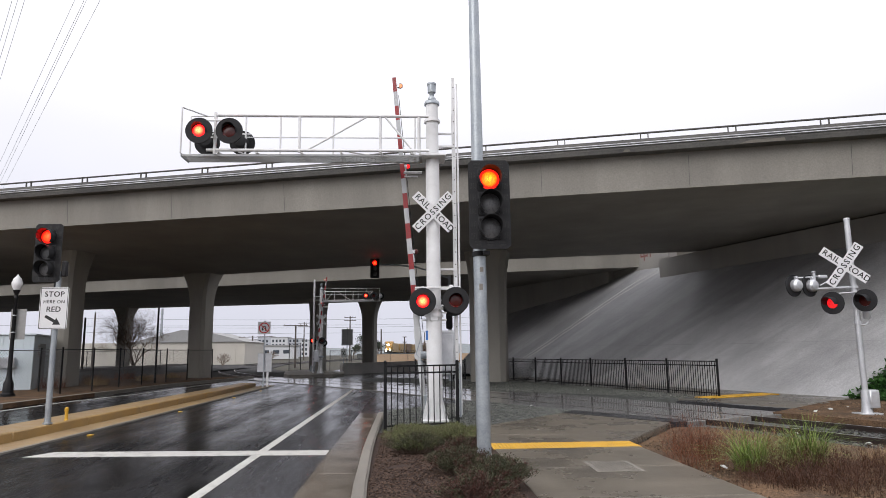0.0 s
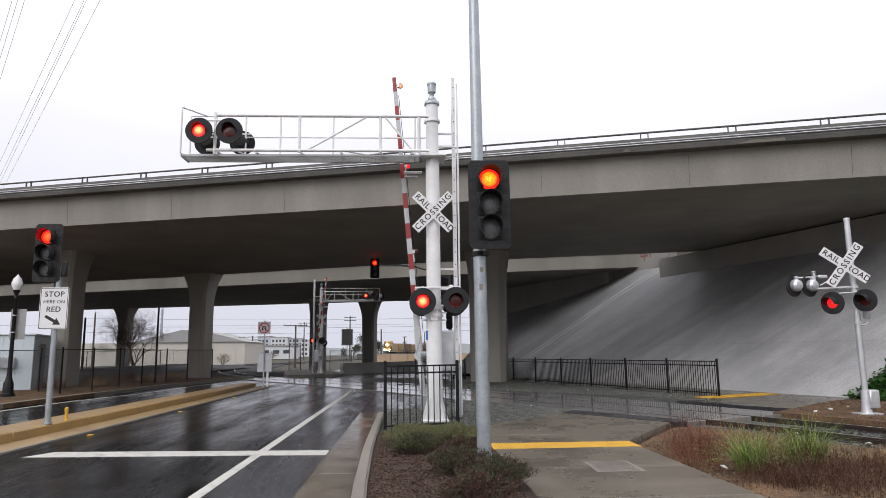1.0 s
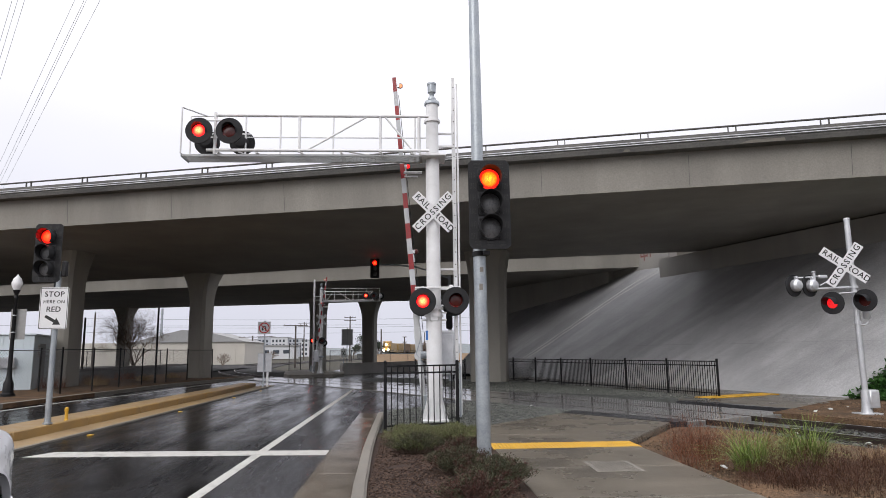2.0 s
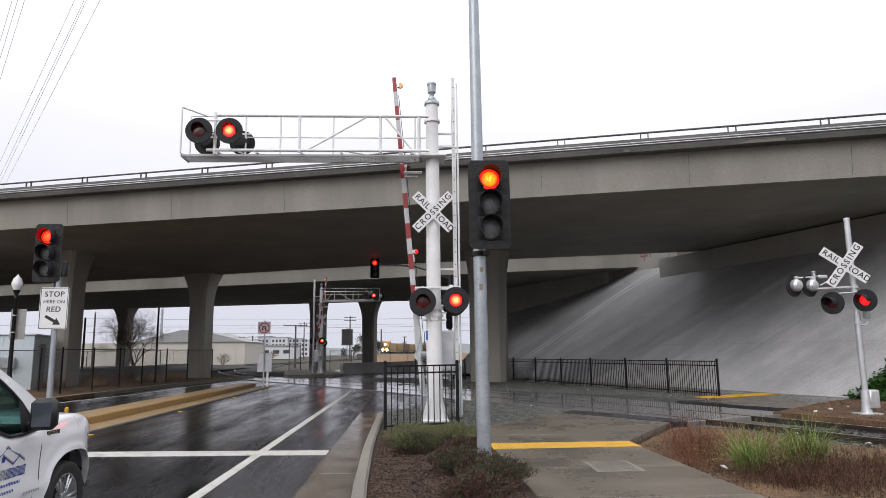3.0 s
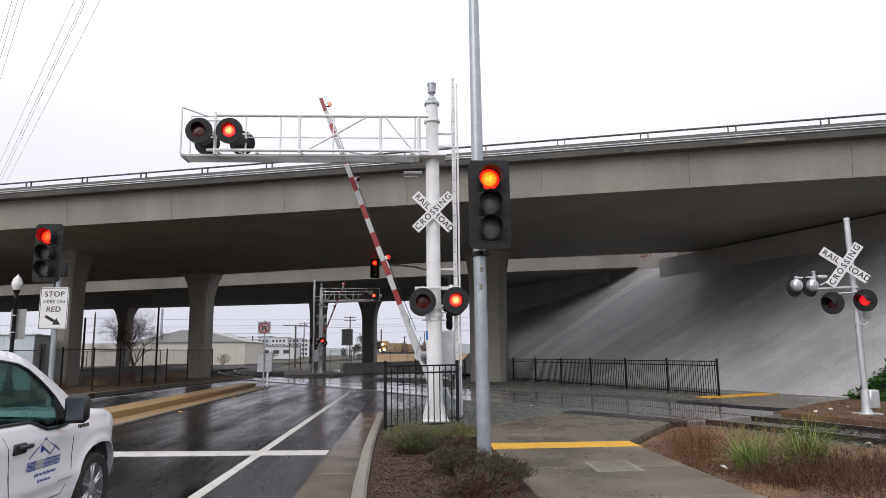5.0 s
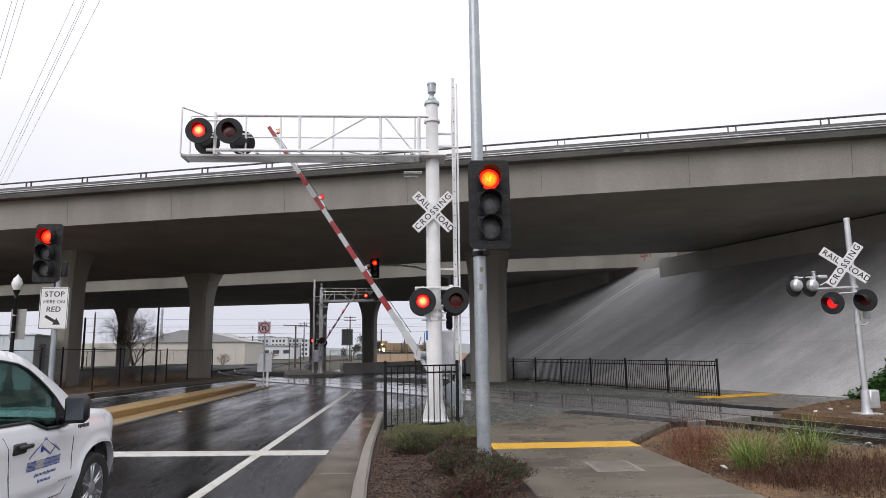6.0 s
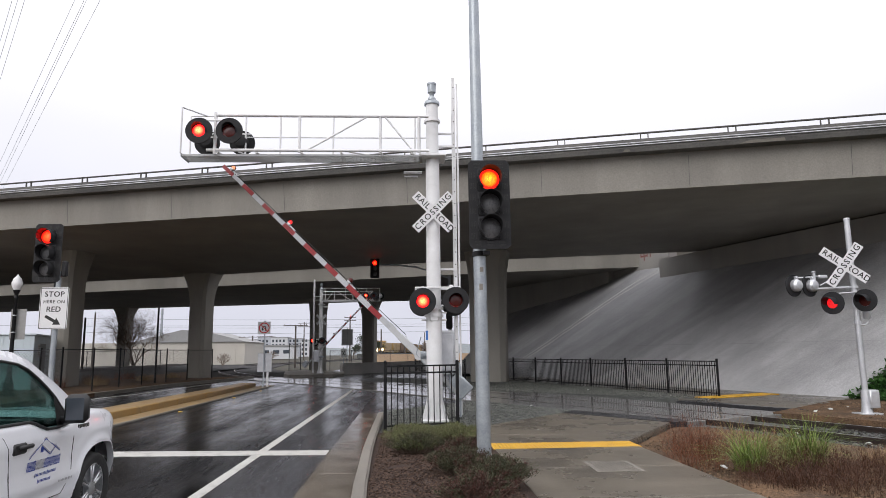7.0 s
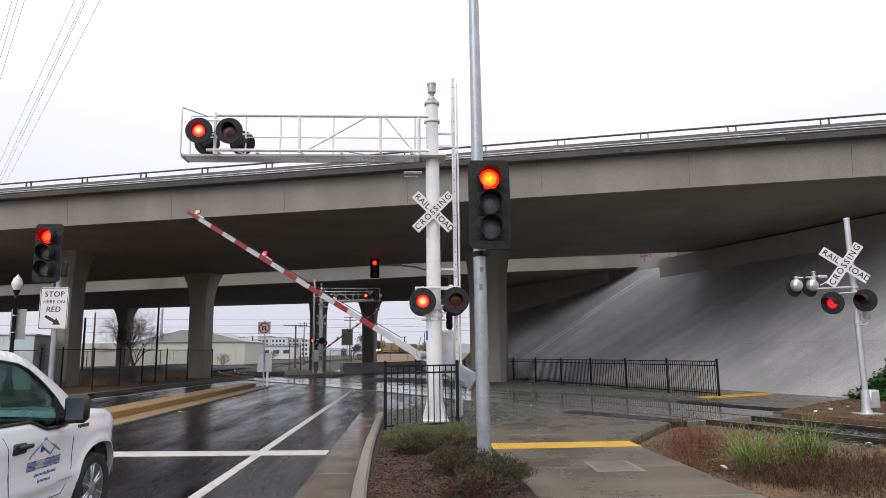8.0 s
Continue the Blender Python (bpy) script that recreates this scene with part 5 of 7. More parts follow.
M["car_black"] = material("black_plastic", (0.018, 0.018, 0.019), 0.5, 0, 0.1, 8, 90, 0.05)
M["tyre"] = material("tyre_rubber", (0.022, 0.022, 0.022), 0.75, 0, 0.15, 10, 90, 0.2)
M["alloy"] = material("alloy_wheel", (0.55, 0.56, 0.58), 0.3, 0.85, 0.05, 6, 60, 0)
M["chrome"] = material("chrome", (0.7, 0.7, 0.72), 0.12, 1.0, 0.03, 6, 60, 0)
M["logo_blue"] = material("decal_blue", (0.03, 0.06, 0.30), 0.4, 0, 0.05, 6, 60, 0)
M["logo_grey"] = material("decal_grey", (0.35, 0.35, 0.36), 0.4, 0, 0.05, 6, 60, 0)
M["seat_cloth"] = material("seat_cloth", (0.05, 0.05, 0.055), 0.9, 0, 0.2, 20, 200, 0.2)
M["hut_blue"] = material("pale_blue_siding", (0.68, 0.76, 0.80), 0.5, 0, 0.06, 1.5, 40, 0.05, second=(0.60, 0.68, 0.72), streak=0.2)
M["hut_grey"] = material("grey_steel_door", (0.30, 0.32, 0.34), 0.5, 0, 0.06, 2, 40, 0.05)
M["warehouse"] = material("cream_wall", (0.50, 0.47, 0.42), 0.8, 0, 0.06, 0.2, 8, 0.05, second=(0.44, 0.42, 0.38))
M["roof_grey"] = material("grey_roof", (0.30, 0.30, 0.30), 0.8, 0, 0.1, 0.3, 6, 0.05)
M["apt_white"] = material("apartment_render", (0.55, 0.56, 0.58), 0.8, 0, 0.05, 0.1, 4, 0.0, second=(0.5, 0.51, 0.53))
M["apt_grey"] = material("apartment_panel", (0.42, 0.44, 0.48), 0.8, 0, 0.05, 0.1, 4, 0.0)
M["window_dark"] = material("window_glass_far", (0.06, 0.07, 0.085), 0.12, 0, 0.1, 0.5, 4, 0.0)
M["wood_pole"] = material("weathered_pole", (0.10, 0.085, 0.075), 0.9, 0, 0.2, 3, 30, 0.2)
M["tan_wall"] = material("tan_block_wall", (0.50, 0.36, 0.24), 0.8, 0, 0.08, 0.6, 8, 0.1, second=(0.42, 0.30, 0.20))
M["train_yellow"] = material("train_yellow", (0.29, 0.19, 0.07), 0.5, 0, 0.1, 1, 10, 0.0)
M["train_brown"] = material("train_brown", (0.16, 0.10, 0.06), 0.7, 0, 0.2, 0.6, 10, 0.0)
M["evergreen_far"] = material("far_tree_line", (0.22, 0.24, 0.25), 0.95, 0, 0.1, 0.05, 0.5, 0)
M["headlight"] = glow("headlight", (1.0, 0.66, 0.30), 30.0, (0.8, 0.8, 0.7))
M["globe"] = material("frosted_globe", (0.75, 0.75, 0.76), 0.35, 0, 0.04, 4, 60, 0)
M["chain"] = material("chain_link_wire", (0.10, 0.10, 0.105), 0.6, 0.4, 0.1, 6, 60, 0)
glass = bpy.data.materials.new("tinted_glass")
glass.use_nodes = True
gn, gl = glass.node_tree.nodes, glass.node_tree.links
gn.clear()
g_out, g_mix = gn.new("ShaderNodeOutputMaterial"), gn.new("ShaderNodeMixShader")
g_clear, g_gloss = gn.new("ShaderNodeBsdfTransparent"), gn.new("ShaderNodeBsdfGlossy")
g_clear.inputs["Color"].default_value = (0.40, 0.55, 0.53, 1)
g_gloss.inputs["Roughness"].default_value = 0.06
g_mix.inputs[0].default_value = 0.07
gl.new(g_clear.outputs[0], g_mix.inputs[1])
gl.new(g_gloss.outputs[0], g_mix.inputs[2])
gl.new(g_mix.outputs[0], g_out.inputs[0])
M["glass"] = glass


# ---- pickup truck ----
def pickup():
    th = thing("pickup_truck", "white pickup truck with blue door lettering waiting at the line", "pickup truck", pose(-4.0, 7.0, 0))
    WR, FRONT, REAR, CZ, AR = 0.345, -0.03, -3.33, 0.35, 0.44
    deck = ((-4.58, 1.13), (-2.66, 1.12), (-1.35, 1.105), (-1.20, 1.10), (-1.12, 1.08), (-1.03, 1.035), (-0.95, 1.02), (-0.62, 1.02), (-0.52, 1.06),
            (-0.42, 1.11), (0.0, 1.108), (0.28, 1.088), (0.44, 1.045), (0.55, 0.96), (0.61, 0.84), (0.645, 0.70), (0.66, 0.55))
    flank = ((0.30, 0.845), (0.42, 0.872), (0.50, 0.880), (0.535, 0.902), (0.70, 0.893), (0.85, 0.899), (0.92, 0.905), (0.97, 0.897), (1.05, 0.874), (1.13, 0.848))

    def upper(y):
        return float(np.interp(y, [p[0] for p in deck], [p[1] for p in deck]))

    def lower(y):
        for c in (FRONT, REAR):
            u = abs(y - c) / AR
            if u < 1:
                return max(0.33, CZ + AR * (1 - u ** 2.5) ** 0.4)
        return 0.33

    def outer(y, z):
        """How far out the side of the body stands."""
        x = float(np.interp(z, [p[0] for p in flank], [p[1] for p in flank]))
        for c in (FRONT, REAR):
            d = math.hypot(y - c, z - CZ)
            x += 0.022 * math.exp(-((d - AR - 0.02) / 0.045) ** 2) + 0.012 / (1 + math.exp((d - 0.62) / 0.02))
        h = upper(y) - z
        if h < 0.06:
            x -= 0.06 * (1 - math.sqrt(max(0.0, 1 - (1 - h / 0.06) ** 2)))
        if y > 0.12:
            x *= 1 - 0.19 * min(1.0, (y - 0.12) / 0.54) ** 1.7
        return x
    ys = [-4.58, -4.3, -4.0, -3.85]
    ys += [REAR - AR * math.cos(math.pi * i / 18) for i in range(19)]
    ys += [-2.8, -2.6, -2.3, -2.0, -1.7, -1.45, -1.3, -1.2, -1.15, -1.1, -1.05, -1.0, -0.95, -0.85, -0.75, -0.66, -0.58, -0.52]
    ys += [FRONT - AR * math.cos(math.pi * i / 22) for i in range(23)]
    ys = sorted(ys + [0.44, 0.48, 0.52, 0.56, 0.59, 0.615, 0.635, 0.65, 0.66])
    NR = 26
    bm = bmesh.new()
    cols = {1: [], -1: []}
    for y in ys:
        lo, hi = lower(y), upper(y)
        for sx in (1, -1):
            zs = [lo + (hi - lo) * (1 - (1 - i / NR) ** 1.5) for i in range(NR + 1)]
            cols[sx].append([bm.verts.new((sx * outer(y, z), y, z)) for z in zs])
    for sx in (1, -1):
        for a, b in zip(cols[sx], cols[sx][1:]):
            for i in range(NR):
                bm.faces.new((a[i], b[i], b[i + 1], a[i + 1]) if sx > 0 else (a[i], a[i + 1], b[i + 1], b[i]))
    tops = []
    for k, y in enumerate(ys):
        r, l = cols[1][k][-1], cols[-1][k][-1]
        mid = [bm.verts.new((r.co.x * f, y + (0.05 * (1 - f * f) if y > 0.3 else 0), r.co.z + 0.028 * (1 - f * f))) for f in (0.8, 0.4, 0.0, -0.4, -0.8)]
        tops.append([r] + mid + [l])
    for k, (a, b) in enumerate(zip(tops, tops[1:])):
        if -2.65 < ys[k] < -0.55:
            continue                          # open under the cab
        for i in range(6):
            bm.faces.new((a[i], b[i], b[i + 1], a[i + 1]))
    for end in (0, -1):
        for i in range(NR):
            a, b = cols[1][end], cols[-1][end]
            bm.faces.new((a[i], b[i], b[i + 1], a[i + 1]) if end == 0 else (a[i], a[i + 1], b[i + 1], b[i]))
    body = part("body", bm, "car_paint", th, "glossy white body panels")
    for sx in (1, -1):
        bm = bmesh.new()
        rows = []
        for i in range(25):
            y = FRONT - (AR - 0.002) * math.cos(math.pi * i / 24)
            z = lower(y)
            x = outer(y, z)
            rows.append([bm.verts.new((sx * (x + dx), y, z + dz)) for dx, dz in ((0.004, 0.012), (0.004, -0.004), (-0.06, -0.004), (-0.06, 0.012))])
        for a, b in zip(rows, rows[1:]):
            for q in range(4):
                bm.faces.new((a[q], a[(q + 1) % 4], b[(q + 1) % 4], b[q]))
        bmesh.ops.recalc_face_normals(bm, faces=bm.faces[:])
        part("wheel_arch", bm, "car_paint", body)
        bm = bmesh.new()
        box(bm, sx * 0.80, -1.55, 0.72, 0.05, 1.95, 0.56, bev=0.02)
        box(bm, sx * 0.77, -1.25, 0.93, 0.08, 0.7, 0.07, bev=0.02)
        part("door_lining", bm, "seat_cloth", th, "dark inner door lining")
    bm = bmesh.new()
    box(bm, 0, FRONT, 0.58, 1.30, 1.0, 0.62)
    box(bm, 0, REAR, 0.58, 1.30, 1.0, 0.62)
    box(bm, 0, -1.9, 0.38, 1.5, 5.0, 0.10)
    for sx in (0.70, -0.70):
        for c in (FRONT, REAR):
            box(bm, sx, c, 0.80, 0.30, 0.86, 0.05)
    part("underbody", bm, "car_black", th, "dark wheel wells and frame")
    # bed is solid; this dark panel, out of view, stands in for its hollow
    bm = bmesh.new()
    box(bm, 0, -3.62, 1.150, 1.46, 1.72, 0.04, bev=0.01)
    part("bed_panel", bm, "car_black", th, "black panel standing in for the open load bed")

    # cab: frame round the door windows, roof, panes
    def side(z):
        return 0.86 - 0.40 * (z - 1.05)
    rim_line = ((-0.24, 1.10), (-0.34, 1.19), (-0.45, 1.29), (-0.56, 1.38), (-0.74, 1.50), (-0.91, 1.61), (-1.09, 1.67), (-1.27, 1.69), (-1.75, 1.705), (-2.15, 1.70),
                (-2.42, 1.66), (-2.64, 1.11))
    win_line = ((-0.58, 1.03), (-0.62, 1.14), (-0.68, 1.26), (-0.76, 1.35), (-0.86, 1.44), (-0.97, 1.52), (-1.10, 1.57), (-1.32, 1.60), (-1.75, 1.61), (-2.15, 1.60),
                (-2.36, 1.55), (-2.50, 1.11))
    for sx in (1, -1):
        bm = bmesh.new()
        rows = []
        for (y0, z0), (y1, z1) in zip(rim_line, win_line):
            rows.append([bm.verts.new((sx * x, y, z)) for x, y, z in
                         ((side(z0) - 0.05, y0 - 0.01, z0 - 0.01), (side(z0) - 0.012, y0, z0 + 0.002), (side(z0) + 0.008, y0 * 0.85 + y1 * 0.15, z0 * 0.85 + z1 * 0.15),
                          (side(z1) + 0.010, y1, z1), (side(z1) - 0.04, y1, z1))])
        for a, b in zip(rows, rows[1:]):
            for q in range(5):
                bm.faces.new((a[q], a[(q + 1) % 5], b[(q + 1) % 5], b[q]))
        bmesh.ops.recalc_face_normals(bm, faces=bm.faces[:])
        part("window_frame", bm, "car_paint", th, "white pillar and roof rail")

        def on_side(pts, name, mat, off, thick, label=""):
            bm = bmesh.new()
            f = bm.faces.new([bm.verts.new((sx * (side(z) + off), y, z)) for y, z in pts])
            bmesh.ops.solidify(bm, geom=[f], thickness=thick)
            return part(name, bm, mat, th, label, smooth=False)
        front_glass = [(-0.58, 1.03), (-0.62, 1.14), (-0.68, 1.26), (-0.76, 1.35), (-0.86, 1.44), (-0.97, 1.52), (-1.10, 1.57), (-1.32, 1.60), (-1.62, 1.61), (-1.64, 1.10),
                       (-1.20, 1.095), (-1.12, 1.075), (-1.05, 1.045), (-0.97, 1.015), (-0.80, 1.01)]
        rear_glass = [(-1.72, 1.61), (-2.15, 1.60), (-2.36, 1.55), (-2.50, 1.10), (-1.74, 1.10)]
        for pts in (front_glass, rear_glass):
            on_side(pts, "side_window", "glass", 0.0, 0.004, "tinted side window")
            bm = bmesh.new()
            for (y0, z0), (y1, z1) in zip(pts, pts[1:] + pts[:1]):
                rod(bm, (sx * (side(z0) + 0.006), y0, z0), (sx * (side(z1) + 0.006), y1, z1), 0.013, seg=8)
            part("window_trim", bm, "car_black", th, "black window surround")
        on_side([(-0.58, 1.02), (-0.62, 1.14), (-0.68, 1.26), (-0.71, 1.29), (-0.82, 1.02)], "mirror_sail", "car_black", 0.012, 0.012)
        on_side([(-1.60, 1.10), (-1.60, 1.61), (-1.74, 1.61), (-1.76, 1.10)], "centre_pillar", "car_black", 0.010, 0.012)
        # door mirror
        bm = bmesh.new()
        at = pose(sx * 1.035, -0.80, 1.17, 0, 0, sx * 8)
        box(bm, 0, 0.02, 0, 0.20, 0.12, 0.255, at, bev=0.04)
        rod(bm, (sx * 0.86, -0.70, 1.065), (sx * 1.0, -0.78, 1.075), 0.036, seg=10)
        mir = part("mirror", bm, "car_black", th, "black door mirror")
        bm = bmesh.new()
        box(bm, 0, -0.043, 0.0, 0.145, 0.006, 0.195, at, bev=0.002)
        part("mirror_glass", bm, "window_dark", mir)
        # door gaps, handle, badge
        bm = bmesh.new()
        for pts in ([(-0.53, 1.02), (-0.54, 0.90), (-0.545, 0.76), (-0.56, 0.62), (-0.60, 0.50), (-0.66, 0.42)], [(-1.68, 1.09), (-1.60, 1.0), (-1.555, 0.92), (-1.52, 0.75), (-1.50, 0.56), (-1.51, 0.42)],
                    [(-0.66, 0.42), (-1.51, 0.42)], [(-2.62, 1.1), (-2.62, 0.92), (-2.62, 0.7), (-2.62, 0.42)]):
            for (y0, z0), (y1, z1) in zip(pts, pts[1:]):
                rod(bm, (sx * (outer(y0, z0) - 0.0005), y0, z0), (sx * (outer(y1, z1) - 0.0005), y1, z1), 0.0035, seg=6)
        tagged(part("door_seam", bm, "car_black", body), kind="stuff")
        bm = bmesh.new()
        box(bm, sx * 0.900, -1.40, 0.905, 0.03, 0.19, 0.088, bev=0.014)
        box(bm, sx * 0.928, -1.35, 0.915, 0.03, 0.20, 0.036, bev=0.012)
        part("door_handle", bm, "car_black", th, "black door handle")
        bm = bmesh.new()
        box(bm, sx * 0.897, -0.355, 0.982, 0.012, 0.20, 0.032, bev=0.004)
        badge = part("fender_badge", bm, "car_black", th, "dark badge with chrome bars")
        bm = bmesh.new()
        for k, (w, h) in enumerate(((0.022, 0.045), (0.014, 0.012), (0.010, 0.04), (0.022, 0.04), (0.022, 0.04))):
            box(bm, sx * 0.905, -0.355 + sx * (-0.08 + k * 0.04) , 0.982, 0.008, w, h, bev=0.002)
        part("badge_bar", bm, "chrome", badge, smooth=False)
        # bumper end and lamp
        bm = bmesh.new()
        box(bm, sx * 0.69, 0.63, 0.43, 0.16, 0.12, 0.20, pose(0, 0, 0), bev=0.04)
        part("bumper_corner", bm, "chrome", th, "bright bumper corner")
        bm = bmesh.new()
        box(bm, sx * 0.56, 0.62, 0.80, 0.26, 0.08, 0.22, bev=0.03)
        part("headlamp", bm, "glass", th, "clear headlamp")
    bm = bmesh.new()
    rows = []
    for y, z in ((-1.09, 1.67), (-1.27, 1.69), (-1.75, 1.705), (-2.15, 1.70), (-2.42, 1.66)):
        rows.append([bm.verts.new((f * (side(z) - 0.02), y + (0.10 * (1 - f * f) if y > -1.1 else 0), z + 0.035 * (1 - f * f))) for f in (1, 0.85, 0.5, 0, -0.5, -0.85, -1)])
    for a, b in zip(rows, rows[1:]):
        for i in range(6):
            bm.faces.new((a[i], a[i + 1], b[i + 1], b[i]))
    bmesh.ops.recalc_face_normals(bm, faces=bm.faces[:])
    bmesh.ops.solidify(bm, geom=bm.faces[:], thickness=0.03)
    part("roof", bm, "car_paint", th)
    bm = bmesh.new()
    rows = []
    for y, z in rim_line[:7]:
        rows.append([bm.verts.new((f * (side(z) - 0.03), y - 0.01 + 0.11 * (1 - f * f), z + 0.015 * (1 - f * f))) for f in (1, 0.6, 0.2, -0.2, -0.6, -1)])
    for a, b in zip(rows, rows[1:]):
        for i in range(5):
            bm.faces.new((a[i], a[i + 1], b[i + 1], b[i]))
    part("windshield", bm, "glass", th, "tinted windshield")
    bm = bmesh.new()
    vs = [bm.verts.new(p) for p in ((-0.78, -2.64, 1.12), (0.78, -2.64, 1.12), (0.60, -2.43, 1.65), (-0.60, -2.43, 1.65))]
    bm.faces.new(vs)
    part("rear_window", bm, "glass", th, smooth=False)
    bm = bmesh.new()
    box(bm, 0, 0.655, 0.78, 0.90, 0.06, 0.30, bev=0.02)
    part("grille", bm, "car_black", th)
    bm = bmesh.new()
    box(bm, 0, 0.665, 0.43, 1.3, 0.12, 0.2, bev=0.03)
    part("bumper", bm, "chrome", th)
    for sx in (-0.40, 0.40):
        bm = bmesh.new()
        box(bm, sx, -1.75, 1.00, 0.50, 0.16, 0.72, pose(0, 0, 0, 0, 0, 0), bev=0.05)
        box(bm, sx, -1.50, 0.72, 0.50, 0.50, 0.16, bev=0.05)
        box(bm, sx, -1.76, 1.45, 0.25, 0.09, 0.17, bev=0.04)
        part("seat", bm, "seat_cloth", th, "dark cloth seat with headrest")
    bm = bmesh.new()
    box(bm, 0, -0.62, 1.00, 1.5, 0.42, 0.14, bev=0.05)
    box(bm, -0.40, -0.80, 1.07, 0.36, 0.12, 0.08, bev=0.03)
    part("dashboard", bm, "car_black", th)
    bm = bmesh.new()
    ring(bm, 0.165, 0.19, -0.012, 0.012, 24)
    box(bm, 0, 0, 0, 0.34, 0.04, 0.02)
    box(bm, 0, -0.08, 0, 0.04, 0.16, 0.02)
    part("steering_wheel", bm, "car_black", th, at=pose(-0.40, -1.02, 1.10, 65, 0, 0))
    # door decal: doubled roof outlines over leaning bars for the words
    def decal(strokes, blocks, mat, label):
        bm = bmesh.new()
        for (a, b), (c, d) in strokes:
            n = Vector((-(d - b), c - a)).normalized() * 0.0045
            q = [(a + n.x, b + n.y), (a - n.x, b - n.y), (c - n.x, d - n.y), (c + n.x, d + n.y)]
            bm.faces.new([bm.verts.new((outer(y, z) + 0.003, y, z)) for y, z in q])
        for y, z, w, h, lean in blocks:
            q = [(y - w / 2 - lean * h / 2, z - h / 2), (y + w / 2 - lean * h / 2, z - h / 2), (y + w / 2 + lean * h / 2, z + h / 2), (y - w / 2 + lean * h / 2, z + h / 2)]
            bm.faces.new([bm.verts.new((outer(yy, zz) + 0.003, yy, zz)) for yy, zz in q])
        bmesh.ops.recalc_face_normals(bm, faces=bm.faces[:])
        for f in bm.faces:
            if f.normal.x < 0:
                f.normal_flip()
        tagged(part("door_decal", bm, mat, body, label, smooth=False), kind="stuff")
    roof_a = [((-1.25, 0.80), (-1.02, 0.94)), ((-1.02, 0.94), (-0.77, 0.81)), ((-1.08, 0.885), (-0.93, 0.80)), ((-0.93, 0.80), (-0.84, 0.862))]
    blue, grey = [], []
    for k in range(16):
        y = -1.255 + k * 0.0325
        into = grey if 4 <= k < 8 else blue
        into += [(y - 0.008, 0.738, 0.008, 0.076, 0.15), (y + 0.009, 0.738, 0.008, 0.076, 0.15)]
        into += [(y + 0.001, 0.738 + (0.034, 0.0, -0.034)[k % 3], 0.022, 0.011, 0.15)] + ([(y + 0.001, 0.704, 0.022, 0.010, 0.15)] if k % 2 else [])
    blue += [(-1.065, 0.855, 0.045, 0.042, 0)]
    blue += [(-1.14 + k * 0.021, 0.655, 0.012, 0.022 + 0.012 * (k in (0, 9)), 0.3) for k in range(16)]
    blue += [(-1.10 + k * 0.021, 0.600, 0.012, 0.022 + 0.012 * (k == 0), 0.3) for k in range(10)]
    grey += [(-0.76 + k * 0.022, 0.545, 0.013, 0.020, 0.1) for k in range(10)]
    decal(roof_a, blue, "logo_blue", "blue roof outline over bars of lettering")
    decal([((a, b + 0.012), (c, d + 0.012)) for (a, b), (c, d) in roof_a], grey, "logo_grey", "grey roof outline and lettering bars")
    wheels = []
    for sx in (1, -1):
        for y in (FRONT, REAR):
            bm = bmesh.new()
            m = Matrix.Rotation(radians(90), 4, "Y")
            lathe(bm, [(0.235, -0.11), (0.315, -0.125), (0.335, -0.105), (WR, -0.06), (WR, 0.06), (0.335, 0.105), (0.315, 0.125), (0.30, 0.127), (0.235, 0.11)], m, 40, caps=False)
            wh = part("wheel", bm, "tyre", th, "black tyre on a silver alloy rim", at=pose(sx * 0.765, y, WR))
            mm = Matrix.Rotation(radians(90 * sx), 4, "Y")
            bm = bmesh.new()
            lathe(bm, [(0.10, -0.08), (0.23, -0.08), (0.24, 0.08), (0.238, 0.105), (0.222, 0.105), (0.215, 0.02), (0.10, 0.01)], mm, 36, caps=False)
            for q in range(6):
                for da in (-0.13, 0.13):
                    box(bm, 0.135, 0, 0.088, 0.19, 0.026, 0.03, mm @ Matrix.Rotation(q * math.pi / 3 + da, 4, "Z"), bev=0.008)
            lathe(bm, [(0.07, 0.05), (0.07, 0.105), (0.05, 0.115), (0.0, 0.117)], mm, 20)
            part("rim", bm, "alloy", wh, "six-spoke alloy rim")
            bm = bmesh.new()
            lathe(bm, [(0.0, -0.02), (0.23, -0.02), (0.23, 0.0), (0.0, 0.001)], mm, 24)
            part("brake_disc", bm, "car_black", wh)
            wheels.append((wh, sx, y))
    return th, wheels


truck, truck_wheels = pickup()


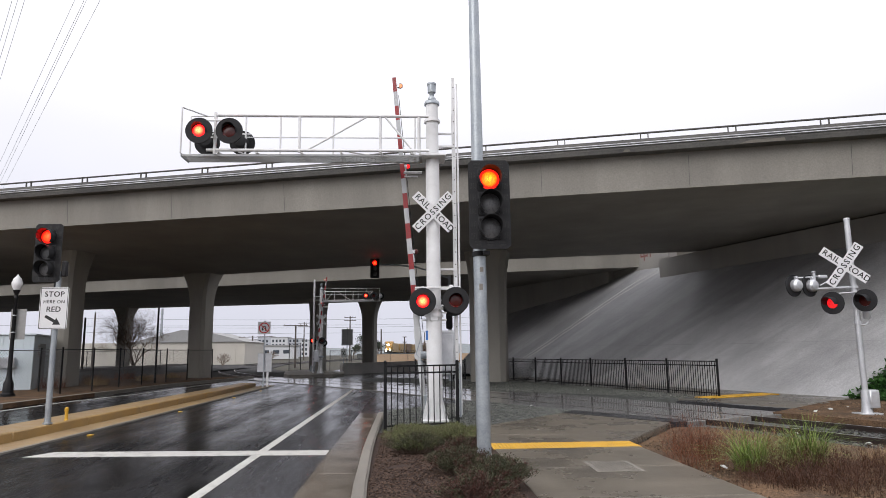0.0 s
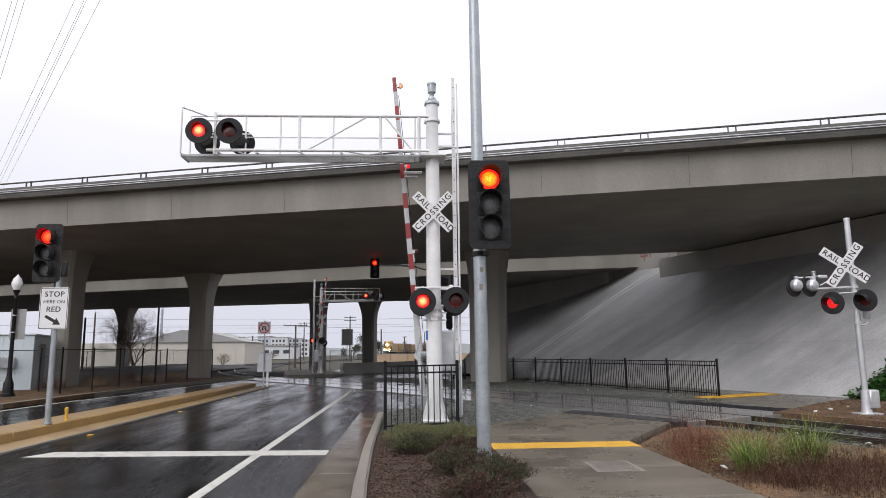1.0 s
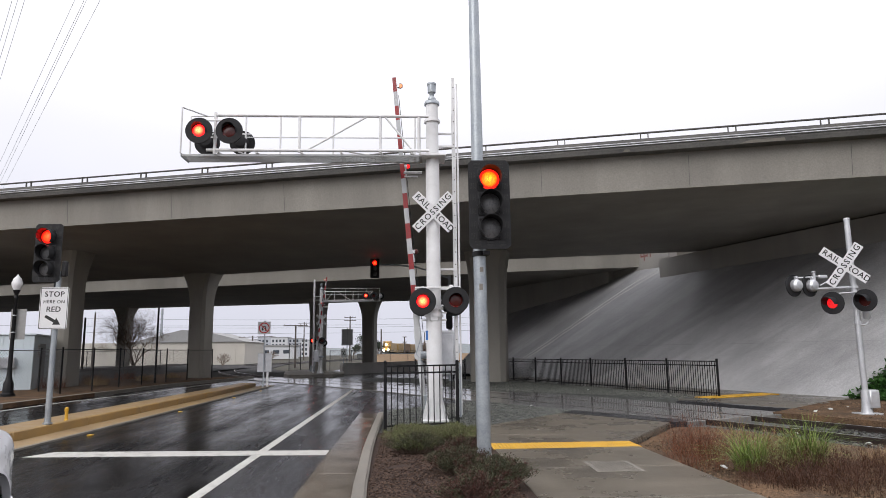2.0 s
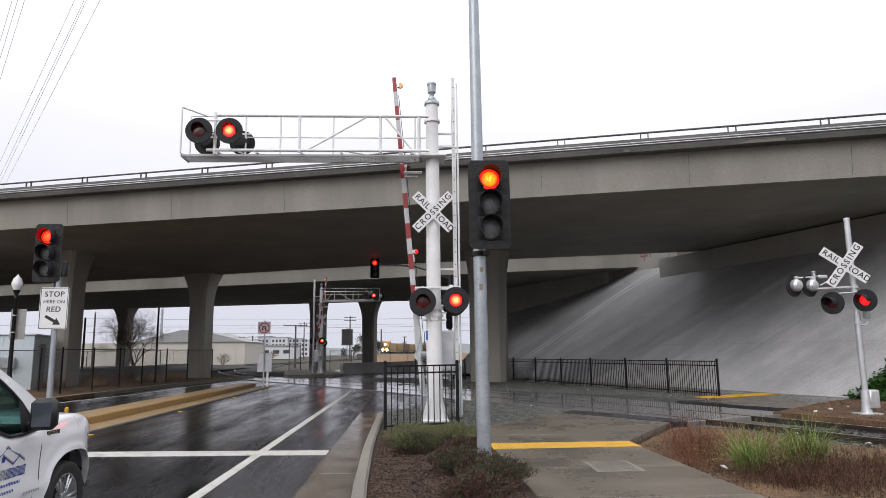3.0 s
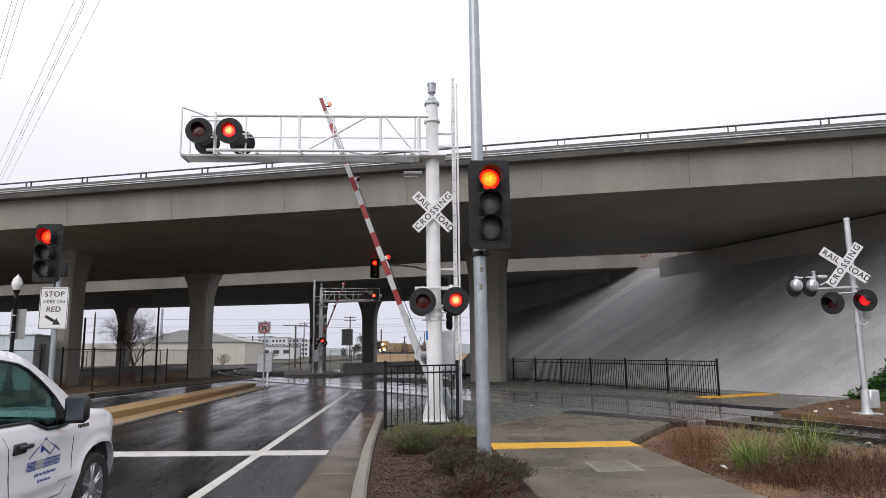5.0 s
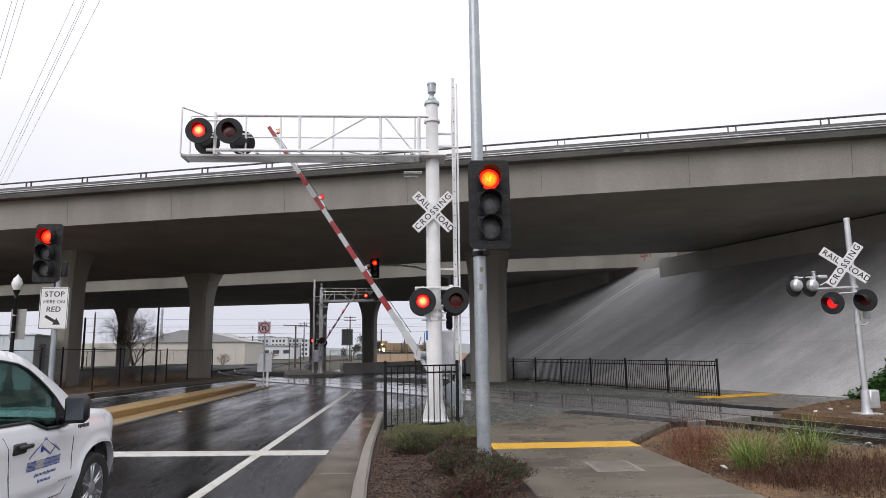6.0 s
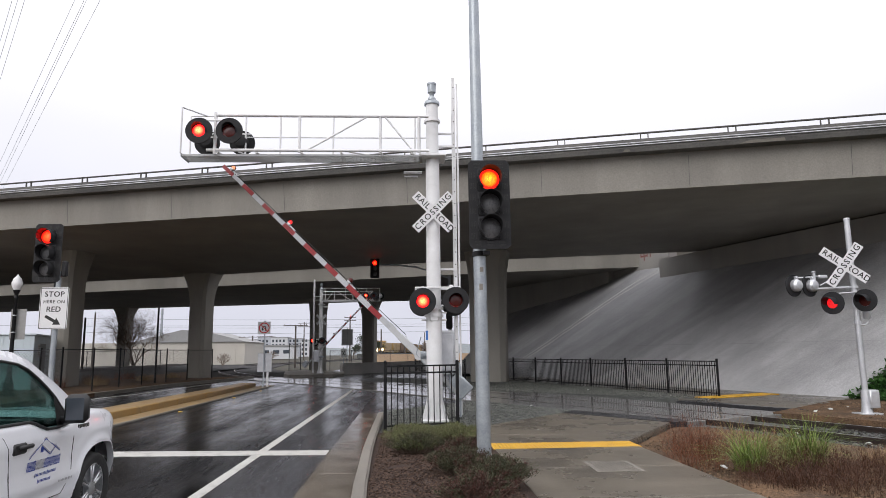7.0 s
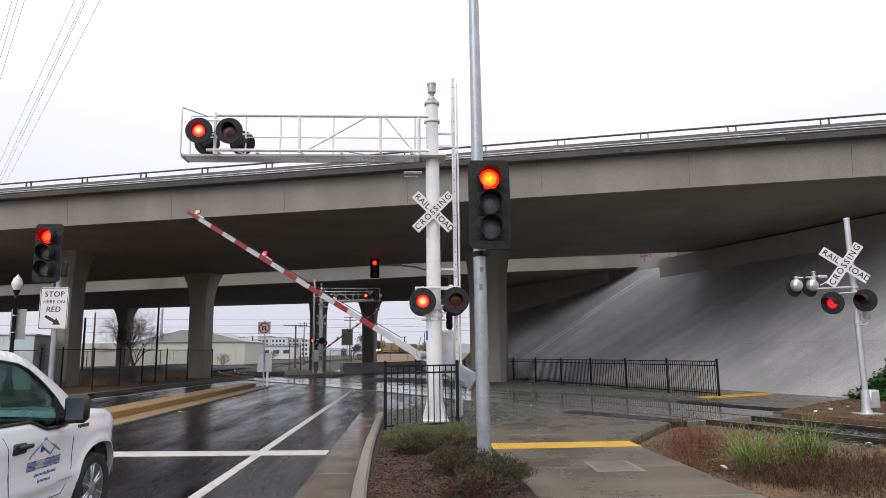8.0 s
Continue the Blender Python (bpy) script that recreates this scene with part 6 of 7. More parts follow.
# ---- train ----
def train():
    th = thing("freight_train", "yellow freight train with bright headlights far down the line", "train", pose(-7.3, 250, 0))
    bm = bmesh.new()
    box(bm, 0, 9.5, 0.75, 2.9, 19, 0.6, bev=0.05)
    box(bm, 0, 10.5, 2.45, 2.1, 17, 2.8, bev=0.15)
    part("hood", bm, "train_yellow", th)
    bm = bmesh.new()
    box(bm, 0, 3.4, 2.75, 3.0, 2.6, 3.4, bev=0.12)
    cab = part("cab", bm, "train_yellow", th)
    for sx in (-0.75, 0.75):
        bm = bmesh.new()
        box(bm, sx, 2.08, 3.55, 1.05, 0.05, 0.6)
        part("cab_window", bm, "window_dark", cab, smooth=False)
    bm = bmesh.new()
    box(bm, 0, 1.2, 2.0, 2.0, 2.0, 1.9, bev=0.2)
    part("nose", bm, "train_yellow", th)
    bm = bmesh.new()
    box(bm, 0, 0.0, 0.65, 2.9, 0.25, 0.9, bev=0.05)
    for y in (2.5, 4.5, 6.5, 13, 15, 17):
        rod(bm, (-0.8, y, 0.5), (0.8, y, 0.5), 0.5, seg=16)
    part("truck_frame", bm, "car_black", th)
    for x, y, z in ((0, 0.15, 3.15), (-0.8, -0.15, 1.2), (0.8, -0.15, 1.2)):
        bm = bmesh.new()
        lathe(bm, [(0.42, 0.0), (0.42, 0.06), (0.3, 0.12), (0.0, 0.13)], pose(x, y, z, 90, 0, 0), 16)
        part("headlight", bm, "headlight", th, "bright warm headlight")
    for k in range(5):
        y = 20.5 + k * 17
        bm = bmesh.new()
        box(bm, k * 0.25, y + 8, 2.4, 2.9, 15.6, 2.9 + 0.4 * (k % 2), bev=0.08)
        for q in range(8):
            box(bm, k * 0.25, y + 1.2 + q * 1.95, 2.4, 3.0, 0.12, 2.8)
        rod(bm, (-0.8, y + 2, 0.5), (0.8, y + 2, 0.5), 0.5, seg=14)
        rod(bm, (-0.8, y + 14, 0.5), (0.8, y + 14, 0.5), 0.5, seg=14)
        box(bm, k * 0.25, y + 8, 0.75, 2.4, 16.4, 0.4)
        part("wagon", bm, "train_brown" if k % 2 else "train_yellow", th)
    return th


loco = train()


# ---- foliage ----
def from_lists(name, verts, faces, mat, parent=None, label="", category="", kind="", at=None):
    me = bpy.data.meshes.new(name)
    me.from_pydata([tuple(v) for v in verts], [], faces)
    me.materials.append(M[mat] if isinstance(mat, str) else mat)
    ob = new(name, me)
    ob.parent = parent
    if at is not None:
        ob.matrix_basis = at
    return tagged(ob, label, category, kind=kind)


def leaf(verts, faces, p, d, n, length, width):
    """A small folded leaf: four triangles' worth of blade."""
    d = d.normalized()
    s = d.cross(n)
    if s.length < 1e-4:
        s = d.cross(Vector((1, 0, 0)))
    s.normalize()
    b = len(verts)
    up = s.cross(d) * width * 0.25
    verts += [p, p + d * length * 0.5 + s * width * 0.5 + up, p + d * length, p + d * length * 0.5 - s * width * 0.5 + up, p + d * length * 0.5]
    faces += [(b, b + 1, b + 4), (b + 1, b + 2, b + 4), (b, b + 4, b + 3), (b + 4, b + 2, b + 3)]


def twig(verts, faces, p, q, r0, r1):
    d = (q - p)
    if d.length < 1e-5:
        return
    u = d.orthogonal().normalized()
    v = d.cross(u).normalized()
    b = len(verts)
    for c, r in ((p, r0), (q, r1)):
        for k in range(3):
            a = k * 2.0944
            verts.append(c + (u * math.cos(a) + v * math.sin(a)) * r)
    faces += [(b + k, b + (k + 1) % 3, b + 3 + (k + 1) % 3, b + 3 + k) for k in range(3)]


def shrub(x, y, z, w, d, h, mats, label, seed, stems=70, leaves=22, size=0.045, width=0.4, name="shrub", group="planter shrubs", twigs="twig"):
    rnd = random.Random(seed)
    th = thing(name, label, name.replace("_", " "), pose(x, y, z), group)
    wv, wf = [], []
    lv = [([], []) for _ in mats]
    for i in range(stems):
        a, r = rnd.uniform(0, 6.283), math.sqrt(rnd.random())
        base = Vector((r * 0.45 * w / 2 * math.cos(a), r * 0.45 * d / 2 * math.sin(a), 0))
        hh = h * (1 - 0.45 * r * r) * rnd.uniform(0.72, 1.12)
        tip = Vector((r * w / 2 * math.cos(a) * rnd.uniform(0.8, 1.15), r * d / 2 * math.sin(a) * rnd.uniform(0.8, 1.15), hh))
        mid = base.lerp(tip, 0.5) + Vector((0, 0, hh * 0.12))
        twig(wv, wf, base, mid, 0.006, 0.004)
        twig(wv, wf, mid, tip, 0.004, 0.002)
        m = 0 if rnd.random() < 0.72 or len(mats) == 1 else 1
        for k in range(leaves):
            t = rnd.uniform(0.25, 1.0) ** 0.7
            p = (base.lerp(mid, t * 2) if t < 0.5 else mid.lerp(tip, t * 2 - 1))
            p = p + Vector((rnd.gauss(0, 0.02), rnd.gauss(0, 0.02), rnd.gauss(0, 0.015)))
            dr = Vector((rnd.gauss(0, 1), rnd.gauss(0, 1), rnd.gauss(0.7, 0.6)))
            leaf(*lv[m], p, dr, Vector((rnd.gauss(0, 1), rnd.gauss(0, 1), 1)), size * rnd.uniform(0.6, 1.3), size * width * rnd.uniform(0.8, 1.2))
    from_lists("stem_tangle", wv, wf, twigs, th, kind="stuff")
    for (v, f), m in zip(lv, mats):
        if f:
            from_lists("leaves", v, f, m, th, kind="stuff")
    return th


def grass_clump(x, y, z, r, h, mat, label, seed, blades=260, width=0.012, lean=0.6, cat="grass clump"):
    rnd = random.Random(seed)
    th = thing("grass_clump", label, cat, pose(x, y, z), "grass clumps")
    v, f = [], []
    for i in range(blades):
        a = rnd.uniform(0, 6.283)
        q = r * math.sqrt(rnd.random())
        p = Vector((q * math.cos(a), q * math.sin(a), 0))
        a2 = a + rnd.gauss(0, 0.6)
        L = h * rnd.uniform(0.55, 1.15)
        out = Vector((math.cos(a2), math.sin(a2), 0)) * rnd.uniform(0.15, lean)
        s = Vector((-math.sin(a2), math.cos(a2), 0))
        b = len(v)
        n = 5
        for k in range(n + 1):
            t = k / n
            c = p + out * L * t * t + Vector((0, 0, L * (t - 0.52 * t * t * out.length)))
            wd = width * (1 - t) ** 0.7 * 0.5 + 0.0006
            v += [c - s * wd, c + s * wd]
        f += [(b + 2 * k, b + 2 * k + 1, b + 2 * k + 3, b + 2 * k + 2) for k in range(n)]
    from_lists("blade_tuft", v, f, mat, th, kind="stuff")
    return th


def weed_patch(x, y, z, r, h, mat, label, seed, stems=240):
    """Dead weeds: thin crooked stems with short side twigs, leaning every way."""
    rnd = random.Random(seed)
    th = thing("dead_weed", label, "dead weeds", pose(x, y, z), "dead weeds")
    v, f = [], []

    def strand(p, d, L, w):
        s = Vector((-d.y, d.x, 0)) if abs(d.x) + abs(d.y) > 0.01 else Vector((1, 0, 0))
        s = (s.normalized() + Vector((rnd.uniform(-0.6, 0.6), rnd.uniform(-0.6, 0.6), 0))).normalized()
        b, pts = len(v), []
        for k in range(4):
            pts.append(p.copy())
            v.extend((p - s * w * (1 - k * 0.22), p + s * w * (1 - k * 0.22)))
            p = p + d * (L / 3)
            d = (d + Vector((rnd.gauss(0, 0.22), rnd.gauss(0, 0.22), rnd.gauss(-0.06, 0.10)))).normalized()
        f.extend((b + 2 * k, b + 2 * k + 1, b + 2 * k + 3, b + 2 * k + 2) for k in range(3))
        return pts, d
    for i in range(stems):
        a, q = rnd.uniform(0, 6.283), r * math.sqrt(rnd.random())
        p = Vector((q * math.cos(a), q * math.sin(a), -0.01))
        d = Vector((rnd.gauss(0, 0.42) + 0.2 * math.cos(a), rnd.gauss(0, 0.42) + 0.2 * math.sin(a), 1)).normalized()
        L = h * rnd.uniform(0.35, 1.2) * (1.05 - 0.55 * q / r)
        pts, d = strand(p, d, L, 0.0026)
        for k in range(5):
            c = pts[rnd.randint(1, 3)] + d * rnd.uniform(0, 0.05)
            e = (d * 0.8 + Vector((rnd.gauss(0, 0.6), rnd.gauss(0, 0.6), rnd.uniform(-0.1, 0.5)))).normalized()
            strand(c, e, L * rnd.uniform(0.15, 0.4), 0.0022)
    from_lists("stem_tangle", v, f, mat, th, kind="stuff")
    return th


def bare_tree(x, y, z, h, spread, label, seed, levels=5, mat="twig", name="tree", leafmat=None, trunk=0.2, thick=0.022):
    rnd = random.Random(seed)
    th = thing(name, label, "tree", pose(x, y, z))
    tv, tf, cv, cf, lv, lf = [], [], [], [], [], []

    def grow(p, d, L, r, lev):
        q = p + d * L
        twig(*((tv, tf) if lev == 0 else (cv, cf)), p, q, r, r * 0.7)
        if lev >= levels:
            if leafmat:
                for _ in range(14):
                    c = q + Vector((rnd.gauss(0, 1), rnd.gauss(0, 1), rnd.gauss(0, 1))) * L * 0.6
                    leaf(lv, lf, c, Vector((rnd.gauss(0, 1), rnd.gauss(0, 1), rnd.gauss(0, 1))), Vector((0, 0, 1)), L * 0.5, L * 0.28)
            return
        for _ in range(rnd.choice((2, 3, 3)) if lev else 7):
            ax = Vector((rnd.gauss(0, 1), rnd.gauss(0, 1), rnd.gauss(0, 0.4))).normalized()
            nd = (d + ax * spread * rnd.uniform(0.4, 1.0) + Vector((0, 0, 0.12))).normalized()
            grow(q if rnd.random() < 0.6 else p.lerp(q, rnd.uniform(0.4, 0.95)), nd, (L if lev else h * 0.23) * rnd.uniform(0.62, 0.88), r * 0.6, lev + 1)
    grow(Vector((0, 0, 0)), Vector((0.03, 0.02, 1)), h * trunk, h * thick, 0)
    from_lists("trunk", tv, tf, "wood_pole", th)
    from_lists("branchwork", cv, cf, mat, th, kind="stuff")
    if lf:
        from_lists("crown", lv, lf, leafmat, th, kind="stuff")
    return th


GREEN = "low green shrub with fine leaves growing in bark mulch"
shrub(0.08, 11.75, 0.10, 1.10, 1.8, 0.29, ["leaf_green"], GREEN, 1, 330, 30, 0.04, 0.2)
shrub(0.86, 12.0, 0.10, 0.95, 1.7, 0.26, ["leaf_green"], GREEN, 2, 260, 30, 0.04, 0.2)
shrub(0.12, 10.55, 0.10, 0.95, 0.9, 0.30, ["leaf_dark", "leaf_green"], "dark green shrub with small leaves in bark mulch", 3, 220, 34, 0.032)
shrub(0.80, 10.3, 0.10, 0.6, 0.5, 0.26, ["leaf_red", "leaf_dark"], "small reddish shrub in bark mulch", 4, 80, 26, 0.032)
shrub(0.66, 8.75, 0.10, 0.95, 0.9, 0.32, ["leaf_dark", "leaf_red"], "low shrub with dark green and red-tipped leaves", 5, 190, 34, 0.032)
shrub(1.02, 7.75, 0.10, 0.95, 0.9, 0.33, ["leaf_dark", "leaf_red"], "low shrub with wine-red leaf tips beside the sidewalk", 6, 200, 34, 0.032)
shrub(0.70, 6.9, 0.10, 0.9, 0.8, 0.30, ["leaf_red", "leaf_dark"], "low shrub with wine-red leaf tips beside the sidewalk", 7, 170, 34, 0.032)

for k, (x, y, r, h, m, bl, wd, ln) in enumerate((
        (4.62, 9.0, 0.20, 0.72, "grass_green", 330, 0.008, 1.5), (5.6, 9.3, 0.24, 0.80, "grass_green", 380, 0.008, 1.3), (5.35, 9.1, 0.2, 0.5, "grass_green", 160, 0.007, 1.3),
        (4.45, 10.2, 0.26, 0.85, "grass_rust", 70, 0.004, 0.95), (5.2, 10.6, 0.26, 0.80, "grass_dry", 60, 0.004, 0.85), (5.25, 9.55, 0.26, 0.70, "grass_dry", 70, 0.004, 1.0),
        (6.75, 9.2, 0.40, 0.28, "grass_dry", 420, 0.004, 1.2), (7.0, 8.5, 0.45, 0.26, "grass_dry", 420, 0.004, 1.2), (4.9, 9.0, 0.3, 0.42, "grass_dry", 90, 0.004, 1.1))):
    grass_clump(x, y, 0.0, r, h, m, {"grass_green": "clump of arching green grass blades in damp dirt", "grass_rust": "clump of thin rust-brown weed stems",
                                      "grass_dry": "tuft of dry straw-coloured grass"}[m], 40 + k, bl, wd, ln)
for k, (x, y, s) in enumerate(((-16.5, 32, 0.8), (-15.6, 34.5, 0.7), (-16.8, 37, 0.9), (-15.4, 40, 0.6), (-17.5, 42.5, 0.8), (-15.2, 44, 0.6))):
    grass_clump(x, y, 0.2, 0.8 * s, 0.75 * s, "grass_dry" if k % 2 else "grass_rust", "dry brown weeds behind the chain-link fence", 90 + k, 220, 0.012, 0.6)

for k, (x, y, w, h) in enumerate(((4.25, 9.9, 0.75, 0.55), (4.55, 10.5, 0.7, 0.62), (4.1, 9.3, 0.5, 0.34), (5.25, 9.75, 0.7, 0.55), (5.1, 8.45, 0.9, 0.34), (5.75, 8.35, 0.95, 0.36), (4.6, 8.6, 0.6, 0.26),
                                  (6.4, 8.6, 0.9, 0.34), (5.6, 8.95, 0.8, 0.42), (6.2, 7.7, 0.9, 0.32), (5.2, 7.6, 0.8, 0.26), (4.35, 8.0, 0.7, 0.22), (4.8, 7.9, 0.8, 0.26), (4.7, 8.35, 0.8, 0.28))):
    weed_patch(x, y, 0.0, w * 0.62, h * 1.12, "grass_rust" if y > 9.2 else "weed_dark", "tangle of rust-brown dead weed stems in the dirt" if y > 9.2 else "tangle of dark brown dead weed stems in the dirt", 60 + k, int((300 if y > 9.2 else 340) * w))

# ivy on the bank
rnd = random.Random(5)
v, f = [], []
for i in range(21000):
    t, d = rnd.uniform(-11, -3.1), rnd.uniform(-0.25, 6.0)
    if t > -3.2 - 0.55 * max(0.0, d) + rnd.gauss(0, 0.12):
        continue
    z = max(-0.05, (d - 0.09 * (-3.3 - t)) * 0.85) + rnd.uniform(0.02, 0.20)
    p = SLOPE @ Vector((t, d, z))
    leaf(v, f, p, Vector((rnd.gauss(-0.3, 1), rnd.gauss(-0.5, 1), rnd.gauss(0.1, 0.5))), Vector((rnd.gauss(0, 0.5), rnd.gauss(0, 0.5), 1)), rnd.uniform(0.09, 0.2), rnd.uniform(0.07, 0.16))
from_lists("ivy", v, f, "ivy", None, "dense green ivy covering the bank", "ivy", "stuff")


def scatter(name, label, cat, count, outline, z, size, mat, seed, flat=0.6, lift=0.3):
    """Many small angular stones or chips inside a convex outline."""
    rnd = random.Random(seed)
    xs, ys = [p[0] for p in outline], [p[1] for p in outline]

    def inside(x, y):
        s = 0
        for (x0, y0), (x1, y1) in zip(outline, outline[1:] + outline[:1]):
            c = (x1 - x0) * (y - y0) - (y1 - y0) * (x - x0)
            if s == 0:
                s = 1 if c > 0 else -1
            elif (c > 0) != (s > 0):
                return False
        return True
    v, f = [], []
    n = 0
    while n < count:
        x, y = rnd.uniform(min(xs), max(xs)), rnd.uniform(min(ys), max(ys))
        if not inside(x, y):
            continue
        n += 1
        s = size * rnd.uniform(0.5, 1.5)
        R = Euler((rnd.uniform(-0.6, 0.6), rnd.uniform(-0.6, 0.6), rnd.uniform(0, 6.28))).to_matrix()
        b = len(v)
        zz = z + lift * s
        for q in ((1, 0, 0), (-0.3, 0.8, 0.1), (-0.8, -0.5, 0), (0.2, -0.7, -0.1), (0.05, 0.1, flat), (0, 0, -flat)):
            v.append(R @ (Vector(q) * s * rnd.uniform(0.75, 1.25)) + Vector((x, y, zz)))
        for a, c in ((0, 1), (1, 2), (2, 3), (3, 0)):
            f += [(b + a, b + c, b + 4), (b + c, b + a, b + 5)]
    return from_lists(name, v, f, mat, None, label, cat, "stuff")


scatter("ballast_stones", "loose grey crushed stone round the mast", "gravel", 9500, [(-0.5, 13.3), (1.35, 14.0), (4.7, 17.1), (2.3, 21.8), (-0.5, 18.9)], 0.04, 0.022, "stone", 1)
scatter("ballast_stones", "loose grey crushed stone along the fence", "gravel", 16000, [(2.9, 28.2), (9.6, 20.6), (10.2, 21.9), (5.7, 36.2), (1.0, 36)], 0.04, 0.028, "stone", 2)
scatter("bark_chips", "loose bark chips in the planter", "mulch", 24000, [(-0.45, 5.8), (1.28, 5.8), (1.3, 11.2), (1.33, 13.9), (-0.5, 13.3)], 0.10, 0.0135, "chip", 3, 0.3)
scatter("dirt_clods", "small stones and clods on the dirt", "gravel", 8000, [(3.8, 6.5), (8.7, 6.5), (7.2, 11.4), (6.3, 13.9), (5.5, 13.6), (3.8, 11.2)], -0.01, 0.016, "clod", 4)
scatter("dirt_clods", "small stones and clods round the flasher mast", "gravel", 2600, [(9.3, 15.6), (9.6, 14.2), (14, 11.5), (16, 17), (12.4, 19)], 0.06, 0.018, "clod", 5)
scatter("track_ballast", "dark ballast stones between the rails", "gravel", 4200, [(6.6, 14.3), (10.2, 3), (12.8, 3), (9.4, 14.3)], -0.085, 0.030, "stone_dark", 6)
# ---- street furniture beyond the median ----
lamp_post = thing("street_lamp", "black decorative street lamp with a frosted acorn globe", "street lamp", pose(-15.4, 26.7, 0.13) @ Matrix.Diagonal((0.943, 0.943, 0.943, 1)))
bm = bmesh.new()
lathe(bm, [(0.26, 0), (0.26, 0.12), (0.20, 0.18), (0.19, 0.55), (0.14, 0.65), (0.10, 0.85), (0.085, 1.0), (0.065, 4.0), (0.09, 4.05), (0.06, 4.15), (0.12, 4.3), (0.14, 4.38)], seg=20)
part("post", bm, "black", lamp_post)
bm = bmesh.new()
lathe(bm, [(0.12, 4.38), (0.20, 4.55), (0.21, 4.68), (0.16, 4.80)], seg=20)
part("globe", bm, "globe", lamp_post, "frosted acorn globe")
bm = bmesh.new()
lathe(bm, [(0.17, 4.79), (0.15, 4.86), (0.08, 4.92), (0.05, 4.98), (0.02, 5.03)], seg=16)
part("cap", bm, "globe", lamp_post)
bm = bmesh.new()
box(bm, 0.02, 0, 0, 0.62, 0.006, 1.25, bev=0.002)
part("sign_back", bm, "dull_back", lamp_post, "bare back of a traffic sign", at=pose(0.1, 0.09, 2.95), smooth=False)
bm = bmesh.new()
for z in (2.6, 3.3):
    ring(bm, 0.075, 0.09, z, z + 0.04, 16)
part("band", bm, "alu", lamp_post)

hut = thing("equipment_hut", "pale blue steel railway equipment hut with grey door end", "hut", pose(-19.22, 33.41, 0.05, 0, 0, 17) @ Matrix.Diagonal((1.1, 1.1, 0.99, 1)))
bm = bmesh.new()
box(bm, 0, 0, 1.32, 2.3, 3.2, 2.6, bev=0.02)
body = part("body", bm, "hut_blue", hut)
for k in range(9):
    bm = bmesh.new()
    box(bm, -1.0 + k * 0.25, -1.605, 1.32, 0.02, 0.02, 2.5)
    part("rib", bm, "hut_blue", body, smooth=False)
bm = bmesh.new()
box(bm, 0, 0, 2.66, 2.45, 3.35, 0.08, bev=0.02)
part("roof", bm, "hut_blue", hut)
bm = bmesh.new()
box(bm, 1.165, 0.0, 1.2, 0.04, 1.0, 2.1, bev=0.01)
part("door", bm, "hut_grey", hut, "grey steel door")
bm = bmesh.new()
box(bm, 0.2, -1.72, 1.35, 0.65, 0.24, 0.5, bev=0.02)
for k in range(8):
    box(bm, -0.08 + k * 0.08, -1.845, 1.35, 0.03, 0.012, 0.40)
part("cooling_unit", bm, "alu", hut, "louvred wall cooling unit")
bm = bmesh.new()
box(bm, 1.19, -0.9, 1.9, 0.012, 0.45, 0.62)
notice = part("notice", bm, "sign_white", hut, "white notice with rows of small print", smooth=False)
for k in range(5):
    bm = bmesh.new()
    box(bm, 1.198, -0.9, 2.12 - k * 0.1, 0.006, 0.34 - 0.05 * (k % 2), 0.03)
    part("text_bar", bm, "ink", notice, smooth=False)


def chain_fence(name, label, pts, h, z, post_every=2.6, mesh_step=0.16, barbed=False):
    th = thing(name, label, "fence", pose(pts[0][0], pts[0][1], z))
    o = Vector((*pts[0], 0))
    wv, wf = [], []
    bm = bmesh.new()
    rod(bm, (0, 0, -0.1), (0, 0, h + 0.06), 0.035, seg=10)
    lathe(bm, [(0.045, h + 0.05), (0.04, h + 0.08), (0.0, h + 0.10)], seg=10)
    ps = to_mesh("post", bm, "black")
    for a, b in zip(pts, pts[1:]):
        A, B = Vector((*a, 0)) - o, Vector((*b, 0)) - o
        L = (B - A).length
        d = (B - A) / L
        k = max(1, round(L / post_every))
        for i in range(k + 1):
            shared("post", ps, th, Matrix.Translation(A.lerp(B, i / k)))
        bm = bmesh.new()
        rod(bm, A + Vector((0, 0, h)), B + Vector((0, 0, h)), 0.018, seg=8)
        part("top_rail", bm, "black", th)
        n = int((L + h) / mesh_step)
        for i in range(n):
            s = -h + i * mesh_step
            for sg_ in (1, -1):
                lo, hi = (s, s + h) if sg_ > 0 else (s + h, s)
                p, q = Vector((lo, 0, 0)), Vector((hi, 0, h))
                # clip to the run
                def at_x(x):
                    t = (x - p.x) / (q.x - p.x)
                    return p.lerp(q, t)
                P, Q = p, q
                if P.x < 0: P = at_x(0)
                if P.x > L: P = at_x(L)
                if Q.x < 0: Q = at_x(0)
                if Q.x > L: Q = at_x(L)
                if (P - Q).length > 0.05:
                    twig(wv, wf, A + d * P.x + Vector((0, 0, P.z)), A + d * Q.x + Vector((0, 0, Q.z)), 0.004, 0.004)
    from_lists("wire_mesh", wv, wf, "chain", th, "woven wire mesh", kind="stuff")
    return th


